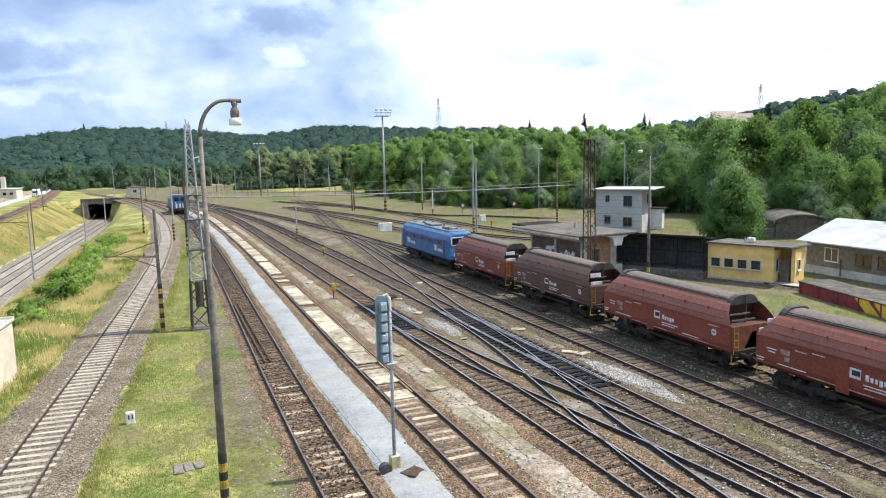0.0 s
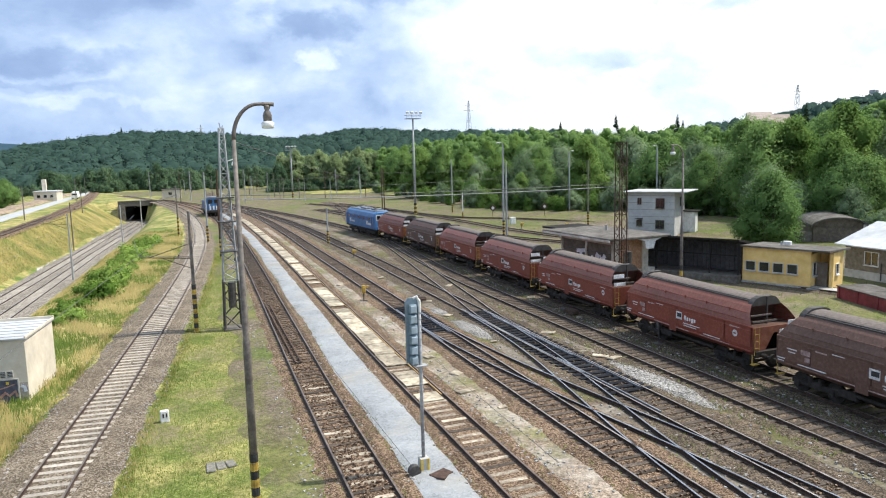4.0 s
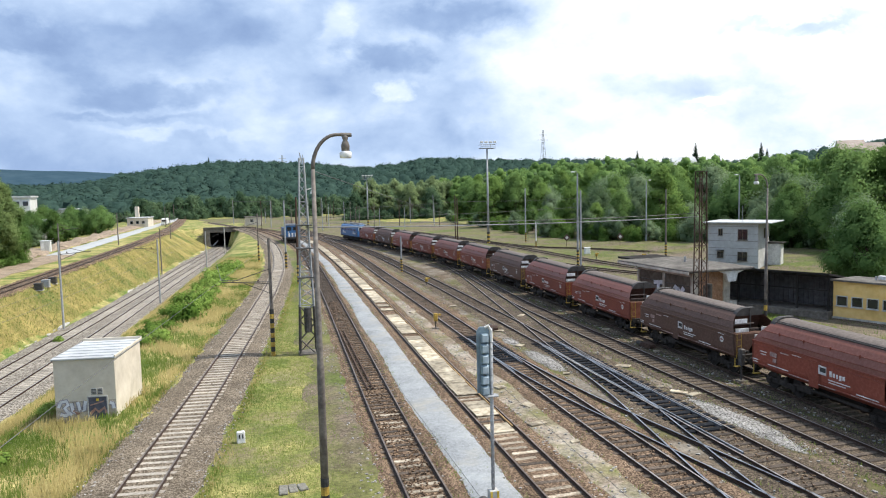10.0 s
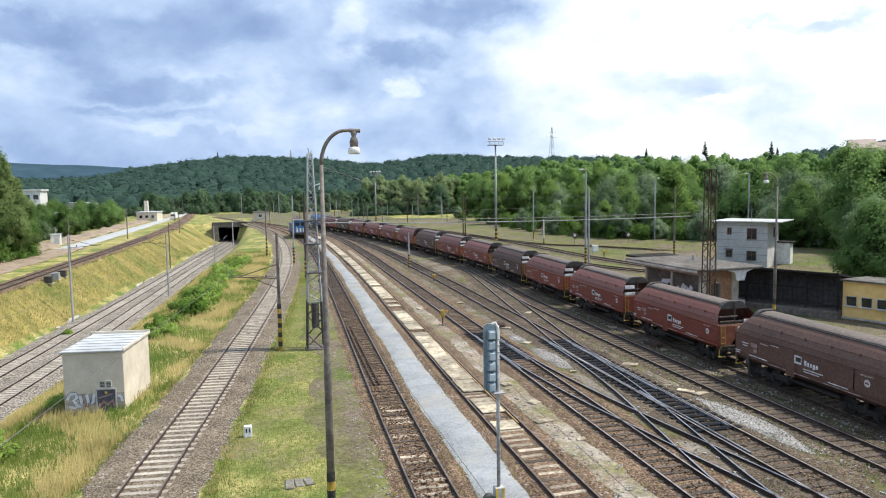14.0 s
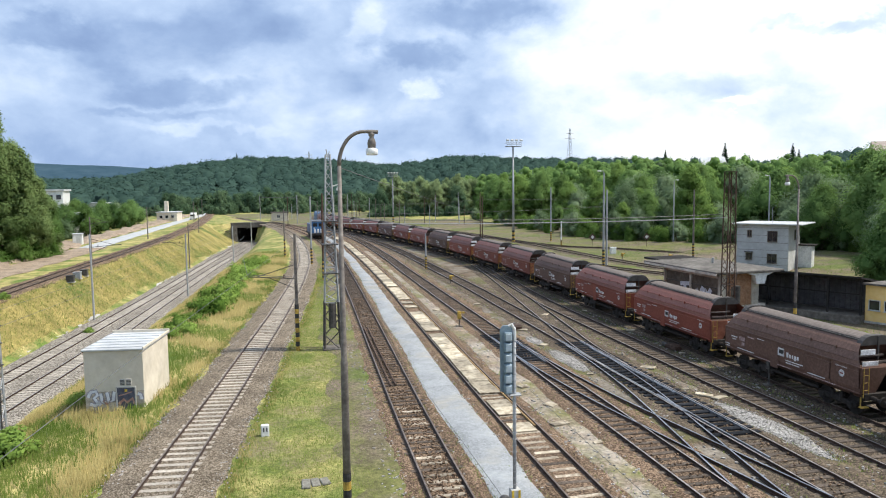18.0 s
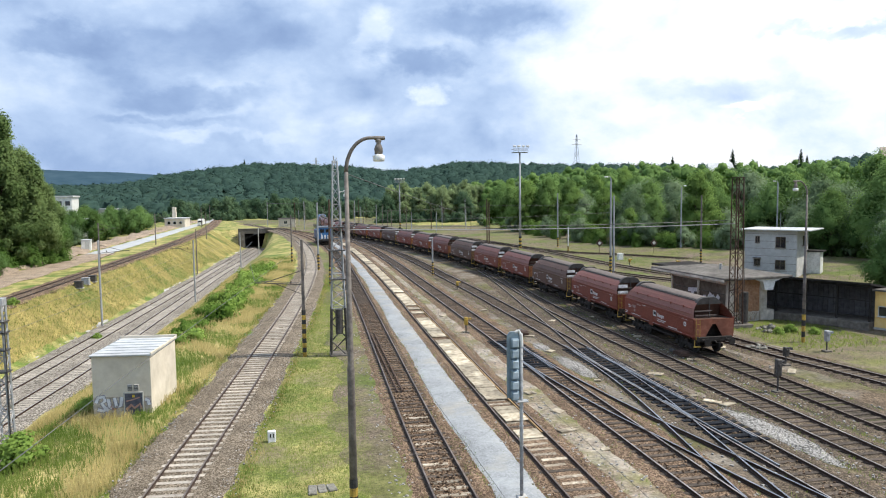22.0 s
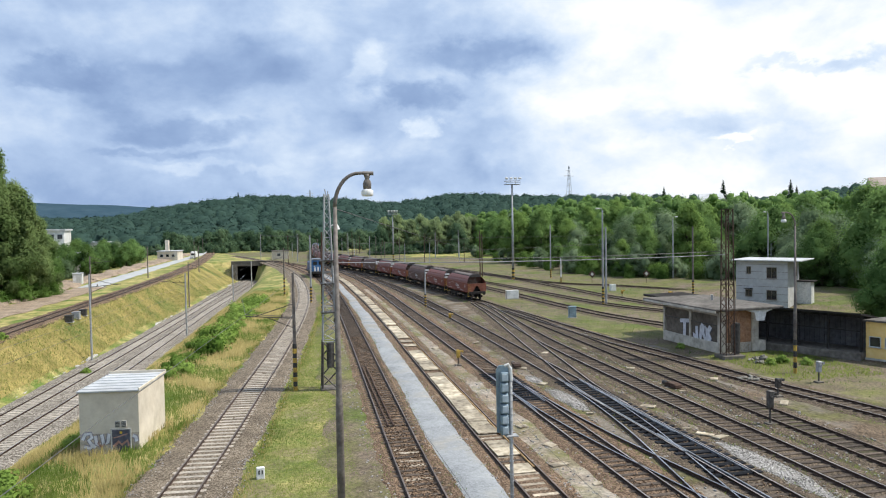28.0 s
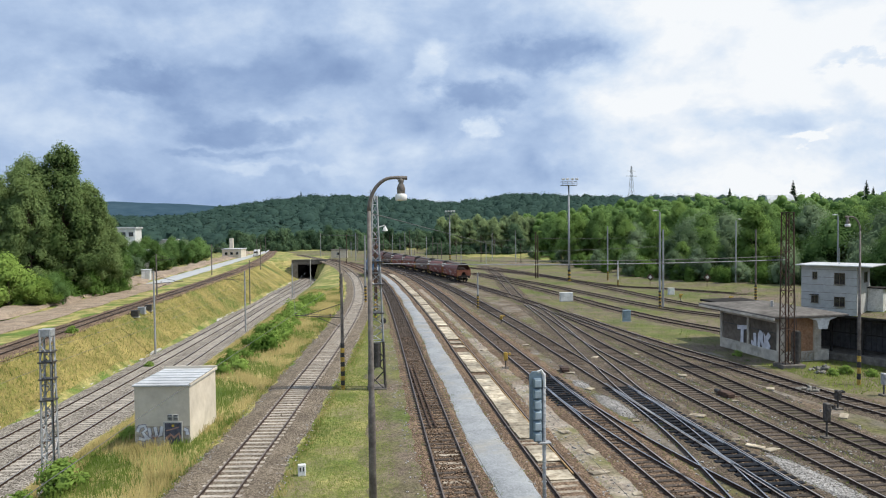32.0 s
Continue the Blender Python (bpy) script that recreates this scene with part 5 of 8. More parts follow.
def far_crown(g, c, r, rng, n):
    """A treetop of the woods: several clumps round one centre."""
    mid = Vector(c)
    k = rng.choice((6, 7, 8, 10))
    tall = rng.uniform(0.75, 1.35)
    for i in range(k):
        a, q = 2.4 * i + rng.uniform(-0.6, 0.6), r * rng.uniform(0.25, 0.62)
        z = r * tall * (i / (k - 1) - 0.42) * 1.1
        q *= 1.0 if i < k - 1 else 0.3
        clump(g, mid + Vector((q * math.cos(a), q * math.sin(a), z)), r * rng.uniform(0.30, 0.48), rng, rng.uniform(0.75, 1.0), n // k, 0.20, 0.42, mid - Vector((0, 0, r * 0.6)))


def far_woods():
    rng = random.Random(12)
    jobs = ((4600, -32, 80, 430, 880, (4.0, 8.5), ridge_z, M_WOODS, "dense broadleaf woods covering the ridge, coloured blue-green for haze", 30),
            (640, 40, 64, 790, 885, (3.6, 5.6), ridge_z, M_WOODS, "dense woods on the far ridge crest, coloured dark blue-green for haze", 20),
            (300, 13, 72, 215, 420, (2.8, 6.4), hill_z, M_LEAF, "dense green broadleaf woods high on the slope", 150),
            (560, 13, 72, 215, 420, (2.6, 6.0), hill_z, M_LEAFD, "dark green broadleaf woods high on the slope", 150),
            (150, 13, 72, 205, 400, (2.4, 5.0), hill_z, M_LEAFM, "light green woods high on the slope", 150),
            (90, 13, 72, 205, 400, (3.0, 4.6), hill_z, M_LEAFG, "silvery green woods high on the slope", 150))
    for n, (count, a0, a1, r0, r1, big, zf, material, label, sprays) in enumerate(jobs):
        g = Geo()
        for _ in range(count):
            ad = rng.uniform(a0, a1) if n or rng.random() < 0.2 else rng.uniform(a0, 30)
            a = radians(ad)
            r = math.sqrt(r0 * r0 + (r1 * r1 - r0 * r0) * rng.random())
            if n == 0 and ad > 30 and r < 640:
                continue
            if n > 1 and r < interp(NEAR_FOOT, ad) + 55:
                continue
            x, y = r * math.sin(a), r * math.cos(a)
            s = rng.uniform(*big)
            if n < 2:
                clump(g, (x, y, zf(x, y) + s * 0.8), s, rng, rng.uniform(0.6, 1.0), sprays, 0.10, 0.22, up=1.0)
            else:
                far_crown(g, (x, y, zf(x, y) + s * 0.8 + 2.0), s, rng, sprays)
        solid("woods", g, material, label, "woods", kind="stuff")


far_woods()


def leaf_crown(g, blobs, rng, count, size):
    tot = sum(b[3] ** 2 for b in blobs)
    mid = sum((Vector(b[:3]) for b in blobs), Vector()) / len(blobs)
    mid.z *= 0.8
    for cx, cy, cz, r, sq in blobs:
        leaf_core(g, (cx, cy, cz), r * 0.62, sq, rng, up=0.5)
        for _ in range(int(count * r * r / tot)):
            d = Vector((rng.gauss(0, 1), rng.gauss(0, 1), rng.gauss(0.2, 1))).normalized()
            q = r * (rng.uniform(0.62, 1.06) if rng.random() < 0.85 else rng.uniform(1.0, 1.28))
            p = Vector((cx + d.x * q, cy + d.y * q, cz + d.z * q * sq))
            face = (d * 1.6 + Vector((rng.uniform(-0.8, 0.8), rng.uniform(-0.8, 0.8), rng.uniform(-0.2, 1.0)))).normalized()
            out = d * 0.55 + (p - mid).normalized() * 0.7 + Vector((rng.uniform(-0.45, 0.45), rng.uniform(-0.45, 0.45), rng.uniform(0.1, 0.8)))
            leaf_card(g, p, face, out, size * rng.uniform(0.6, 1.4), rng)


def tree_geo(h, width, seed, kind="round", leaves=1700, size=0.55):
    rng = random.Random(seed)
    tr, cr = Geo(), Geo()
    blobs, limbs = [], []
    z0 = h * (0.0 if kind != "tall" else 0.02)
    n = {"round": 22, "tall": 74, "bush": 9}[kind]
    for i in range(n):
        k = (i + 0.5) / n
        zc = z0 + (h - z0) * (0.08 + 0.80 * k)
        env = math.sin(math.pi * min(0.97, 0.18 + 0.8 * k)) if kind != "tall" else math.sin(math.pi * (0.30 + 0.62 * k)) * 0.9
        a, rad = i * 2.4 + rng.uniform(-0.4, 0.4), width * 0.5 * env * (rng.uniform(0.3, 0.8) if kind != "tall" else rng.uniform(0.25, 0.95))
        zc += rng.uniform(-0.03, 0.05) * h
        r = width * (rng.uniform(0.11, 0.23) if kind != "tall" else rng.uniform(0.06, 0.125)) * (1.3 if kind == "bush" else 1)
        blobs.append((rad * math.cos(a), rad * math.sin(a), zc, r, rng.uniform(0.75, 1.1) if kind != "tall" else rng.uniform(0.9, 1.5)))
        limbs.append((rad * math.cos(a), rad * math.sin(a), zc))
    leaf_crown(cr, blobs, rng, leaves, size)
    r0 = h * 0.022
    tr.tube([(0, 0, -0.4), (0.05, 0.03, h * 0.25), (rng.uniform(-0.2, 0.2), 0.1, h * 0.55), (0.1, rng.uniform(-0.2, 0.2), h * 0.86)], [r0 * 1.3, r0, r0 * 0.6, r0 * 0.15], 7)
    for x, y, z in limbs[::2 if kind != "tall" else 6]:
        zs = max(h * 0.12, z - math.hypot(x, y) * 0.8 - 0.5)
        tr.tube([(0, 0, zs), (x * 0.5, y * 0.5, zs + (z - zs) * 0.6), (x, y, z)], [r0 * 0.45, r0 * 0.3, r0 * 0.1], 5)
    return tr, cr


def fir_geo(h, width, seed):
    rng = random.Random(seed)
    tr, cr = Geo(), Geo()
    tr.tube([(0, 0, -0.4), (0, 0, h * 0.97)], [h * 0.016, h * 0.003], 6)
    lay = 24
    for i in range(lay):
        z, r = h * (0.08 + 0.9 * i / lay), width * 0.5 * (1 - i / lay) ** 0.9 + 0.12
        for k in range(14):
            a = 2 * math.pi * k / 14 + i * 0.6 + rng.uniform(-0.2, 0.2)
            q = r * rng.uniform(0.75, 1.15)
            z = h * (0.08 + 0.9 * (i + rng.uniform(-0.6, 0.6)) / lay)
            c, s = math.cos(a), math.sin(a)
            wd = 0.28 * q + 0.1
            cr.add([(0, 0, z + 0.1 * q), (c * q * 0.6 - s * wd, s * q * 0.6 + c * wd, z - q * 0.14), (c * q, s * q, z - q * 0.38), (c * q * 0.6 + s * wd, s * q * 0.6 - c * wd, z - q * 0.14)], [(0, 1, 2), (0, 2, 3)])
    return tr, cr


PROTO = {}


def tree_proto(name, geo, leaf, label, category="tree"):
    root = thing(name, label, category)
    tr, cr = geo
    part("trunk", tr, M_BARK, root)
    part("crown", cr, leaf, root)
    return root


USED = set()


def put_tree(key, x, y, z, s, rng, label=""):
    m = Matrix.Translation((x, y, z)) @ Matrix.Rotation(rng.uniform(0, 6.28), 4, "Z")
    ob = PROTO[key]
    if key not in USED:
        USED.add(key)
        ob.matrix_world = m @ Matrix.Diagonal((s, s, s, 1))
        out = ob
    else:
        out = copy_thing(ob, m)
        out.scale = (s, s, s * rng.uniform(0.92, 1.1))
    if label:
        out["label"] = label
    return out


def build_trees():
    P = PROTO
    P["a"] = tree_proto("broadleaf_tree", tree_geo(12, 9.5, 1, leaves=8600, size=0.235), M_LEAF, "full green broadleaf tree on the railway slope")
    P["b"] = tree_proto("broadleaf_tree", tree_geo(11, 10.5, 2, leaves=8600, size=0.235), M_LEAFD, "dark green broadleaf tree on the railway slope")
    P["c"] = tree_proto("willow_tree", tree_geo(9.5, 9.5, 3, leaves=7400, size=0.21), M_LEAFG, "silvery willow at the foot of the slope")
    P["d"] = tree_proto("broadleaf_tree", tree_geo(13, 8, 4, leaves=7800, size=0.235), M_LEAFM, "light green young tree among the woods")
    P["e"] = tree_proto("shrub", tree_geo(4.2, 5.5, 5, "bush", leaves=2800, size=0.21), M_LEAFM, "light green shrub at the edge of the woods", "shrub")
    P["f"] = tree_proto("poplar_tree", tree_geo(23, 13, 6, "tall", leaves=34000, size=0.27), M_LEAFP, "tall poplar beside the service road")
    P["g"] = tree_proto("fir_tree", fir_geo(14, 6.4, 7), M_FIR, "dark pointed fir above the woods")
    P["h"] = tree_proto("broadleaf_tree", tree_geo(10.5, 10.5, 9, leaves=15000, size=0.22), M_LEAFD, "dense dark green round tree behind the yellow building")
    P["i"] = tree_proto("shrub", tree_geo(1.5, 2.4, 10, "bush", leaves=1200, size=0.15), M_LEAFY, "low green shrub in the meadow", "shrub")
    P["k"] = tree_proto("broadleaf_tree", tree_geo(11.5, 10, 14, leaves=2600, size=0.42), M_LEAFH, "haze-tinted green broadleaf tree at the end of the yard")
    P["l"] = tree_proto("broadleaf_tree", tree_geo(11, 10, 15, leaves=2600, size=0.42), M_LEAFH, "haze-tinted dark green broadleaf tree at the end of the yard")
    P["m"] = tree_proto("broadleaf_tree", tree_geo(8.5, 8.5, 17, leaves=10000, size=0.25), M_LEAFY, "bright yellow-green bushy tree beside the service road")
    P["n"] = tree_proto("poplar_tree", tree_geo(14, 7.5, 19, leaves=4200, size=0.36), M_LEAFQ, "haze-paled green young poplar of the grove beyond the yard")
    P["o"] = tree_proto("shrub", tree_geo(4.2, 5.5, 20, "bush", leaves=1400, size=0.32), M_LEAFH, "haze-tinted green shrub at the end of the yard", "shrub")
    P["j"] = tree_proto("shrub", tree_geo(1.0, 2.6, 11, "bush", leaves=800, size=0.16), M_LEAFY, "low spreading bramble on the grassy bank", "shrub")
    rng = random.Random(21)
    # edge and lower part of the slope
    for k in range(190):
        a = rng.uniform(14.5, 64)
        d = interp(NEAR_FOOT, a) + (rng.random() ** 1.3) * 75 + 2
        x, y = d * math.sin(radians(a)), d * math.cos(radians(a))
        key = rng.choice("abbccdaedc") if d < interp(NEAR_FOOT, a) + 22 else rng.choice("aabbcddb")
        put_tree(key, x, y, hill_z(x, y) - 0.3, rng.choice((0.55, 0.7, 0.85, 1.0, 1.15, 1.35)) * rng.uniform(0.92, 1.08), rng)
    for k in range(46):
        a = 14 + 42 * (k + rng.random()) / 46
        d = interp(NEAR_FOOT, a) - rng.uniform(1, 5)
        x, y = d * math.sin(radians(a)), d * math.cos(radians(a))
        put_tree("e" if k % 3 else "c", x, y, hill_z(x, y) - 0.3, rng.uniform(0.6, 1.0) if k % 3 else rng.uniform(0.5, 0.8), rng)
    # willows and scrub behind the sheds
    for k in range(46):
        a = rng.uniform(38, 57)
        d = (max(interp(NEAR_FOOT, a) - 14, 122 - max(0, a - 42) * 5.0) if a < 46.5 else max(103, interp(NEAR_FOOT, a) - 2)) + rng.uniform(0, 7)
        x, y = d * math.sin(radians(a)), d * math.cos(radians(a))
        put_tree(rng.choice("cceab"), x, y, ground_z(x, y) - 0.3, rng.uniform(0.5, 0.85), rng)
    # firs on the skyline
    for a, d, s in ((29.6, 330, 0.8), (33.9, 330, 1.0), (35.6, 335, 0.7), (38.5, 330, 0.95), (38.9, 335, 0.8), (28.0, 335, 0.6), (47.3, 320, 1.0)):
        x, y = d * math.sin(radians(a)), d * math.cos(radians(a))
        put_tree("g", x, y, hill_z(x, y) + 3.0, s * 1.15, rng)
    for a, d, s in ((-4.35, 855, 1.1), (3.6, 850, 0.8), (4.1, 852, 1.0), (4.4, 855, 0.8)):
        x, y = d * math.sin(radians(a)), d * math.cos(radians(a))
        put_tree("g", x, y, ridge_z(x, y) + 2, s, rng)
    # pale grove in the middle distance
    for k in range(44):
        a, d = 6.8 + 7.8 * (k + rng.random()) / 44, rng.uniform(285, 345)
        put_tree("n" if k % 5 else "k", d * math.sin(radians(a)), d * math.cos(radians(a)), -0.3, rng.uniform(0.95, 1.25), rng)
    for k in range(40):
        a, d = 6.0 + 9.5 * (k + rng.random()) / 40, rng.uniform(276, 292)
        put_tree("o", d * math.sin(radians(a)), d * math.cos(radians(a)), -0.5, rng.uniform(0.5, 1.0), rng)
    # belt at the end of the yard
    for k in range(60):
        a, d = -10 + 22 * (k + rng.random()) / 60, rng.uniform(360, 420)
        put_tree(rng.choice("kl"), d * math.sin(radians(a)), d * math.cos(radians(a)), -0.3, rng.uniform(0.65, 1.05), rng)
    for k in range(70):
        a, d = -11 + 24 * (k + rng.random()) / 70, rng.uniform(338, 372)
        put_tree("o", d * math.sin(radians(a)), d * math.cos(radians(a)), -0.5, rng.uniform(0.7, 1.3), rng)
    # trees left of the service road
    for x, y, q in ((-48.0, 105, 1.0), (-53.5, 103, 0.9), (-44.5, 107, 0.55)):
        put_tree("m", x, y, ground_z(x, y) - 0.3, q, rng)
    for x, y, s in ((-45.9, 122, 1.12), (-51.0, 121, 1.0), (-43.0, 125, 0.80), (-54.5, 117, 0.9), (-48.5, 116, 0.86), (-41.6, 130, 0.62)):
        put_tree("f", x - 1.5, y, ground_z(x, y) - 0.3, s, rng)
    for k in range(70):
        y = 66 + 240 * ((k + rng.random()) / 70) ** 1.2
        x = -49.5 - max(0, y - 120) * 0.03 - rng.random() * 24
        put_tree(rng.choice("aabbc") if x < -54 else rng.choice("bacba"), x, y, ground_z(x, y) - 0.3, rng.uniform(0.45, 0.7) if y < 125 else rng.uniform(0.65, 0.95), rng)
    for k in range(16):
        x, y = -43.5 - 15 * k / 16 + rng.uniform(-1, 1), 108 + 8 * rng.random()
        put_tree("e" if k % 2 else "b", x, y, ground_z(x, y) - 0.3, rng.uniform(0.7, 1.1) if k % 2 else rng.uniform(0.4, 0.6), rng)
    for x, y, q in ((-42.6, 122, 1.2), (-44.8, 118, 1.1), (-41.4, 127, 1.0), (-47.5, 115.5, 1.2), (-41.0, 132, 0.9), (-50.5, 114, 1.1), (-42.0, 136, 1.0)):
        put_tree("e", x - 1.0, y, ground_z(x, y) - 0.3, q, rng)
    for x, y in ((-52.5, 136), (-54, 141), (-51.5, 146)):
        put_tree("g", x, y, ground_z(x, y) - 0.2, rng.uniform(0.6, 0.75), rng, "blue-green spruce beside the service road")
    for x, y, q in ((37.4, 47.6, 0.5), (36.0, 47.2, 0.4), (38.6, 46.6, 0.45), (33.4, 55.8, 0.4)):
        put_tree("i", x, y, -0.3, q, rng)
    put_tree("h", 64.9, 64.2, -1.2, 0.95, rng)
    for x, y, s in ((-12.6, 33.2, 1.0), (-13.6, 31.4, 0.8), (-11.9, 40.6, 0.5), (-12.2, 27.0, 0.9), (-29.2, 78, 0.6), (-21.8, 79, 0.5)):
        put_tree("i", x, y, ground_z(x, y) - 0.15, s, rng)
    for k in range(34):
        y = 56 + 62 * (k + rng.random()) / 34
        x = at_y(CL["L"], y) - 7.6 + rng.uniform(-1.6, 1.6)
        put_tree("j", x, y, ground_z(x, y) - 0.2, rng.uniform(0.6, 1.35), rng)


build_trees()


def tufts(name, label, count, spot, seed, hgt, material=M_TUFT):
    g, rng = Geo(), random.Random(seed)
    for _ in range(count):
        x, y = spot(rng)
        z = ground_z(x, y)
        h = hgt * rng.uniform(0.5, 1.4)
        for _ in range(3):
            a, w = rng.uniform(0, 6.28), rng.uniform(0.008, 0.02) + h * 0.018
            c, s = math.cos(a), math.sin(a)
            lx, ly = rng.uniform(-0.35, 0.35) * h, rng.uniform(-0.35, 0.35) * h
            ox, oy = rng.uniform(-0.12, 0.12), rng.uniform(-0.12, 0.12)
            if c < 0:
                c, s = -c, -s
            up = Vector((lx, ly - 0.3 * h, h * 0.9)).normalized()
            g.leaf([(x + ox - c * w, y + oy - s * w, z), (x + ox + c * w, y + oy + s * w, z), (x + ox + lx, y + oy + ly, z + h)], [(0, 1, 2)], (up, up, up))
    solid(name, g, material, label, "grass", kind="stuff")


def drift(x, y):
    """Slow change between straw and green grass."""
    return math.sin(x * 0.8 + 1.4 * math.sin(y * 0.23)) * math.sin(y * 0.33 + x * 0.25) + 0.4 * math.sin(y * 0.9 + x * 1.3)


def straw_spot(rng):
    while True:
        x, y = bank_spot(rng)
        if drift(x, y) > rng.uniform(-0.5, 0.25):
            return x, y


def lush_spot(rng):
    while True:
        x, y = bank_spot(rng)
        if drift(x, y) < rng.uniform(-0.5, 0.1):
            return x, y


def bank_spot(rng):
    y = 14 + 120 * rng.random() ** 1.6
    xl, xv = at_y(CL["L"], y) - 2.6, at_y(CL["V"], y) + 2.7
    return xv + (xl - xv) * rng.random(), y


def slope_spot(rng):
    y = 40 + 150 * rng.random() ** 1.3
    xa, xb = at_y(CL["U"], y) + 2.0, at_y(CL["W"], y) - 2.6
    return xa + (xb - xa) * rng.random(), y


def verge_spot(rng):
    y = 16 + 80 * rng.random() ** 1.6
    xa, xb = at_y(CL["L"], y) + 2.3, at_y(CL["A"], y) - 2.6
    return xa + (xb - xa) * rng.random(), y


tufts("tall_grass", "tall straw-coloured grass on the bank", 20000, straw_spot, 31, 0.40)
tufts("tall_grass", "dry ochre grass on the embankment slope", 12000, slope_spot, 32, 0.30)
tufts("green_grass", "green grass on the embankment slope", 8000, slope_spot, 42, 0.26, M_TUFTG)
tufts("short_grass", "short green grass of the verge", 22000, verge_spot, 33, 0.09, M_TUFTG)
tufts("green_grass", "fresh green grass in the meadow", 14000, lush_spot, 36, 0.30, M_TUFTG)


def edge_spot(rng):
    y = 16 + 90 * rng.random() ** 1.5
    return at_y(CL["L"], y) + rng.choice((-1, 1)) * (2.35 + abs(rng.gauss(0, 0.28))), y


tufts("tall_grass", "ragged grass along the edge of the ballast", 4500, edge_spot, 39, 0.10, M_TUFTG)
tufts("tall_grass", "straw stalks along the edge of the ballast", 2500, edge_spot, 40, 0.18)
# ---- masts, poles and signals
def lattice(g, x, y, z0, z1, w0, w1, bays, leg=0.06, br=0.03, depth=1.0):
    """Four angle legs with crossed braces."""
    def cor(k, i):
        w = (w0 + (w1 - w0) * k) / 2
        return Vector((x + (-w, w, w, -w)[i], y + (-w, -w, w, w)[i] * depth, z0 + (z1 - z0) * k))
    for i in range(4):
        g.tube([cor(0, i), cor(1, i)], leg, 4)
    for b in range(bays):
        a, c = b / bays, (b + 1) / bays
        for i in range(4):
            j = (i + 1) % 4
            p, q = (cor(a, i), cor(c, j)) if b % 2 else (cor(a, j), cor(c, i))
            g.tube([p, q], br, 4)
            if b % 4 == 0:
                g.tube([cor(a, i), cor(a, j)], br, 4)


def stripes(root, x, y, z0, z1, r, n, name="stripe"):
    h = (z1 - z0) / n
    for i in range(n):
        part(name, Geo().cyl((x, y, z0 + i * h), (x, y, z0 + (i + 1) * h), r, n=10, caps=False), M_YELD if i % 2 == 0 else M_BLK, root)


def gooseneck_lamp(x, y, zb, h, r, arm, label, base=2.6, globe=1.0, turn=0.0):
    m = pose(x, y, zb, 0, 0, turn)
    root = thing("street_lamp", label, "lamp", m)
    top = h - arm * 1.15
    part("pole", Geo().tube([(0, 0, -0.3), (0, 0, h * 0.42), (0, 0, h * 0.43), (0, 0, top)], [r * 1.3, r * 1.2, r, r * 0.62], 10), M_POLE, root, smooth=True)
    pts = [(arm * 0.85 * (1 - math.cos(a)), 0, top + (h - top) * math.sin(a)) for a in [math.pi / 2 * i / 12 for i in range(13)]] + [(arm * 1.15, 0, h + 0.01), (arm * 1.3, 0, h - 0.01)]
    part("bracket", Geo().tube(pts, [r * 0.62 - r * 0.12 * i / (len(pts) - 1) for i in range(len(pts))], 10, side=(0, 1, 0)), M_POLE, root, smooth=True)
    part("bracket_sleeve", Geo().cyl((arm * 0.98, 0, h), (arm * 1.34, 0, h - 0.01), r * 0.62, n=8), M_POLE, root)
    hd = part("lamp_head", Geo().lathe(arm * 1.12, 0, [(0.0, h - 0.66 * globe), (0.15 * globe, h - 0.64 * globe), (0.165 * globe, h - 0.42 * globe), (0.13 * globe, h - 0.30 * globe), (0.08 * globe, h - 0.22 * globe), (0.12 * globe, h - 0.12 * globe), (0.10 * globe, h - 0.04), (0.0, h)], 14), M_POLE, root, "weathered cast lamp housing", smooth=True)
    part("lamp_globe", Geo().lathe(arm * 1.12, 0, [(0.0, h - 0.90 * globe), (0.20 * globe, h - 0.89 * globe), (0.225 * globe, h - 0.85 * globe), (0.235 * globe, h - 0.68 * globe), (0.15 * globe, h - 0.62 * globe)], 16), M_WHITE, hd, "opal white glass bowl", smooth=True)
    if base:
        stripes(root, 0, 0, 0.0, base, r * 1.36, 6)
    return root


gooseneck_lamp(1.43, 22.8, -0.2, 13.05, 0.105, 0.95, "tall rusty gooseneck lamp with a white bowl and striped foot", base=1.75, globe=0.85)
gooseneck_lamp(35.75, 44.2, -0.2, 11.8, 0.095, 0.85, "tall grey gooseneck lamp with a black and yellow striped foot", base=2.5, globe=0.8, turn=180)


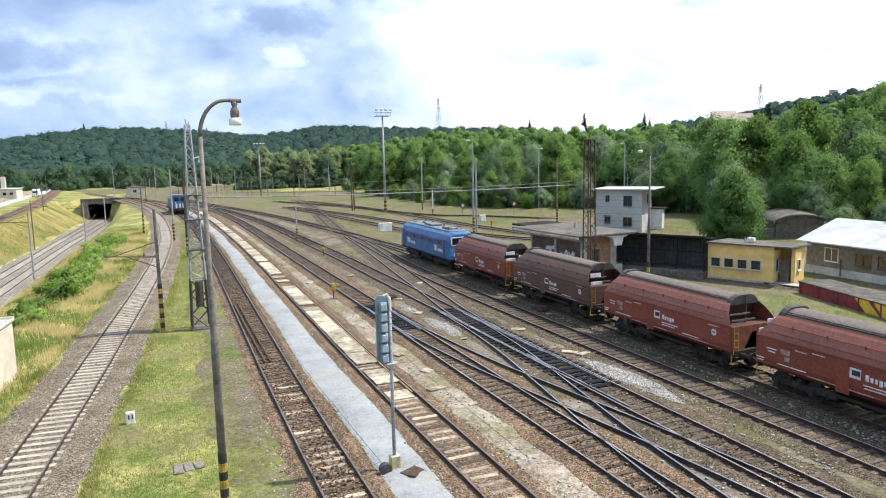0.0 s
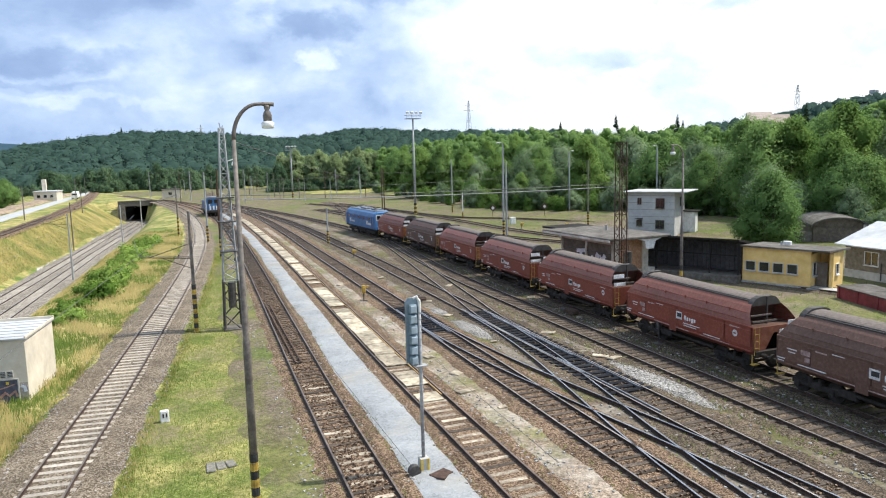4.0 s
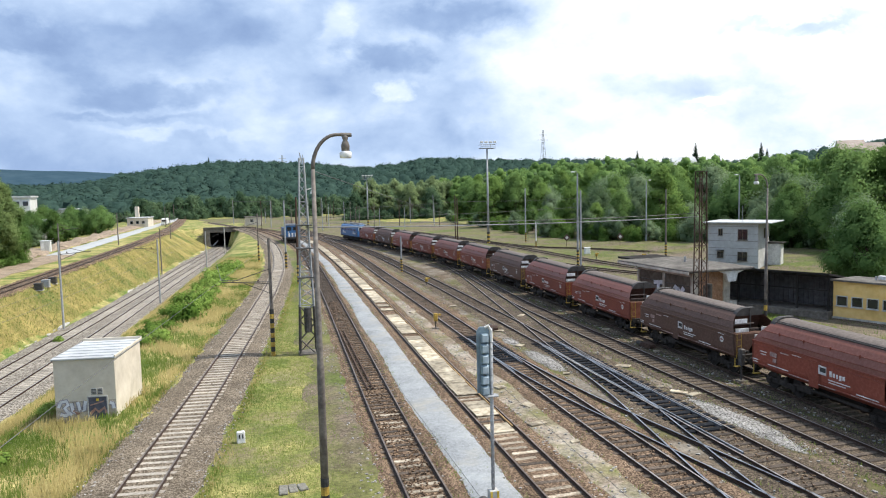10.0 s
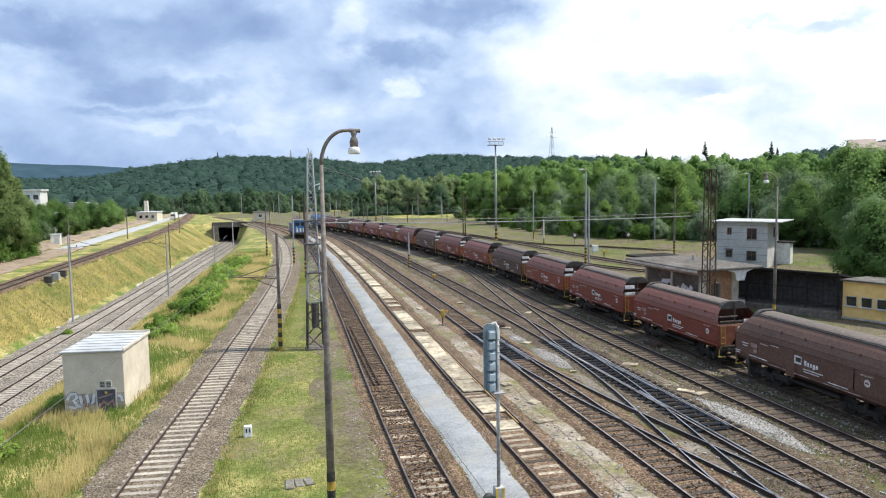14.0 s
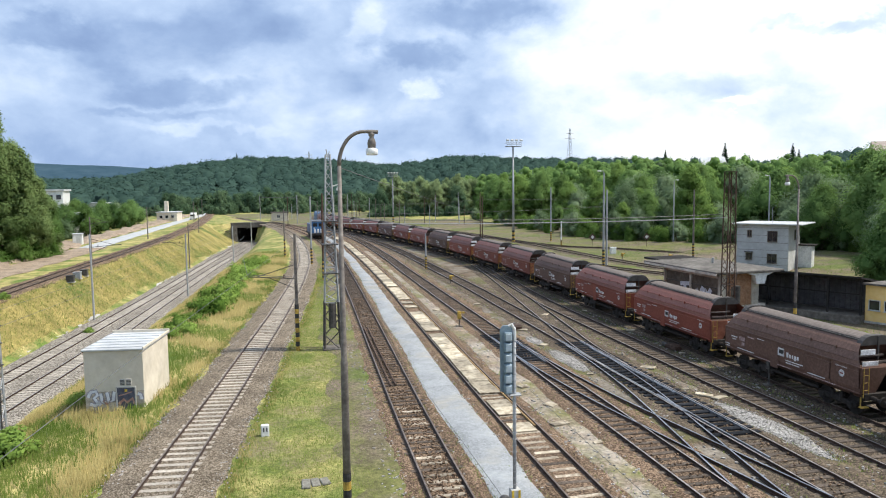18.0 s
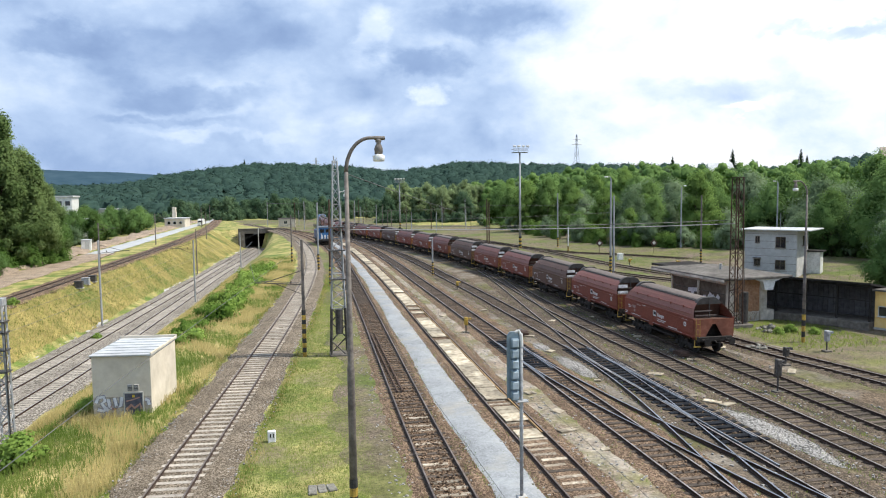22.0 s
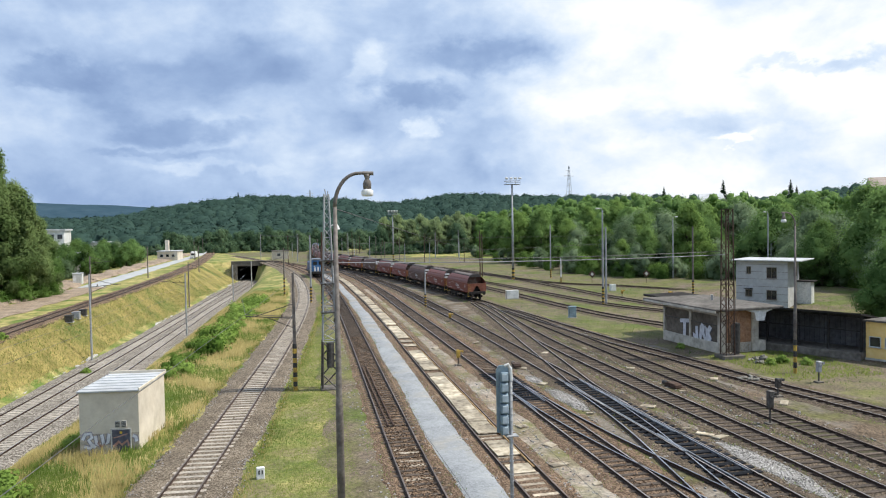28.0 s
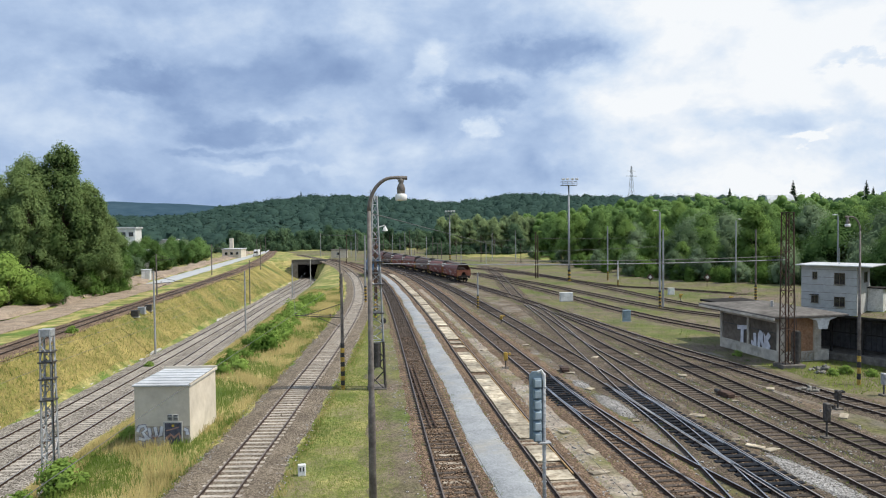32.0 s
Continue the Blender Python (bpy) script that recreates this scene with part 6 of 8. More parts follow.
def catenary_mast():
    root = thing("catenary_mast", "tall galvanised lattice mast on a dark steel foot", "mast", pose(2.3, 48.9, 0))
    g = Geo()
    lattice(g, 0, 0, 3.2, 13.4, 0.95, 0.30, 17, 0.055, 0.028)
    part("lattice", g, M_STEEL, root)
    part("tip", Geo().tube([(0, 0, 13.2), (-0.1, 0, 13.75)], 0.04, 5).tube([(0, 0, 13.2), (0.12, 0, 13.6)], 0.03, 5), M_STEEL, root)
    f = Geo()
    lattice(f, 0, 0, -0.2, 3.2, 1.15, 0.95, 3, 0.08, 0.045)
    part("foot", f, M_STEELD, root, "dark tarred lattice foot")
    part("tension_weight", Geo().cyl((0.02, -0.35, 1.4), (0.02, -0.35, 3.1), 0.26, n=14), M_STEELD, root)
    part("plinth", Geo().box(0, 0, -0.16, 1.35, 1.35, 0.24, b=0.03), M_CONCD, root)
    for z in (5.2, 7.2, 8.8):
        part("bracket", Geo().box(0, 0, z, 1.1, 1.1, 0.07), M_STEELD, root)
    part("pulley", Geo().cyl((0.5, -0.1, 4.6), (0.5, 0.1, 4.6), 0.2, n=12).tube([(0.5, 0, 4.6), (0.45, 0, 2.2)], 0.02, 4), M_STEELD, root)
    part("small_lamp", Geo().tube([(0.2, 0, 11.2), (0.7, 0, 11.35)], 0.03, 5).lathe(0.7, 0, [(0, 10.9), (0.2, 10.95), (0.12, 11.15), (0, 11.35)], 10), M_WHITE, root)


catenary_mast()


def rusty_mast():
    root = thing("catenary_mast", "rust-brown lattice mast beside the goods shed", "mast", pose(34.55, 50.6, 0))
    g = Geo()
    lattice(g, 0, 0, -0.2, 12.0, 0.78, 0.62, 16, 0.06, 0.03)
    part("lattice", g, M_RUST, root)
    part("tension_weight", Geo().cyl((0.75, -0.1, 0.2), (0.75, -0.1, 2.7), 0.26, n=14), M_STEELD, root, "black stacked tension weights")
    part("weight_rod", Geo().tube([(0.75, -0.1, 2.7), (0.5, 0, 8.4)], 0.02, 4), M_STEELD, root)
    part("plinth", Geo().box(0.2, 0, -0.05, 1.9, 1.5, 0.35, b=0.04), M_CONCD, root)
    part("cap", Geo().box(0, 0, 12.02, 0.75, 0.75, 0.06), M_RUST, root)


rusty_mast()


def square_mast():
    x, y = -13.6, 34.56
    zb = ground_z(x, y)
    root = thing("catenary_mast", "grey lattice mast in the meadow by the double track", "mast", pose(x, y, zb))
    g = Geo()
    lattice(g, 0, 0, -0.1, 7.7, 0.56, 0.44, 12, 0.05, 0.026)
    part("lattice", g, M_STEEL, root)
    part("head_plate", Geo().box(0, 0, 7.6, 0.56, 0.5, 0.35, b=0.02), M_STEEL, root)
    part("plinth", Geo().box(0, 0, -0.05, 0.9, 0.9, 0.3, b=0.03), M_CONC, root)
    for z in (4.4, 5.4, 6.2, 6.7):
        part("clamp", Geo().box(0, 0, z, 0.66, 0.6, 0.06), M_STEELD, root)
    part("cable_pipe", Geo().tube([(0.3, -0.3, 0.0), (0.33, -0.3, 6.7)], 0.03, 5), M_STEELD, root)


square_mast()


def line_pole(x, y, zb, zt, r, label, striped=0.0, material=None, lamp=0, arm=None, name="catenary_pole"):
    root = thing(name, label, "pole", pose(x, y, zb))
    h = zt - zb
    part("shaft", Geo().cyl((0, 0, -0.3), (0, 0, h), r, r * 0.7, n=10), material or M_POLE, root, smooth=False)
    if striped:
        stripes(root, 0, 0, 0.02, striped, r * 1.12, 10)
    if arm:
        dx, dz = arm
        part("arm", Geo().tube([(0, 0, h * dz), (dx, 0, h * dz + 0.25)], 0.035, 5).tube([(0, 0, h * dz + 1.0), (dx * 0.8, 0, h * dz + 0.22)], 0.025, 5).tube([(0, 0, h * dz - 0.7), (dx * 0.55, 0, h * dz + 0.1)], 0.025, 5), M_STEELD, root)
        part("insulator", Geo().lathe(0, 0, [(0.0, 0), (0.07, 0.02), (0.04, 0.1), (0.07, 0.16), (0.0, 0.22)], 8), M_RUST, root).location = (dx * 0.25, 0, h * dz + 0.1)
    if lamp:
        part("bracket", Geo().tube([(0, 0, h - 0.1), (0.1 * lamp, 0, h + 0.25), (0.55 * lamp, 0, h + 0.3)], 0.04, 6), material or M_POLE, root)
        part("lamp_head", Geo().box(0.7 * lamp, 0, h + 0.26, 0.5, 0.24, 0.16, b=0.04), M_WHITE, root)
    return root


def poles():
    for x, y, zb, zt, st, mt, lp, arm in (
            (-0.1, 48.9, -0.2, 8.0, 3.3, M_POLE, 0, (-3.2, 0.62)), (-1.9, 119, -0.2, 7.8, 3.0, M_POLE, 0, (-3.0, 0.7)), (3.2, 87.4, -0.2, 8.8, 2.6, M_RUST, 0, None), (2.2, 106, -0.2, 10.0, 2.5, M_STEEL, 0, None),
            (3.6, 96, -0.2, 10.5, 0, M_RUST, 0, None), (17.45, 94.1, -0.2, 4.8, 1.9, M_STEEL, 0, None), (-23.4, 87.3, -2.2, 6.2, 0, M_STEEL, 0, (3.4, 0.85)), (-15.6, 105.8, -3.5, 4.9, 0, M_STEEL, 0, (-3.2, 0.85)),
            (-14.0, 163.9, -4.8, 3.0, 0, M_STEEL, 0, (-3, 0.85)), (-11.3, 186.5, -4.6, 2.8, 0, M_CONC, 0, (-3, 0.85)), (-21.6, 150.5, -4.2, 4.5, 0, M_POLE, 0, (3, 0.85)), (-13.0, 273.6, -0.2, 9.0, 0, M_STEEL, 0, None), (0.6, 236, -0.2, 9.2, 0, M_STEEL, 0, None),
            (41.6, 89.4, -0.2, 12.8, 2.4, M_STEEL, -1, None), (42.3, 89.9, -0.2, 10.5, 0, M_STEEL, 0, None), (51.8, 136.6, -0.2, 10.9, 2.0, M_STEEL, 0, None), (39.1, 145.7, -0.2, 9.8, 0, M_RUST, 0, None), (39.7, 146.2, -0.2, 9.2, 0, M_RUST, 0, None),
            (70.2, 120.2, -0.2, 11.7, 0, M_STEEL, 1, None), (59.5, 96.1, -0.2, 10.3, 2.2, M_POLE, 0, None), (80.0, 106.0, 0.0, 12.2, 0, M_STEEL, -1, None), (39.3, 213.3, -0.2, 8.6, 0, M_RUST, 0, None), (46.1, 230, -0.2, 8.7, 0, M_STEEL, 0, None), (48.7, 123, -0.2, 4.6, 1.2, M_WHITE, 0, None),
            (-31.5, 118, 0.2, 7.2, 0, M_POLE, 0, (3.0, 0.85)), (-33.6, 172, 0.2, 7.4, 0, M_POLE, 0, (3.0, 0.85)), (-26.6, 205, -1.5, 6.5, 0, M_POLE, 0, None), (-35.5, 262, 0.2, 7.4, 0, M_POLE, 0, None), (-40, 322, 0.2, 7.4, 0, M_POLE, 0, None)):
        line_pole(x, y, zb if x > -8 else min(zb, ground_z(x, y) - 0.1), zt, 0.13 if zt < 9 else 0.15, {M_RUST: "rusty steel pole beside the tracks", M_STEEL: "galvanised steel pole beside the tracks", M_CONC: "pale concrete pole beside the tracks"}.get(mt, "grey-brown catenary pole beside the tracks") if not st else "pole with a black and yellow striped foot", st, mt, lp, arm)
    rng = random.Random(77)
    for k in range(34):
        y = rng.uniform(205, 330)
        x = rng.uniform(-6, 62) * y / 250
        if abs(x - at_y(CL["F"], y)) < 2.5:
            continue
        line_pole(x, y, -0.3, rng.uniform(5.5, 9.5), 0.12, "slim grey pole in the far yard", 0, rng.choice((M_STEEL, M_POLE, M_RUST)))


poles()


def flood_mast(x, y, h, label):
    root = thing("floodlight_mast", label, "mast", pose(x, y, -0.2))
    part("shaft", Geo().cyl((0, 0, -0.3), (0, 0, h - 1.2), 0.26, 0.15, n=12), M_STEEL, root, smooth=True)
    part("platform", Geo().box(0, 0, h - 1.3, 3.0, 1.6, 0.12).tube([(-1.5, -0.8, h - 0.6), (1.5, -0.8, h - 0.6), (1.5, 0.8, h - 0.6), (-1.5, 0.8, h - 0.6), (-1.5, -0.8, h - 0.6)], 0.04, 4).box(0, -0.8, h - 0.95, 3.0, 0.04, 0.06), M_STEEL, root)
    for i in range(4):
        part("floodlight", Geo().box(-1.4 + 0.93 * i, -0.9, h - 0.12, 0.62, 0.35, 0.42, b=0.06), M_WHITE, root)
    for i in range(4):
        part("platform_post", Geo().tube([(-1.5 + i, -0.8, h - 1.25), (-1.5 + i, -0.8, h - 0.5)], 0.03, 4), M_STEEL, root)
    stripes(root, 0, 0, 0.0, 2.4, 0.29, 6)


flood_mast(43.5, 136.1, 20.7, "tall floodlight mast with a railed lamp platform")
flood_mast(31.0, 224, 16.4, "floodlight mast in the far yard")


def block_signal():
    root = thing("light_signal", "blue-grey multi-lamp railway signal on a thin ribbed post", "signal", pose(7.32, 22.85, -0.2))
    part("post", Geo().cyl((0, 0, 0), (0, 0, 6.35), 0.062, n=10), M_STEEL, root, smooth=True)
    for i in range(24):
        z = 0.7 + i * 0.235
        part("post_collar", Geo().cyl((0.0, 0, z), (0.0, 0, z + 0.03), 0.08, n=8), M_STEEL, root)
    board = part("signal_board", Geo().prism([(-0.50, 4.1), (-0.1, 4.0), (-0.04, 4.15), (-0.04, 6.25), (-0.12, 6.42), (-0.40, 6.42), (-0.50, 6.28)], 0.02, 0.08), M_SIG, root, "blue-grey signal background board")
    for i in range(6):
        z = 6.1 - i * 0.37
        part("lamp_case", Geo().box(-0.26, -0.09, z - 0.05, 0.27, 0.20, 0.33, b=0.03), M_SIG, root)
        part("lamp_lid", Geo().box(-0.26, -0.20, z - 0.05, 0.20, 0.03, 0.24, b=0.01), M_SIGL, root)
    part("cable_hood", Geo().tube([(0, -0.08, 5.9), (-0.02, -0.1, 6.3), (-0.12, -0.1, 6.48), (-0.24, -0.08, 6.42)], 0.05, 7), M_WHITE, root, "white bent cable pipe")
    part("step_plate", Geo().box(-0.02, -0.05, 3.98, 0.45, 0.3, 0.04, b=0.008), M_STEEL, root)
    part("foot_box", Geo().box(0, 0, 0.28, 0.34, 0.34, 0.56, b=0.02), M_CONC, root)
    part("foot_stripe", Geo().box(0.12, -0.18, 0.3, 0.08, 0.02, 0.5).box(-0.12, -0.18, 0.3, 0.08, 0.02, 0.5), M_YEL, root)
    part("foundation", Geo().box(0.05, 0, 0.02, 0.9, 0.7, 0.12, b=0.02), M_CONC, root)


block_signal()
solid("cable_drum", Geo().cyl((6.9, 22.5, 0.0), (6.9, 22.75, 0.0), 0.22, n=14), M_STEELD, "dark steel pulley beside the signal foot", "fitting")
solid("scrap_plate", Geo().box(7.75, 22.2, -0.1, 0.75, 0.5, 0.1, 25, 0.02).box(7.7, 21.9, -0.04, 0.4, 0.3, 0.08, 50, 0.02), M_RUST, "rusty scrap plates on the grit", "scrap")


def dwarf_signal(x, y, h, label, body=M_YELD):
    root = thing("dwarf_signal", label, "signal", pose(x, y, -0.2))
    part("foot", Geo().box(0, 0, 0.06, 0.5, 0.45, 0.12, b=0.02), M_CONCD, root)
    part("post", Geo().cyl((0, 0, 0.1), (0, 0, h * 0.6), 0.05, n=8), M_STEELD, root)
    part("lamp_box", Geo().box(0, 0, h * 0.75, 0.3, 0.3, h * 0.5, b=0.04).cyl((0, -0.15, h * 0.82), (0, -0.25, h * 0.82), 0.09, n=10), body, root)
    part("lamp_arm", Geo().box(0.2, 0, h * 0.9, 0.34, 0.07, 0.07, b=0.01).cyl((0.34, -0.1, h * 0.9), (0.34, 0.1, h * 0.9), 0.09, n=10), body, root)


for x, y, h in ((12.7, 54.1, 1.3), (17.6, 79.2, 1.0), (48.2, 97.0, 1.1), (53.5, 92.5, 1.1)):
    dwarf_signal(x, y, h, "small yellow shunting signal between the tracks")
dwarf_signal(25.5, 33.4, 1.9, "dark point lantern on a post between the tracks", M_STEELD)
dwarf_signal(30.0, 38.6, 1.2, "dark point machine lantern beside the track", M_STEELD)
dwarf_signal(35.2, 41.2, 1.5, "grey ground signal in the grass", M_STEEL)


def point_machine(x, y, turn):
    root = thing("point_machine", "rusty low point machine between the tracks", "machine", pose(x, y, -0.18, 0, 0, turn))
    part("case", Geo().box(0, 0, 0.16, 0.55, 1.1, 0.28, b=0.04), M_RUST, root)
    part("lid", Geo().box(0, 0, 0.32, 0.6, 0.7, 0.06, b=0.02), M_RUST, root)
    part("rod", Geo().tube([(0.2, -0.4, 0.1), (0.55, -0.45, 0.06), (0.8, -0.45, 0.04)], 0.04, 6), M_RUST, root)
    part("motor", Geo().cyl((-0.05, 0.55, 0.2), (-0.05, 1.0, 0.2), 0.15, n=10), M_STEELD, root)
    part("plank", Geo().box(0.1, 0, 0.0, 1.2, 0.26, 0.1, b=0.02), M_SLP_W, root)


point_machine(25.0, 42.6, 8)
point_machine(16.9, 52.0, -5)


def cabinet(x, y, sx, sy, sz, material, label):
    root = thing("relay_cabinet", label, "cabinet", pose(x, y, -0.2))
    part("body", Geo().box(0, 0, sz / 2 + 0.08, sx, sy, sz, b=0.03), material, root)
    part("door", Geo().box(0, -sy / 2 - 0.012, sz / 2 + 0.08, sx * 0.86, 0.02, sz * 0.86, b=0.006), material, root)
    part("lid", Geo().box(0, 0, sz + 0.1, sx + 0.08, sy + 0.08, 0.05, b=0.01), material, root)
    part("plinth", Geo().box(0, 0, 0.03, sx + 0.1, sy + 0.1, 0.1), M_CONC, root)


cabinet(32.3, 77.9, 0.85, 0.5, 1.25, M_SIG, "pale blue relay cabinet in the grass")
cabinet(32.0, 100.6, 1.9, 0.7, 1.2, M_WHITE, "long white relay cabinet beside the mast")
cabinet(51.1, 106.2, 0.9, 0.6, 1.0, M_WHITE, "small white relay cabinet")
cabinet(-27.8, 94.5, 0.9, 0.7, 0.8, M_STEELD, "dark box beside the embankment track")
cabinet(-28.0, 98.0, 0.9, 0.7, 0.8, M_STEEL, "grey box beside the embankment track")
cabinet(-28.0, 101.0, 0.9, 0.7, 0.8, M_STEELD, "dark box beside the embankment track")


def marker(x, y, sx, sz, label, tilt=0):
    root = thing("marker_stone", label, "marker", pose(x, y, ground_z(x, y), 0, 0, tilt))
    part("stone", Geo().box(0, 0, sz / 2, sx, 0.22, sz, b=0.03), M_WHITE, root)
    part("digit_bar", Geo().box(-0.07, -0.116, sz * 0.62, 0.06, 0.008, sz * 0.35).box(0.07, -0.116, sz * 0.62, 0.06, 0.008, sz * 0.35), M_BLK, root)


marker(-1.65, 32.0, 0.36, 0.55, "white painted distance stone in the verge", 8)
M_CONCM = mat("mossy_concrete", [(0.10, 0.092, 0.075), (0.19, 0.18, 0.15), (0.29, 0.275, 0.24)], 5, 0.95, big=0.3, bigscale=1.2, bump=0.2)
mh = thing("manhole_cover", "flat square concrete cable pit cover in the verge", "cover", pose(0.45, 26.2, -0.2, 0, 0, 6))
for i in range(3):
    part("slab", Geo().box(-0.36 + 0.36 * i, 0.06 * (i % 2), 0.05 - 0.02 * (i % 2), 0.33, 0.8 - 0.1 * i, 0.10, rz=6 * (i - 1), b=0.03), M_CONCM, mh)
for i, (x, y) in enumerate(((4.98, 38.3), (5.28, 38.3))):
    solid("loose_rail", Geo().tube([(x, y, -0.05), (x + 0.05, y + 9, -0.05), (x + 0.12, y + 17, -0.05)], 0.055, 5), M_RUST, "spare rusty rail lying between the rails", "rail", group="loose rails")
M_BEAM = mat("rusty_ochre_beam", [(0.16, 0.09, 0.04), (0.28, 0.18, 0.08), (0.38, 0.27, 0.13)], 5, 0.8, big=0.3)
# cover plates over the pit track
PLATE = Geo().box(0, 0, 0, 1.16, 1.18, 0.05, b=0.012).mesh("plate", M_PLATE)
plates = tagged(new("pit_cover"), "worn cream cover plates between the rails", "cover", "", "structure")
pl_line = curve_of(LINES["B"], 1.22)
prng = random.Random(4)
for p, q in zip(pl_line, pl_line[1:]):
    if 29.5 < p.y < 165 and prng.random() > 0.12:
        ob = new("plate", PLATE)
        ob.parent = plates
        ob.location = (p.x + prng.uniform(-0.03, 0.03), p.y, -0.075 + prng.uniform(-0.012, 0.012))
        ob.rotation_euler = (0, 0, math.atan2(-(q.x - p.x), q.y - p.y) + prng.uniform(-0.02, 0.02))
sidebar = tagged(new("pit_edge_beam"), "rusty steel edge beam beside the cover plates", "beam", "", "structure")
part("beam", strip(CL["B"], [(0.60, -0.12), (0.60, -0.03), (0.67, -0.03), (0.67, -0.12)], 29, 165, lambda y: 0.0), M_BEAM, sidebar, "worn yellow-brown edge beam")


# ---- wires
def wire(pts, r, label, n=14, sag=0.0, name="wire", material=None):
    g = Geo()
    run = [Vector(pts[0])]
    for a, b in zip(pts, pts[1:]):
        a, b = Vector(a), Vector(b)
        run += [a.lerp(b, i / n) - Vector((0, 0, sag * 4 * (i / n) * (1 - i / n))) for i in range(1, n + 1)]
    g.tube(run, r, 4)
    return solid(name, g, material or M_WIRE, label, "wire")


wire([(2.4, 48.9, 8.65), (34.5, 50.6, 8.32)], 0.036, "thick pale cross-span cable over the yard", sag=0.2, material=M_WIREL)
wire([(2.4, 48.9, 8.95), (34.5, 50.6, 8.62)], 0.022, "thin upper cross-span wire over the yard", sag=0.25)
wire([(1.43, 22.8, 11.7), (39.1, 145.7, 5.6)], 0.014, "lamp supply wire over the yard", sag=0.3, n=24)
wire([(2.3, 106, 8.6), (39.1, 145.7, 8.4)], 0.018, "far cross-span wire over the yard", sag=0.3)
wire([(39.5, 146, 8.4), (80, 150, 8.6)], 0.018, "far cross-span wire over the yard", sag=0.3)
wire([(-13.0, 273.6, 8.4), (0.6, 236, 8.4)], 0.07, "portal beam wire across the line", sag=0.05)
wire([(3.2, 87.4, 8.0), (41.6, 89.4, 8.2)], 0.016, "cross-span wire over the yard", sag=0.3)
for k, zc in (("L", 5.4), ("V", 2.2), ("W", 2.2)):
    wire([(p.x, p.y, zc if k == "L" else track_z(k, p.y) + 5.4) for p in CL[k] if 10 < p.y < 235][::12], 0.012, "contact wire above the track", n=2)
wire([(-0.1, 48.9, 5.0), (-3.3, 48.6, 5.3), (-9.5, 118, 4.2)], 0.016, "stay wire of the catenary", n=6)
wire([(6.9, 22.6, 0.05), (6.6, 35, 0.12), (6.9, 60, 0.1)], 0.012, "signal pull wire above the grit walkway", n=6)
wire([(11.8, 21, 0.1), (11.9, 30, 0.15), (12.3, 45, 0.12)], 0.012, "signal pull wire beside the track", n=6)


# ---- buildings
def graffiti(parent, strokes, label):
    for i, (pts, r) in enumerate(strokes):
        part("graffiti", Geo().tube(pts, r, 5), M_GRAF if i % 2 == 0 else M_BLK, parent, label)


M_GRAF = mat("pale_spray_paint", [(0.55, 0.55, 0.58), (0.66, 0.66, 0.69), (0.76, 0.76, 0.78)], 5, 0.7, big=0.15, bigscale=1.5)
M_GRAFV = mat("violet_spray_paint", [(0.20, 0.18, 0.22), (0.29, 0.27, 0.31), (0.36, 0.34, 0.38)], 5, 0.7)
M_GRAFR = mat("faded_red_spray_paint", [(0.28, 0.15, 0.12), (0.38, 0.22, 0.17), (0.46, 0.29, 0.23)], 5, 0.7)
M_GWALL2H = mat("pale_frame_paint", [(0.36, 0.35, 0.32), (0.46, 0.45, 0.42), (0.54, 0.53, 0.50)], 5, 0.8)
M_STAINW = patches("grimy_render", ((0.44, 0.38, 0.30), (0.54, 0.47, 0.38)), ((0.30, 0.26, 0.21), (0.40, 0.35, 0.29)), 1.6, 0.42, 0.62, bump=0.1)
M_GRAFB = mat("dark_spray_paint", [(0.05, 0.05, 0.07), (0.09, 0.09, 0.12), (0.14, 0.14, 0.17)], 5, 0.7)


def flat_letters(parent, face, shapes, material, label):
    """Painted shapes on a wall: face maps (u, v) to a place just off the wall."""
    for sh in shapes:
        g = Geo()
        n = len(sh)
        vs = [face(u, v, 0.012) for u, v in sh] + [face(u, v, 0.002) for u, v in sh]
        g.add(vs, [tuple(range(n)), tuple(reversed(range(n, 2 * n)))] + [(i, (i + 1) % n, n + (i + 1) % n, n + i) for i in range(n)])
        part("graffiti", g, material, parent, label)


def stroke(pts, w):
    out = []
    for s in (1, -1):
        seq = pts if s == 1 else list(reversed(pts))
        for i, p in enumerate(seq):
            a, b = seq[max(0, i - 1)], seq[min(len(seq) - 1, i + 1)]
            d = Vector((b[0] - a[0], b[1] - a[1])).normalized()
            out.append((p[0] - d.y * w, p[1] + d.x * w))
    return out


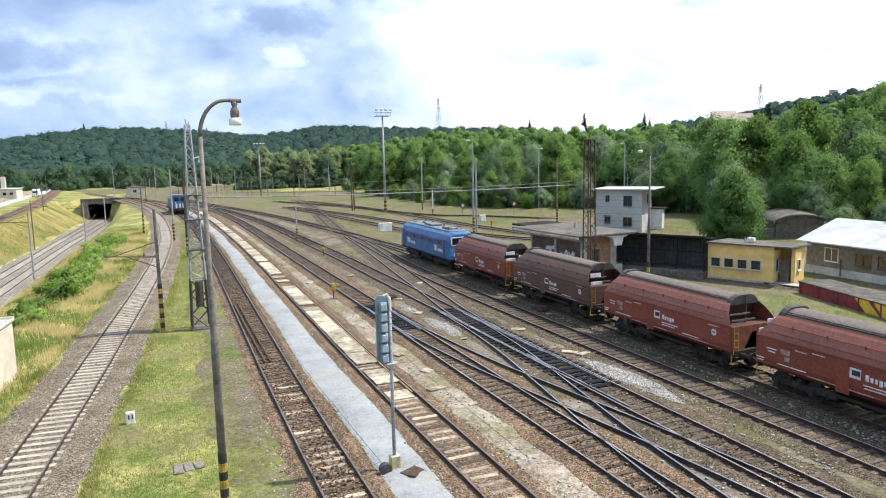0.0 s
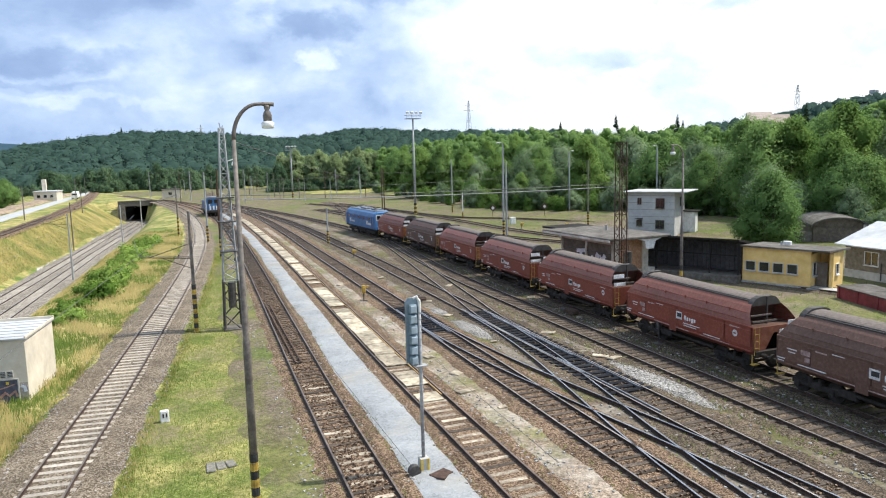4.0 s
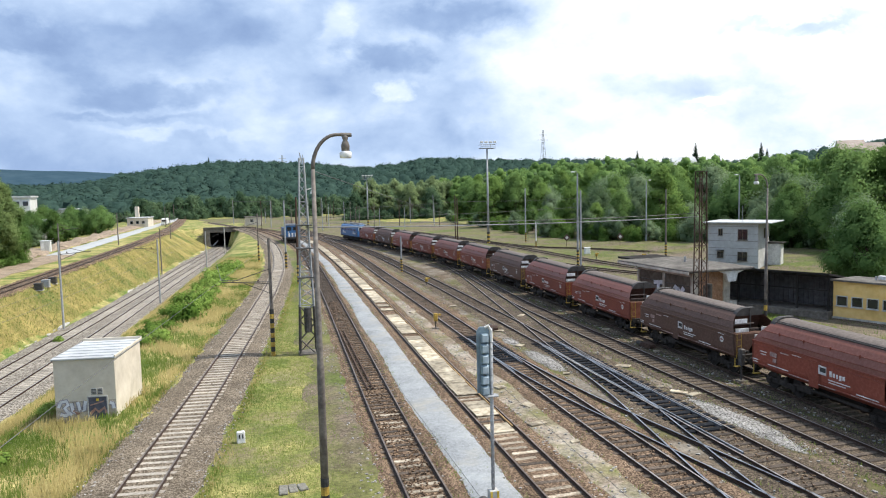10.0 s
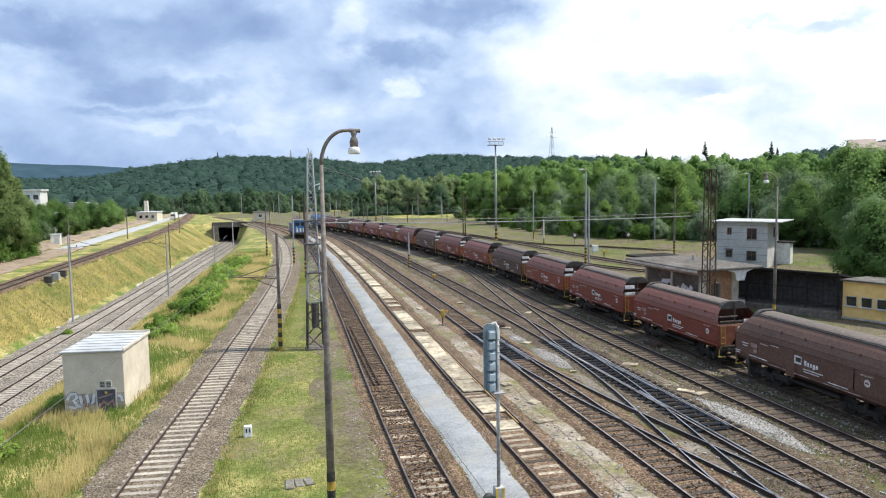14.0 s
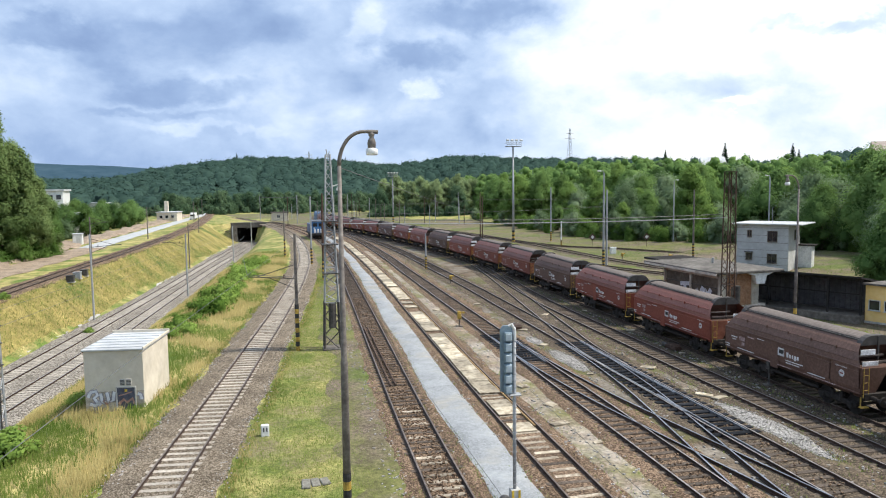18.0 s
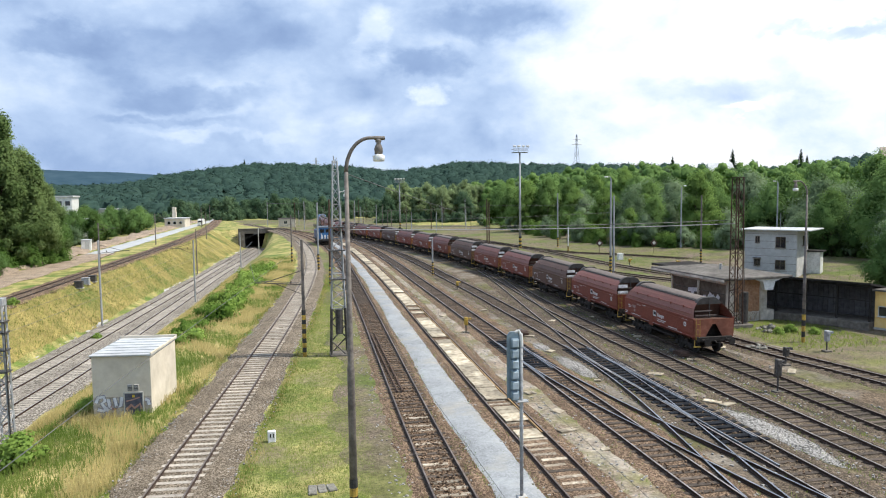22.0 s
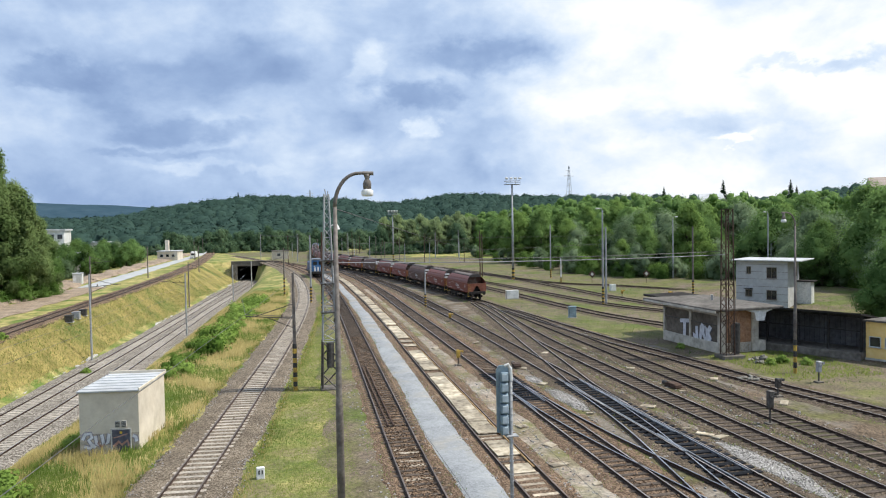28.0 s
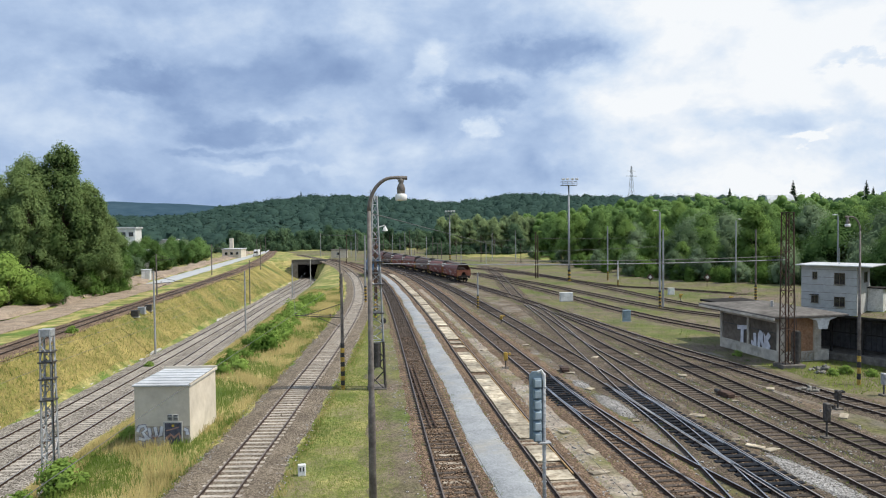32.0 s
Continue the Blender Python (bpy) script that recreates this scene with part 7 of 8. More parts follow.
def relay_hut():
    x0, x1, y0, y1 = -11.05, -8.05, 38.6, 42.9
    zt, zb = 2.75, -1.2
    root = thing("relay_hut", "small cream rendered hut with graffiti and a pale flat roof", "hut", pose((x0 + x1) / 2, y0, 0, 0, 0, -7))
    w, d = x1 - x0, y1 - y0
    part("wall", Geo().box(0, d / 2, (zt + zb) / 2, w, d, zt - zb, b=0.02), M_CREAM, root)
    rf = part("roof", Geo().box(0, d / 2, zt + 0.05, w + 0.16, d + 0.2, 0.1, b=0.02), M_ROOFW, root, "pale sheet metal roof")
    for i in range(6):
        part("roof_seam", Geo().box(0, 0.3 + i * d / 6.2, zt + 0.115, w + 0.1, 0.035, 0.03), M_ROOFW, rf)
    part("parapet", Geo().box(0, d + 0.05, zt + 0.15, w + 0.2, 0.08, 0.2, b=0.01).box(w / 2 + 0.06, d / 2, zt + 0.12, 0.07, d + 0.2, 0.12, b=0.01), M_CREAM, root)
    for q in (0.42, 0.74):
        v = part("vent", Geo().box(q, -0.02, 1.06, 0.26, 0.05, 0.34, b=0.01), M_CONC, root)
        for i in range(4):
            part("slat", Geo().box(q, -0.05, 0.95 + i * 0.075, 0.22, 0.02, 0.035), M_STEELD, v)
    part("hatch", Geo().box(0.58, -0.02, 0.18, 0.92, 0.05, 1.2, b=0.01), M_GRAFB, root, "dark blue-grey steel hatch")
    part("hatch_frame", Geo().box(0.58, -0.03, 0.80, 1.0, 0.07, 0.06).box(0.1, -0.03, 0.18, 0.06, 0.07, 1.2).box(1.06, -0.03, 0.18, 0.06, 0.07, 1.2), M_GWALL2H, root)
    part("hatch_mark", Geo().box(0.58, -0.05, 0.62, 0.13, 0.01, 0.13), M_YEL, root)
    part("lower_wall_stain", Geo().box(0, -0.004, -0.15, w - 0.06, 0.008, 1.5), M_STAINW, root, "grimy lower wall band")
    f = lambda u, vv, o: (u, -o - 0.012, vv)
    W = [[(-1.36, 0.30), (-1.22, 0.58), (-0.95, 0.62), (-0.88, 0.40), (-1.06, 0.26), (-0.90, 0.02), (-0.72, -0.12)], [(-1.28, -0.05), (-1.0, -0.14), (-0.76, 0.02)], [(-0.72, 0.5), (-0.66, 0.08), (-0.5, 0.0)], [(-0.40, 0.55), (-0.30, 0.02), (-0.10, 0.12), (-0.02, 0.58)], [(1.16, 0.44), (1.32, 0.36), (1.36, 0.12)]]
    flat_letters(root, lambda u, vv, o: (u, -o * 0.6 - 0.012, vv), [stroke(p, 0.125) for p in W], M_GRAFV, "violet-grey graffiti outline")
    flat_letters(root, f, [stroke(p, 0.075) for p in W], M_GRAF, "white graffiti letters")
    flat_letters(root, lambda u, vv, o: (u, -o - 0.04, vv), [stroke([(0.2, -0.1), (0.45, 0.15), (0.62, -0.02), (0.9, 0.2), (0.98, -0.1)], 0.07), stroke([(0.2, 0.35), (0.5, 0.42), (0.9, 0.55)], 0.03)], M_GRAFR, "pink-brown graffiti streak")
    flat_letters(root, f, [stroke([(-0.62, 0.12), (-0.42, -0.1), (-0.25, 0.1)], 0.06)], M_GRAFR, "pink-brown graffiti streak")


relay_hut()

M_YWALL = mat("yellow_render", [(0.68, 0.455, 0.15), (0.77, 0.54, 0.20), (0.83, 0.61, 0.27)], 1.6, 0.9, big=0.10, bigscale=0.6, bump=0.05)
M_GWALL = mat("grey_render", [(0.38, 0.38, 0.375), (0.43, 0.43, 0.425), (0.49, 0.49, 0.485)], 2.5, 0.9, big=0.10, bigscale=0.5, bump=0.08)
M_GWALL2 = mat("pale_grey_render", [(0.38, 0.38, 0.36), (0.48, 0.48, 0.46), (0.56, 0.56, 0.54)], 2.5, 0.9, big=0.18, bigscale=0.5, bump=0.08)
M_BWALL = mat("brown_pebbledash", [(0.14, 0.115, 0.085), (0.20, 0.17, 0.13), (0.27, 0.23, 0.18)], 4, 0.95, big=0.15, bigscale=0.4, bump=0.15)
M_TARROOF = mat("tar_paper_roof", [(0.075, 0.068, 0.060), (0.125, 0.115, 0.103), (0.19, 0.178, 0.16)], 2, 0.95, big=0.35, bigscale=0.4, spec=0.15)
M_PANEL = mat("brown_infill_panel", [(0.09, 0.075, 0.058), (0.14, 0.115, 0.09), (0.19, 0.16, 0.125)], 3, 0.85, big=0.25, bigscale=0.7)
M_SLATE = mat("dark_tarred_board", [(0.020, 0.019, 0.018), (0.036, 0.034, 0.032), (0.056, 0.052, 0.048)], 3, 1.0, big=0.25, bigscale=0.5, spec=0.06)
M_SLATEB = mat("grey_boarded_wall", [(0.06, 0.06, 0.062), (0.10, 0.10, 0.103), (0.14, 0.14, 0.143)], 3, 0.9, big=0.2, bigscale=0.5, spread=0.12, spec=0.15)
M_BRICK = mat("bare_orange_brick", [(0.22, 0.11, 0.06), (0.33, 0.18, 0.10), (0.42, 0.25, 0.16)], 6, 0.9, big=0.25, bigscale=1.2, bump=0.2)


def window(parent, m, w, h, bars=1, frame=None, name="window"):
    """A window in the x-z plane of m, facing -y, sunk a little."""
    fr = frame or M_WHITE
    t = 0.06
    g = Geo()
    for cx, cz, sx, sz in ((0, h / 2, w + t, t), (0, -h / 2, w + t, t), (-w / 2, 0, t, h), (w / 2, 0, t, h)):
        g.box(cx, -0.03, cz, sx, 0.08, sz, b=0.008, m=m)
    for i in range(bars):
        g.box(-w / 2 + w * (i + 1) / (bars + 1), -0.02, 0, 0.045, 0.06, h, m=m)
    wd = part(name, g, fr, parent)
    part("pane", Geo().box(0, -0.004, 0, w, 0.02, h, m=m), M_GLASSD, wd, "dark reflecting pane")
    part("sill", Geo().box(0, -0.08, -h / 2 - 0.05, w + 0.16, 0.16, 0.04, b=0.008, m=m), fr, wd)
    return wd


def goods_shed():
    root = thing("goods_shed", "low concrete platform shed with graffiti and a wide flat roof", "shed", pose(34.45, 60.6, -0.2, 0, 0, 4.2))
    # local: y runs back towards the camera as negative, x to the right
    L, W, H = 8.2, 4.7, 3.75
    base = part("plinth", Geo().box(W / 2, -L / 2, 0.45, W, L, 0.9, b=0.03), M_PLAST, root)
    part("rear_wall", Geo().box(W / 2 + 0.4, 0.1, 2.0, W - 1, 0.25, 3.6), M_CONC, root)
    part("front_wall", Geo().box(0.16, -L / 2, 2.05, 0.12, L - 0.7, 2.5), M_PANEL, root, "brown infill panel between pale posts")
    for y in (-0.12, -L / 2, -L + 0.18):
        part("post", Geo().box(0.12, y, 1.85, 0.28, 0.26, 3.7, b=0.03), M_PLAST, root)
    part("beam", Geo().box(0.13, -L / 2, 3.45, 0.3, L, 0.5, b=0.03), M_PLAST, root)
    part("rail_bar", Geo().box(0.06, -L / 2, 2.35, 0.05, L - 0.6, 0.06), M_STEELD, root)
    part("end_wall", Geo().box(1.85, -L + 0.1, 1.9, 2.8, 0.2, 3.6), M_BRICK, root, "patched bare brick end wall")
    part("end_pier", Geo().box(0.35, -L + 0.08, 1.9, 0.5, 0.3, 3.7, b=0.04), M_PLAST, root)
    part("end_pier", Geo().box(3.5, -L + 0.05, 1.9, 0.7, 0.4, 3.7, b=0.05), M_PLAST, root)
    part("end_door", Geo().box(1.55, -L - 0.03, 1.35, 0.95, 0.08, 2.2, b=0.02), M_PANEL, root, "boarded brown door")
    part("door_lintel", Geo().box(1.6, -L - 0.03, 2.85, 1.9, 0.08, 0.5, b=0.02), M_BRICK, root)
    # roof slab flares over the end like a shell
    rf = part("roof", Geo().box(W / 2 - 0.1, -L / 2 + 0.3, H + 0.08, W + 2.2, L + 2.6, 0.22, b=0.05), M_TARROOF, root, "weathered flat roof slab")
    part("roof_edge", Geo().box(-1.18, -L / 2 + 0.3, H - 0.02, 0.06, L + 2.6, 0.2), M_PLAST, rf)
    fl = Geo()
    for i in range(8):
        a0, a1 = math.pi / 2 * i / 8, math.pi / 2 * (i + 1) / 8
        fl.add([(3.15 - 0.9 * (1 - math.cos(a0)), -L - 0.75, H - 0.9 + 0.9 * math.sin(a0)), (3.15 - 0.9 * (1 - math.cos(a1)), -L - 0.75, H - 0.9 + 0.9 * math.sin(a1)), (3.15 - 0.9 * (1 - math.cos(a1)), -L + 0.1, H - 0.9 + 0.9 * math.sin(a1)), (3.15 - 0.9 * (1 - math.cos(a0)), -L + 0.1, H - 0.9 + 0.9 * math.sin(a0))], [(0, 1, 2, 3)])
    part("roof_shell", Geo().prism([(3.1, H - 1.0), (3.9, H - 1.0), (4.1, H - 0.3), (5.0, H), (2.0, H), (2.9, H - 0.3)], -L - 0.75, -L - 0.35), M_WHITE, root, "white plastered shell bracket")
    part("roof_pipe", Geo().cyl((3.2, -3.0, H + 0.1), (3.2, -3.0, H + 0.7), 0.12, n=10), M_CONC, root)
    part("dark_roof_edge", Geo().box(W / 2 + 0.6, 3.0, H + 0.10, 4.6, 3.0, 0.2, b=0.05), M_SLATE, root, "black tarred roof section")
    f = lambda u, v, o: (0.10 - o - 0.07, -u, v)
    T = [[(2.6, 2.35), (4.0, 2.5), (4.0, 2.15), (3.5, 2.1), (3.45, 0.75), (3.05, 0.8), (3.1, 2.05), (2.6, 2.0)],
         [(4.55, 1.0), (4.9, 0.75), (5.3, 0.9), (5.2, 2.0), (4.85, 1.95), (4.9, 1.2), (4.6, 1.35)],
         [(5.4, 1.0), (5.7, 0.7), (5.8, 1.4), (6.1, 0.85), (6.4, 0.9), (6.1, 1.6), (6.2, 2.1), (5.75, 2.35), (5.5, 2.0)],
         [(6.3, 0.9), (6.9, 0.75), (7.1, 1.2), (6.8, 1.6), (7.15, 2.05), (6.8, 2.3), (6.5, 1.9), (6.25, 2.2), (6.3, 1.5)]]
    flat_letters(root, f, T, M_GRAF, "big pale lilac graffiti letters")
    flat_letters(root, lambda u, v, o: (0.10 - o * 0.4 - 0.065, -u - 0.06, v - 0.08), T, M_GRAFB, "dark graffiti shadow")


goods_shed()


def rubble(x, y, n, r, seed):
    root = thing("rubble_heap", "heap of broken concrete and soil beside the mast", "rubble", pose(x, y, -0.2))
    rng = random.Random(seed)
    for _ in range(n):
        a, q = rng.uniform(0, 6.28), r * math.sqrt(rng.random())
        h = max(0.06, 0.45 * (1 - q / r))
        w = rng.uniform(0.18, 0.5)
        part("lump", Geo().box(0, 0, 0, w, w * rng.uniform(0.5, 0.9), w * 0.5, b=0.04), M_CONCM, root).matrix_basis = pose(q * math.cos(a), q * 0.7 * math.sin(a), h * rng.random() + 0.05, rng.uniform(-30, 30), rng.uniform(-30, 30), rng.uniform(0, 180))


rubble(36.6, 48.6, 26, 1.5, 3)
rubble(31.2, 43.4, 8, 0.9, 4)


def open_shed():
    """Long dark open-fronted shed on a loading platform."""
    a, b = Vector((38.9, 55.6)), Vector((43.7, 46.6))
    d = b - a
    ang = math.degrees(math.atan2(d.y, d.x))
    L = d.length
    root = thing("open_shed", "long black open-fronted loading shed on a platform", "shed", pose(a.x, a.y, -0.2, 0, 0, ang))
    part("platform", Geo().box(L / 2, 1.4, 0.32, L, 3.4, 0.64, b=0.04), M_CONCD, root, "grimy concrete loading platform")
    part("back_wall", Geo().box(L / 2, 2.9, 1.85, L, 0.15, 2.6), M_SLATE, root)
    for i in range(5):
        part("post", Geo().box(0.15 + i * (L - 0.3) / 4, 0.3, 2.1, 0.16, 0.16, 3.0, b=0.02), M_SLATE, root)
    n = int(L / 0.42)
    for i in range(n):
        part("board", Geo().box(0.3 + i * (L - 0.6) / (n - 1), 2.8, 1.85, 0.38, 0.05, 2.4), M_SLATEB, root)
    part("rail_beam", Geo().box(L / 2, 0.3, 2.3, L, 0.08, 0.08).box(L / 2, 0.3, 3.5, L, 0.14, 0.2), M_SLATE, root)
    rg = Geo()
    y0, y1, z0, z1 = -0.45, 3.3, 3.82, 3.20
    rg.add([(-0.2, y0, z0), (L + 0.1, y0, z0), (L + 0.1, y1, z1), (-0.2, y1, z1), (-0.2, y0, z0 - 0.14), (L + 0.1, y0, z0 - 0.14), (L + 0.1, y1, z1 - 0.14), (-0.2, y1, z1 - 0.14)], [(0, 1, 2, 3), (4, 5, 6, 7), (0, 1, 5, 4), (1, 2, 6, 5), (2, 3, 7, 6), (3, 0, 4, 7)])
    part("roof", rg, M_SLATE, root, "black tar-paper roof falling to the back")


open_shed()


def yellow_office():
    a, b = Vector((44.25, 46.8)), Vector((46.4, 41.8))
    d = b - a
    ang, L = math.degrees(math.atan2(d.y, d.x)), d.length
    root = thing("yellow_office", "low yellow rendered yard office with a flat grey roof", "building", pose(a.x, a.y, -0.2, 0, 0, ang))
    H, W = 3.12, 4.3
    part("wall", Geo().box(L / 2, W / 2, H / 2 - 0.12, L, W, H - 0.24, b=0.02), M_YWALL, root)
    part("front_parapet", Geo().box(L / 2, 0.15, H - 0.12, L, 0.3, 0.26), M_YWALL, root)
    part("porch_wall", Geo().box(L + 0.55, W / 2 + 1.2, H / 2 - 0.14, 1.1, W - 2.4, H - 0.28, b=0.02), M_YWALL, root)
    part("porch_side", Geo().box(L + 1.2, 1.9, H / 2 - 0.08, 0.3, 1.6, H - 0.16, b=0.02), M_YWALL, root)
    rg = Geo()
    z0, z1 = H + 0.16, H - 0.05
    rg.add([(-0.15, -0.3, z0), (L + 1.5, -0.3, z0), (L + 1.5, W + 0.3, z1), (-0.15, W + 0.3, z1), (-0.15, -0.3, z0 - 0.14), (L + 1.5, -0.3, z0 - 0.14), (L + 1.5, W + 0.3, z1 - 0.14), (-0.15, W + 0.3, z1 - 0.14)], [(0, 1, 2, 3), (4, 5, 6, 7), (0, 1, 5, 4), (1, 2, 6, 5), (2, 3, 7, 6), (3, 0, 4, 7)])
    part("roof", rg, M_TARROOF, root, "dark tar-paper roof")
    part("roof_vent", Geo().box(2.9, 2.0, H + 0.3, 0.6, 0.4, 0.32, b=0.03), M_WHITE, root)
    part("roof_vent_pipe", Geo().cyl((2.4, 2.0, H + 0.1), (2.4, 2.0, H + 0.4), 0.08, n=8), M_STEEL, root)
    for i in range(4):
        window(root, Matrix.Translation((0.7 + i * 1.13, 0.0, 1.55)), 0.8, 0.78, 0, M_GWALL2)
    window(root, Matrix.Translation((L + 0.05, 0.75, 1.6)) @ Matrix.Rotation(math.pi / 2, 4, "Z"), 0.7, 1.1, 0, M_GWALL2)
    window(root, Matrix.Translation((L + 1.36, 1.95, 1.6)) @ Matrix.Rotation(math.pi / 2, 4, "Z"), 0.6, 0.85, 0, M_WHITE)
    dr = part("door", Geo().box(L + 0.5, 1.17, 1.1, 0.85, 0.06, 2.05, b=0.01), M_PANEL, root, "grey half-open door")
    part("door_handle", Geo().cyl((L + 0.2, 1.1, 1.05), (L + 0.2, 1.14, 1.05), 0.04, n=8), M_STEEL, dr)
    part("plinth", Geo().box(L / 2, W / 2, 0.12, L + 0.06, W + 0.06, 0.24), M_CONC, root)
    part("doorstep", Geo().box(L + 0.9, 0.6, 0.08, 2.2, 1.6, 0.16, b=0.02), M_CONC, root)


yellow_office()


def signal_tower():
    root = thing("signal_tower", "two-storey grey rendered tower with a white overhanging roof", "building", pose(57.0, 81.8, -0.3, 0, 0, -52))
    # local x along the broad face, y away from the camera
    W, D, H = 6.3, 5.6, 6.1
    part("wall", Geo().box(W / 2, D / 2, H / 2, W, D, H, b=0.02), M_GWALL, root)
    part("side_panel", Geo().box(W + 0.01, D / 2, 1.75, 0.04, D - 0.1, 3.5), M_GWALL2, root, "pale rendered lower side wall")
    part("roof", Geo().box(W / 2 + 0.6, D / 2, H + 0.08, W + 2.2, D + 1.4, 0.15, b=0.03), M_ROOFW, root, "white flat overhanging roof")
    for u, z, w, h in ((1.6, 4.9, 0.5, 0.85), (4.4, 4.6, 1.15, 1.35), (1.6, 1.9, 0.75, 0.8), (4.4, 1.75, 1.15, 1.15)):
        window(root, Matrix.Translation((u, 0.0, z)), w, h, 1, M_PANEL)
    window(root, Matrix.Translation((W, 3.6, 4.7)) @ Matrix.Rotation(math.pi / 2, 4, "Z"), 1.4, 1.2, 1, M_PANEL)
    part("annex", Geo().box(W + 0.9, D - 0.4, 1.6, 1.7, 1.6, 3.2, b=0.02), M_WHITE, root, "white side annex")
    part("annex_roof", Geo().box(W + 1.0, D - 0.4, 3.3, 2.2, 2.0, 0.14, b=0.02), M_SLATE, root)
    part("awning", Geo().box(1.6, -0.25, 2.5, 1.0, 0.5, 0.06), M_SLATE, root)
    for k in range(6):
        part("panel_joint", Geo().box(W / 2, -0.006, 0.9 + k * 0.95, W, 0.012, 0.035), M_PANEL, root)
    part("aerial", Geo().cyl((3.8, 2, H), (3.8, 2, H + 2.2), 0.03, n=6), M_STEEL, root)


signal_tower()


def grey_house():
    root = thing("workshop_building", "low brown workshop with a white sheet metal roof", "building", pose(54.2, 45.2, -0.2, 0, 0, -91))
    # local x runs towards the camera along the front, y away from the tracks
    L, W, H = 18.0, 9.0, 2.9
    part("wall", Geo().box(L / 2, W / 2, H / 2, L, W, H, b=0.02), M_BWALL, root)
    part("plinth", Geo().box(L / 2, W / 2, 0.35, L + 0.08, W + 0.08, 0.7), M_GWALL2, root, "pale grey plinth")
    part("gable", Geo().prism([(-0.0, H), (W, H), (W / 2, H + 1.55)], 0, 0.2), M_BWALL, root).matrix_basis = Matrix.Rotation(-math.pi / 2, 4, "Z") @ Matrix.Diagonal((-1, 1, 1, 1))
    rf = Geo()
    for s in (0, 1):
        y0, y1 = (-0.5, W / 2) if s == 0 else (W + 0.5, W / 2)
        z0, z1 = H - 0.12, H + 1.6
        rf.add([(-0.7, y0, z0), (L + 0.5, y0, z0), (L + 0.5, y1, z1), (-0.7, y1, z1), (-0.7, y0, z0 + 0.1), (L + 0.5, y0, z0 + 0.1), (L + 0.5, y1, z1 + 0.1), (-0.7, y1, z1 + 0.1)], [(0, 1, 2, 3), (4, 5, 6, 7), (0, 1, 5, 4), (1, 2, 6, 5), (2, 3, 7, 6), (3, 0, 4, 7)])
    r = part("roof", rf, M_ROOFW, root, "white sheet metal gable roof")
    for i in range(2):
        part("chimney", Geo().box(4.4 + i * 1.1, W / 2 + 0.3, H + 1.85, 0.5, 0.5, 1.0, b=0.03), M_BWALL, root)
    window(root, Matrix.Translation((2.6, 0.0, 1.85)), 1.3, 1.15, 1, M_WHITE)
    for u in (5.6, 7.6, 11.0, 13.0):
        window(root, Matrix.Translation((u, 0.0, 1.75)), 1.4, 1.05, 1, M_PANEL)
    part("downpipe", Geo().tube([(3.6, -0.12, 1.6), (3.6, -0.12, 0.1)], 0.05, 6), M_STEELD, root)


grey_house()


def barrel_shed():
    root = thing("barrel_shed", "old brick shed with a barrel-vaulted grey roof", "shed", pose(68.6, 61.6, -0.2, 0, 0, -38))
    W, D, H = 5.4, 9.0, 2.3
    part("wall", Geo().box(W / 2, D / 2, H / 2, W, D, H), M_PANEL, root)
    arc = [(W / 2 + (W / 2 + 0.35) * math.cos(a), H - 0.1 + 1.15 * math.sin(a)) for a in [math.pi * i / 14 for i in range(15)]]
    arc2 = [(W / 2 + (W / 2 + 0.25) * math.cos(a), H - 0.22 + 1.1 * math.sin(a)) for a in [math.pi * i / 14 for i in range(14, -1, -1)]]
    part("roof", Geo().prism(arc + arc2, -0.5, D + 0.4), M_TARROOF, root, "curved weathered grey roof")
    part("gable", Geo().prism([(W / 2 + (W / 2) * math.cos(a), H - 0.15 + 1.0 * math.sin(a)) for a in [math.pi * i / 12 for i in range(13)]], 0.0, 0.2), M_PANEL, root)
    part("gate_post", Geo().box(W - 0.1, -0.1, 1.25, 0.3, 0.25, 2.5, b=0.03), M_GWALL2, root)
    part("side_wall_stub", Geo().box(-1.4, 0.2, 0.8, 2.6, 0.25, 1.6, b=0.03), M_CONCD, root)


barrel_shed()

M_RWAG = mat("crimson_wagon_paint", [(0.15, 0.022, 0.025), (0.22, 0.035, 0.04), (0.28, 0.06, 0.065)], 2, 0.55, big=0.2, bigscale=0.6)


def service_wagon():
    root = thing("service_wagon", "low crimson and yellow service wagon on the siding", "wagon", pose(45.2, 32.0, -0.2, 0, 0, -15 + 180))
    L = 13.0
    part("body", Geo().box(0, 0, 0.35, 2.6, L, 1.1, b=0.04), M_RWAG, root)
    part("deck", Geo().box(0, 0, 0.93, 2.7, L + 0.1, 0.08, b=0.02), M_TARROOF, root, "grey dusty deck")
    for s in (-1, 1):
        part("yellow_stripe", Geo().add([(s * 1.312, 0.9, -0.15), (s * 1.312, 2.2, -0.15), (s * 1.312, 0.9, 0.85), (s * 1.312, -0.4, 0.85)], [(0, 1, 2, 3)]).add([(s * 1.312, 2.4, -0.15), (s * 1.312, 4.6, -0.15), (s * 1.312, 3.6, 0.85), (s * 1.312, 1.4, 0.85)], [(0, 1, 2, 3)]), M_YEL, root, "yellow warning stripe")
        for i in range(7):
            part("rib", Geo().box(s * 1.33, -L / 2 + 0.3 + i * (L - 0.6) / 6, 0.35, 0.06, 0.1, 1.1), M_RWAG, root)
    for i in range(4):
        part("drum", Geo().cyl((-0.6 + 0.4 * (i % 2), 4.6 - i * 0.6, 0.98), (-0.6 + 0.4 * (i % 2), 4.6 - i * 0.6, 1.3), 0.22, n=12), M_STEELD, root)


service_wagon()


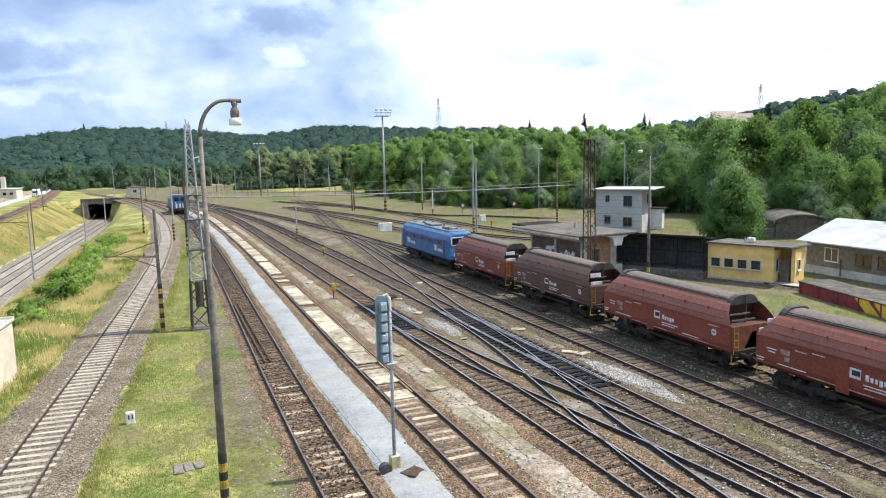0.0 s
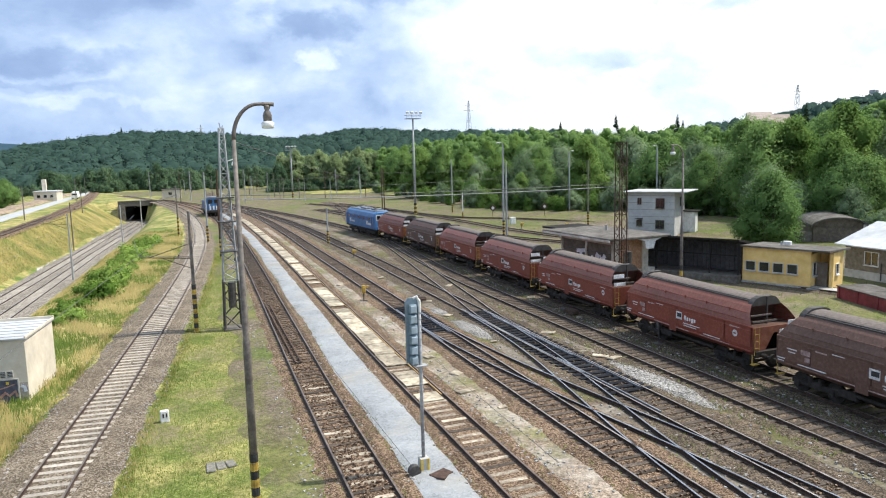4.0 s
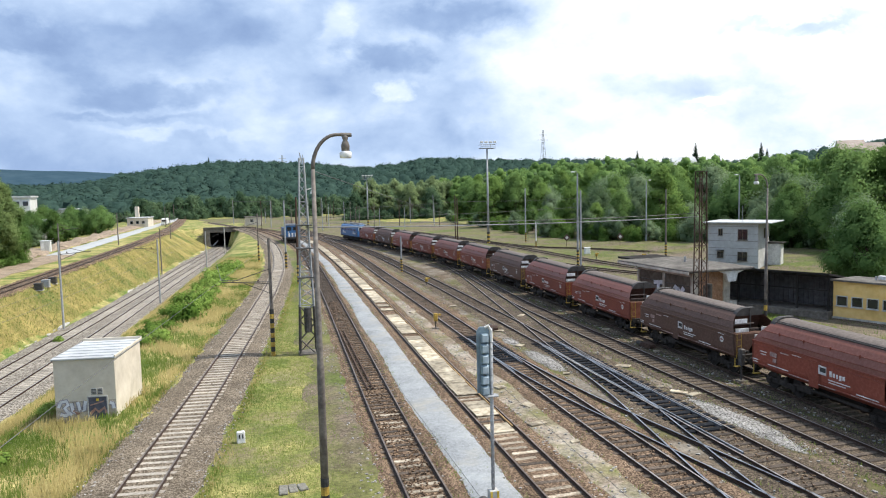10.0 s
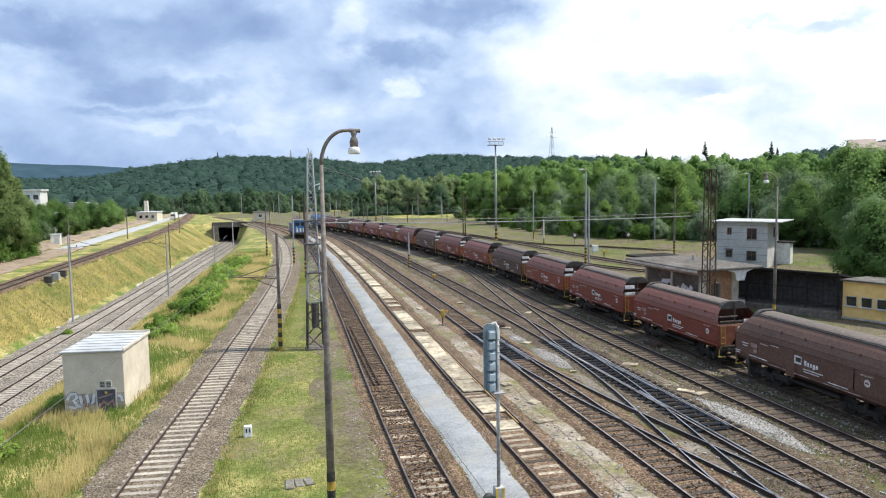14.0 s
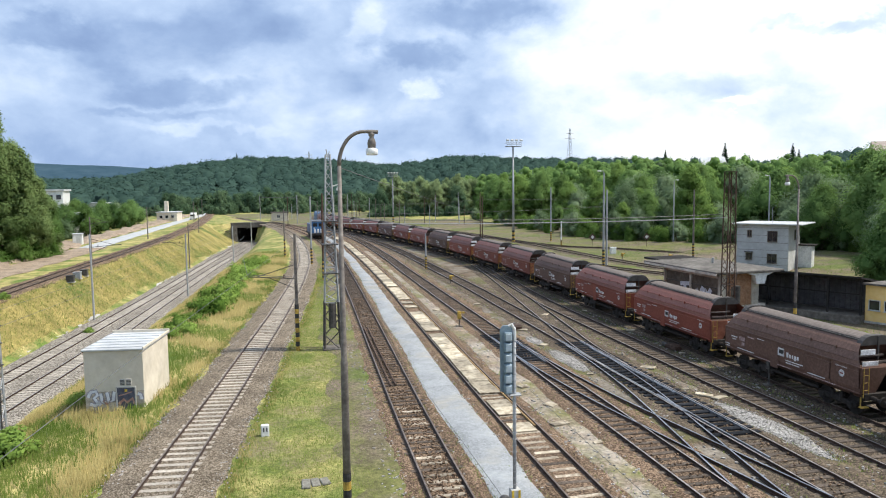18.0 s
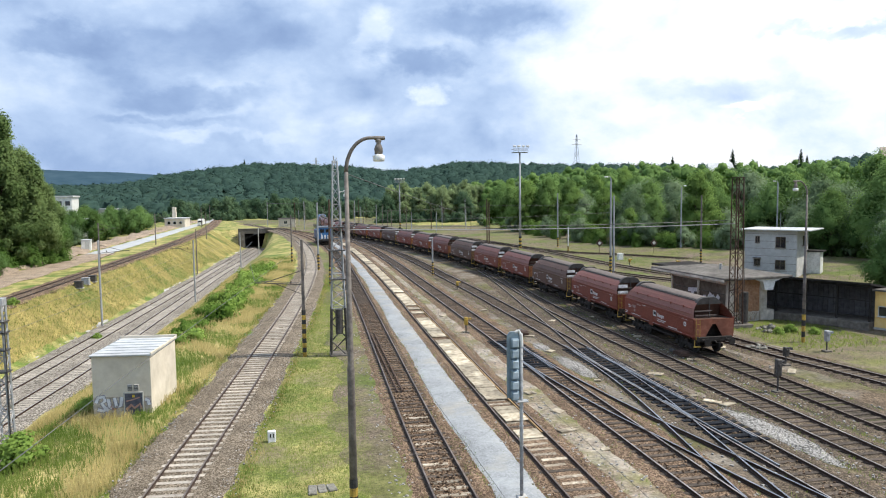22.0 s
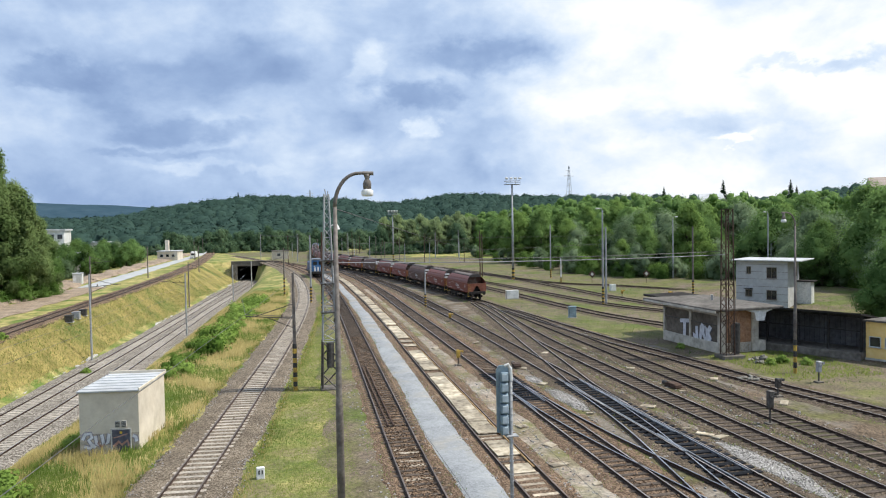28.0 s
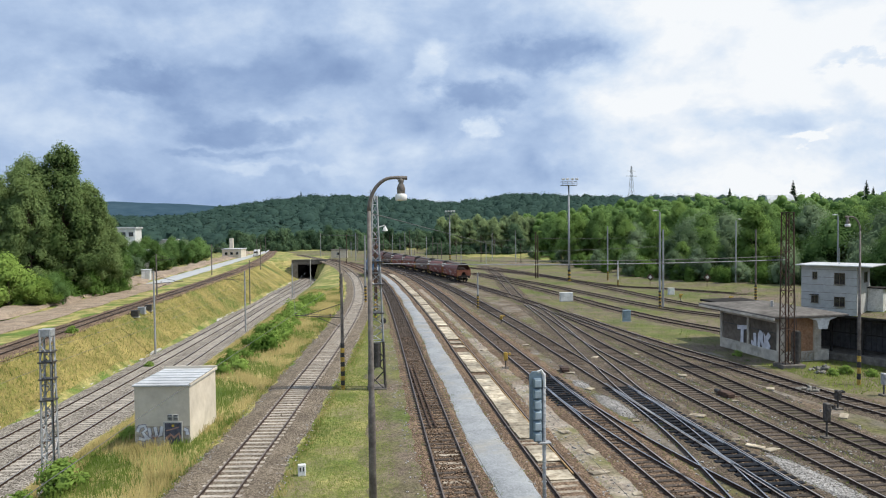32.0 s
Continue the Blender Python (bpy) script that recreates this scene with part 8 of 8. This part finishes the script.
def tunnel():
    root = tagged(new("tunnel_portal"), "concrete portal of the double-track underpass", "tunnel", "", "structure")
    y = 240.0
    zc, x0, x1 = z_cut(y) - 0.25, -19.0, -10.6
    part("portal_wall", Geo().box(x0 - 1.0, y, (zc + 0.3) / 2, 2.0, 1.2, 0.3 - zc + 0.2, b=0.04).box(x1 + 0.6, y, (zc + 0.3) / 2, 1.2, 1.2, 0.3 - zc + 0.2, b=0.04).box((x0 + x1) / 2, y, -0.5, x1 - x0 + 0.1, 1.2, 1.5, b=0.04), M_CONCD, root)
    part("coping", Geo().box((x0 + x1) / 2, y, 0.36, x1 - x0 + 4.2, 1.4, 0.16, b=0.03), M_CONCD, root)
    # lining painted near black so that the opening reads as deep shade
    part("tunnel_lining", Geo().box(x0 - 0.2, y + 20, (zc - 1.0) / 2, 0.4, 40, -1.0 - zc).box(x1 + 0.2, y + 20, (zc - 1.0) / 2, 0.4, 40, -1.0 - zc).box((x0 + x1) / 2, y + 20.8, -0.8, x1 - x0 + 3.0, 40.4, 1.0).box((x0 + x1) / 2, y + 39, (zc - 0.6) / 2, x1 - x0 + 2.4, 0.4, 0.2 - zc).box((x0 + x1) / 2, y + 20, zc - 0.1, x1 - x0, 40, 0.1), M_DARK, root, "tunnel lining coloured near black for deep shade")
    part("wing_wall", Geo().add([(x1 + 1.0, y - 0.6, zc), (x1 + 1.6, y - 14, zc), (x1 + 1.6, y - 14, zc + 0.8), (x1 + 1.0, y - 0.6, 0.2), (x1 + 1.4, y - 0.6, zc), (x1 + 2.0, y - 14, zc), (x1 + 2.0, y - 14, zc + 0.8), (x1 + 1.4, y - 0.6, 0.2)], [(0, 1, 2, 3), (4, 5, 6, 7), (3, 2, 6, 7), (0, 3, 7, 4), (1, 2, 6, 5)]), M_CONCD, root)


tunnel()
zone("underpass_cover", M_GRASS, "grassy cover over the underpass", lambda y: -20.6, lambda y: -9.4, 239.9, 283, 0.02, n=6, wob=0.0, over=lambda x, y: -0.16)


def shunter():
    """Second engine standing on the left yard track."""
    root = thing("shunting_locomotive", "dark blue and white shunting engine standing in the yard", "locomotive", pose(4.4, 165, 0, 0, 0, 5))
    part("cab", Geo().box(0, -4.2, 2.55, 2.8, 3.4, 2.6, b=0.08), M_BLUE, root)
    part("cab_roof", Geo().prism([(-1.45, 3.8), (1.45, 3.8), (1.2, 4.1), (-1.2, 4.1)], -6.0, -2.4), M_LROOF, root)
    part("hood", Geo().box(0, 2.2, 2.1, 2.2, 9.0, 1.9, b=0.12), M_BLUED, root)
    part("frame", Geo().box(0, 0.2, 1.0, 2.8, 13.4, 0.5, b=0.04), M_BLK, root)
    part("end_stripes", Geo().box(-0.7, -6.0, 1.75, 0.35, 0.05, 0.9).box(0.0, -6.0, 1.75, 0.35, 0.05, 0.9).box(0.7, -6.0, 1.75, 0.35, 0.05, 0.9), M_WHITE, root, "white zebra warning stripes")
    for x in (-0.65, 0.65):
        part("cab_window", Geo().box(x, -5.92, 3.1, 0.95, 0.05, 0.75, b=0.02), M_GLASSD, root)
        part("buffer", Geo().cyl((x * 1.35, -6.5, 1.05), (x * 1.35, -7.0, 1.05), 0.2, n=12), M_GEAR, root)
        part("headlight", Geo().cyl((x * 1.3, -5.9, 2.4), (x * 1.3, -6.0, 2.4), 0.13, n=10), M_WHITE, root)
    for y in (-4, 4):
        bogie(root, y)


shunter()


def far_things():
    # goods hut, loading building and van by the service road
    r = thing("road_hut", "long low cream hut beside the service road", "building", pose(-45.5, 268, 0.2, 0, 0, -3))
    part("wall", Geo().box(0, 4, 1.6, 7.0, 9, 3.2, b=0.03), M_CREAM, r)
    part("roof", Geo().box(0, 4, 3.3, 7.6, 9.6, 0.25, b=0.03), M_ROOFW, r)
    part("chimney", Geo().box(-1.2, 5, 5.2, 1.3, 1.3, 4.2, b=0.05), M_CREAM, r)
    for u in (-2, 0, 2):
        window(r, Matrix.Translation((u, -0.5, 1.7)), 1.0, 1.0, 0, M_WHITE)
    v = thing("delivery_van", "white delivery van parked on the service road", "van", pose(-37.6, 276, 0.3))
    part("body", Geo().box(0, 1.0, 1.55, 2.0, 4.0, 2.1, b=0.15), M_WHITE, v)
    part("cab", Geo().prism([(-1.0, 0.5), (1.0, 0.5), (0.95, 1.5), (0.85, 2.1), (-0.85, 2.1), (-0.95, 1.5)], -2.0, -1.0), M_WHITE, v)
    part("windscreen", Geo().box(0, -2.02, 1.7, 1.6, 0.05, 0.6, b=0.02), M_GLASSD, v)
    for x in (-0.85, 0.85):
        for y in (-1.3, 2.2):
            part("wheel", Geo().cyl((x - 0.12, y, 0.35), (x + 0.12, y, 0.35), 0.35, n=14), M_BLK, v)
    q = thing("site_cabin", "white site cabin beside the road", "cabin", pose(-44.6, 158, 0.2, 0, 0, 10))
    part("wall", Geo().box(0, 0, 1.1, 1.8, 2.2, 2.2, b=0.03), M_WHITE, q)
    part("roof", Geo().box(0, 0, 2.25, 2.0, 2.4, 0.1, b=0.02), M_ROOFW, q)
    part("door", Geo().box(0.2, -1.11, 1.0, 0.8, 0.03, 1.8), M_GWALL2, q)
    h = thing("track_hut", "small cream lineside hut", "hut", pose(6.5, 262, -0.2))
    part("wall", Geo().box(-12, 0, 1.5, 6.0, 4, 3.0, b=0.03), M_CREAM, h)
    part("roof", Geo().box(-12, 0, 3.1, 6.6, 4.6, 0.25, b=0.03), M_TARROOF, h)
    window(h, Matrix.Translation((-12.5, -2.0, 1.7)), 1.1, 1.0, 1, M_WHITE)
    # town at the foot of the hills
    rng = random.Random(5)
    for x, y, w, d, hh, fl in ((-67.2, 218, 6.4, 10, 15.5, 4), (-60.5, 214, 5, 8, 9, 2), (-77, 240, 12, 12, 13, 3), (-120, 300, 16, 12, 11, 3), (-104, 260, 12, 10, 8, 2), (-140, 360, 18, 12, 10, 3), (-122, 385, 16, 12, 9, 2), (-108, 420, 14, 10, 9, 2), (-150, 420, 14, 10, 9, 2)):
        b = thing("town_house", "pale rendered town building among the trees", "building", pose(x, y, -4, 0, 0, rng.uniform(-25, 25)))
        part("wall", Geo().box(0, 0, hh / 2, w, d, hh, b=0.05), M_WHITE if y < 240 or w > 15 else M_CREAM, b)
        part("roof", Geo().box(0, 0, hh + 0.2, w + 0.8, d + 0.8, 0.5, b=0.05), M_ROOFW if x > -125 else M_ROOFR, b)
        for f in range(fl):
            for k in range(3):
                window(b, Matrix.Translation((-w / 3 + k * w / 3, -d / 2, 2.2 + f * hh / fl)), 1.3, 1.3, 0, M_GWALL2)
    for a, d, hh, w in ((33.0, 318, 4, 9), (44.2, 300, 5, 8), (45.5, 305, 5, 7)):
        x, y = d * math.sin(radians(a)), d * math.cos(radians(a))
        b = thing("hill_house", "pale house with a red roof high among the trees", "house", pose(x, y, 11 + {33.0: 0.036, 44.2: 0.049, 45.5: 0.045, 43.2: 0.04, 41.2: 0.038}[a] * d - hh - 3.4, 0, 0, -a + 12))
        part("wall", Geo().box(0, 0, hh / 2 - 3, w, 9, hh + 6, b=0.05), M_CREAM, b)
        part("roof", Geo().prism([(-5.2, hh), (5.2, hh), (0, hh + 3.6)], -w / 2 - 0.5, w / 2 + 0.5), M_ROOFR if a > 34 else M_ROOFW, b).matrix_basis = Matrix.Rotation(math.pi / 2, 4, "Z")
        for k in range(3):
            window(b, Matrix.Translation((-w / 3 + k * w / 3, -4.5, hh * 0.6)), 1.2, 1.3, 0, M_WHITE)
    for x, y, z, h, wd in ((352, 860, 40, 46, 6), (655, 617, 58, 26, 5), (25, 1180, 34, 40, 4)):
        p = thing("power_pylon", "grey lattice power pylon on the ridge", "pylon", pose(x, y, z, 0, 0, 15))
        g = Geo()
        lattice(g, 0, 0, 0, h, wd, 0.9, 9, 0.22, 0.12)
        part("lattice", g, M_STEEL, p)
        part("cross_arm", Geo().tube([(-8, 0, h * 0.72), (8, 0, h * 0.72)], 0.3, 4).tube([(-6, 0, h * 0.86), (6, 0, h * 0.86)], 0.25, 4), M_STEEL, p)
    t = thing("lookout_tower", "grey steel lookout tower among trees on the ridge", "tower", pose(703, 561, 45))
    g = Geo()
    lattice(g, 0, 0, -12, 24, 6, 3.5, 6, 0.3, 0.2)
    part("lattice", g, M_STEEL, t)
    part("cabin", Geo().box(0, 0, 26, 6.5, 6.5, 4.5, b=0.3), M_STEEL, t)
    # warning boards at the edge of the wood
    for x, y in ((53.2, 119.1), (62.5, 116.2)):
        s = thing("warning_board", "diamond-shaped rusty warning board on a post", "sign", pose(x, y, -0.2))
        part("post", Geo().cyl((0, 0, 0), (0, 0, 1.6), 0.04, n=6), M_RUST, s)
        part("board", Geo().box(0, -0.06, 1.9, 1.0, 0.04, 1.0, m=Matrix.Translation((0, 0, 1.9)) @ Matrix.Rotation(math.pi / 4, 4, "Y") @ Matrix.Translation((0, 0, -1.9))), M_RUST, s)
        part("field", Geo().box(0, -0.09, 1.9, 0.5, 0.02, 0.5, m=Matrix.Translation((0, 0, 1.9)) @ Matrix.Rotation(math.pi / 4, 4, "Y") @ Matrix.Translation((0, 0, -1.9))), M_GWALL2, s)


M_ROOFR = mat("faded_tile_roof", [(0.26, 0.20, 0.165), (0.36, 0.29, 0.245), (0.46, 0.38, 0.33)], 1.5, 0.8, big=0.2, bigscale=0.2)
far_things()
# ---- sleepers, piece by piece
for key, label, ms, y0, y1, near in TRACK_SPEC:
    skip = (lambda y: y > 31 and int(y * 0.13) % 9 != 4) if key == "B" else None
    if key == "A":
        sleepers(key, TRACKS[key], 38, 175, M_SLP_W, (38, 60), skip=None)
        y1, near = 37.5, (10, 40)
    sleepers(key, TRACKS[key], y0, min(y1, 175), ms, near, skip=skip)

# steel sleepers of the slip switches, loose slabs and fresh gravel
STEEL_SLEEPER = Geo().box(0, 0, 0, 2.45, 0.30, 0.12, b=0.02).box(0, 0, 0.05, 2.1, 0.12, 0.05, b=0.01).mesh("steel_sleeper", M_SLP_S)
for key, y0, y1 in (("D", 27.0, 46.5), ("C", 42.0, 50.5)):
    k = 0
    while y0 + k * 0.61 < y1:
        ob = new("steel_sleeper", STEEL_SLEEPER)
        ob.parent = TRACKS[key]
        y = y0 + k * 0.61
        ob.location = (at_y(CL[key], y), y, -0.125)
        k += 1


def gravel_patch(cx, cy, rx, ry, turn, seed):
    g, rng = Geo(), random.Random(seed)
    n = 36
    ring = [rng.uniform(0.7, 1.15) for _ in range(n)]
    c, s = math.cos(radians(turn)), math.sin(radians(turn))
    vs = [(cx, cy, -0.10)]
    for k, z in ((0.6, -0.105), (1.0, -0.19)):
        for i in range(n):
            a = 2 * math.pi * i / n
            q = k * (ring[i] + ring[i - 1] + ring[(i + 1) % n]) / 3
            x, y = rx * q * math.cos(a), ry * q * math.sin(a)
            vs.append((cx + c * x - s * y, cy + s * x + c * y, z))
    fs = [(0, 1 + i, 1 + (i + 1) % n) for i in range(n)] + [(1 + i, 1 + n + i, 1 + n + (i + 1) % n, 1 + (i + 1) % n) for i in range(n)]
    g.add(vs, fs)
    for _ in range(int(260 * rx * ry)):
        a, q = rng.uniform(0, 6.28), math.sqrt(rng.random()) * 1.05
        x, y, r = rx * q * math.cos(a), ry * q * math.sin(a), rng.uniform(0.012, 0.032)
        g.box(cx + c * x - s * y, cy + s * x + c * y, -0.09 - 0.07 * max(0, q - 0.55) / 0.5, r * 1.6, r * 1.2, r, rng.uniform(0, 180))
    solid("gravel_patch", g, M_BALL_W, "patch of fresh pale gravel between the rails", "gravel", kind="stuff")


gravel_patch(17.0, 41.5, 0.75, 3.4, 2, 1)
gravel_patch(21.1, 27.5, 0.95, 4.2, 3, 2)
gravel_patch(16.8, 47.5, 0.5, 1.4, 2, 3)
SLAB = [Geo().box(0, 0, 0, a, b, 0.09, b=0.02).mesh("slab", M_PLATE) for a, b in ((0.9, 0.45), (0.6, 0.5), (0.4, 0.25))]
srng = random.Random(15)
for x, y in ((21.0, 32.6), (21.5, 32.0), (20.6, 33.8), (16.9, 38.0), (17.1, 51.5), (16.6, 52.5), (16.9, 46.0), (12.2, 36.5), (12.5, 33.0), (11.9, 30.2), (12.6, 27.5), (20.9, 38.5), (21.1, 57), (25.1, 49), (24.9, 41.3), (25.2, 58), (12.4, 62), (16.8, 64), (29.0, 44), (29.2, 37)):
    ob = tagged(new("loose_slab", srng.choice(SLAB)), "broken pale concrete slab lying in the ballast", "slab")
    ob.matrix_world = pose(x, y, -0.13, srng.uniform(-4, 4), srng.uniform(-4, 4), srng.uniform(-60, 60))


def loose_stones(name, label, count, spot, material, seed, lo, hi):
    g, rng = Geo(), random.Random(seed)
    for _ in range(count):
        x, y, z = spot(rng)
        r = rng.uniform(lo, hi)
        g.box(x, y, z + r * 0.25, r * 1.6, r * 1.2, r * 0.9, rng.uniform(0, 180), b=r * 0.2)
    solid(name, g, material, label, "stones", kind="stuff")


def between_tracks(rng):
    y = 16 + 75 * rng.random() ** 1.5
    k = rng.choice("AABBCDEF")
    return at_y(CL[k], y) + rng.choice((-1, 1)) * rng.uniform(0.95, 2.3), y, -0.175


def inside_track(rng):
    y = 16 + 55 * rng.random() ** 1.5
    return at_y(CL[rng.choice("AAACD")], y) + rng.uniform(-0.65, 0.65), y, -0.12


def along_left_track(rng):
    y = 18 + 60 * rng.random() ** 1.5
    return at_y(CL["L"], y) + rng.choice((-1, 1)) * rng.uniform(0.85, 2.6), y, -0.17


loose_stones("stones", "pale stones scattered between the yard tracks", 4200, between_tracks, M_BALL_W, 51, 0.03, 0.085)
loose_stones("stones", "rust-stained stones between the rails", 3000, inside_track, M_BALL_B, 52, 0.03, 0.07)
loose_stones("stones", "pale stones at the foot of the ballast shoulder", 2200, along_left_track, M_BALL_W, 53, 0.025, 0.06)


def yard_weed_spot(rng):
    y = 18 + 90 * rng.random() ** 1.3
    k = rng.choice(("A", "A", "B", "C", "D", "E", "E", "F", "G"))
    side = rng.choice((-1, 1))
    return at_y(CL[k], y) + side * rng.uniform(0.95, 1.9), y


tufts("weeds", "small green weeds growing in the ballast", 10000, yard_weed_spot, 35, 0.13, M_TUFTG)


def shed_weed_spot(rng):
    return (33.6 + rng.random() * 8, 42 + rng.random() * 10)


tufts("weeds", "rank weeds beside the goods shed", 2600, shed_weed_spot, 37, 0.17, M_TUFTG)


def siding_weed_spot(rng):
    y = 30 + 120 * rng.random()
    x0 = max(at_y(CL["F"], y), at_y(CL["G"], y) if y < 85 else -99) + 2.6
    return x0 + (70 - x0) * rng.random(), y


tufts("weeds", "thin grass between the sidings", 7000, siding_weed_spot, 38, 0.22, M_TUFTG)


motions()
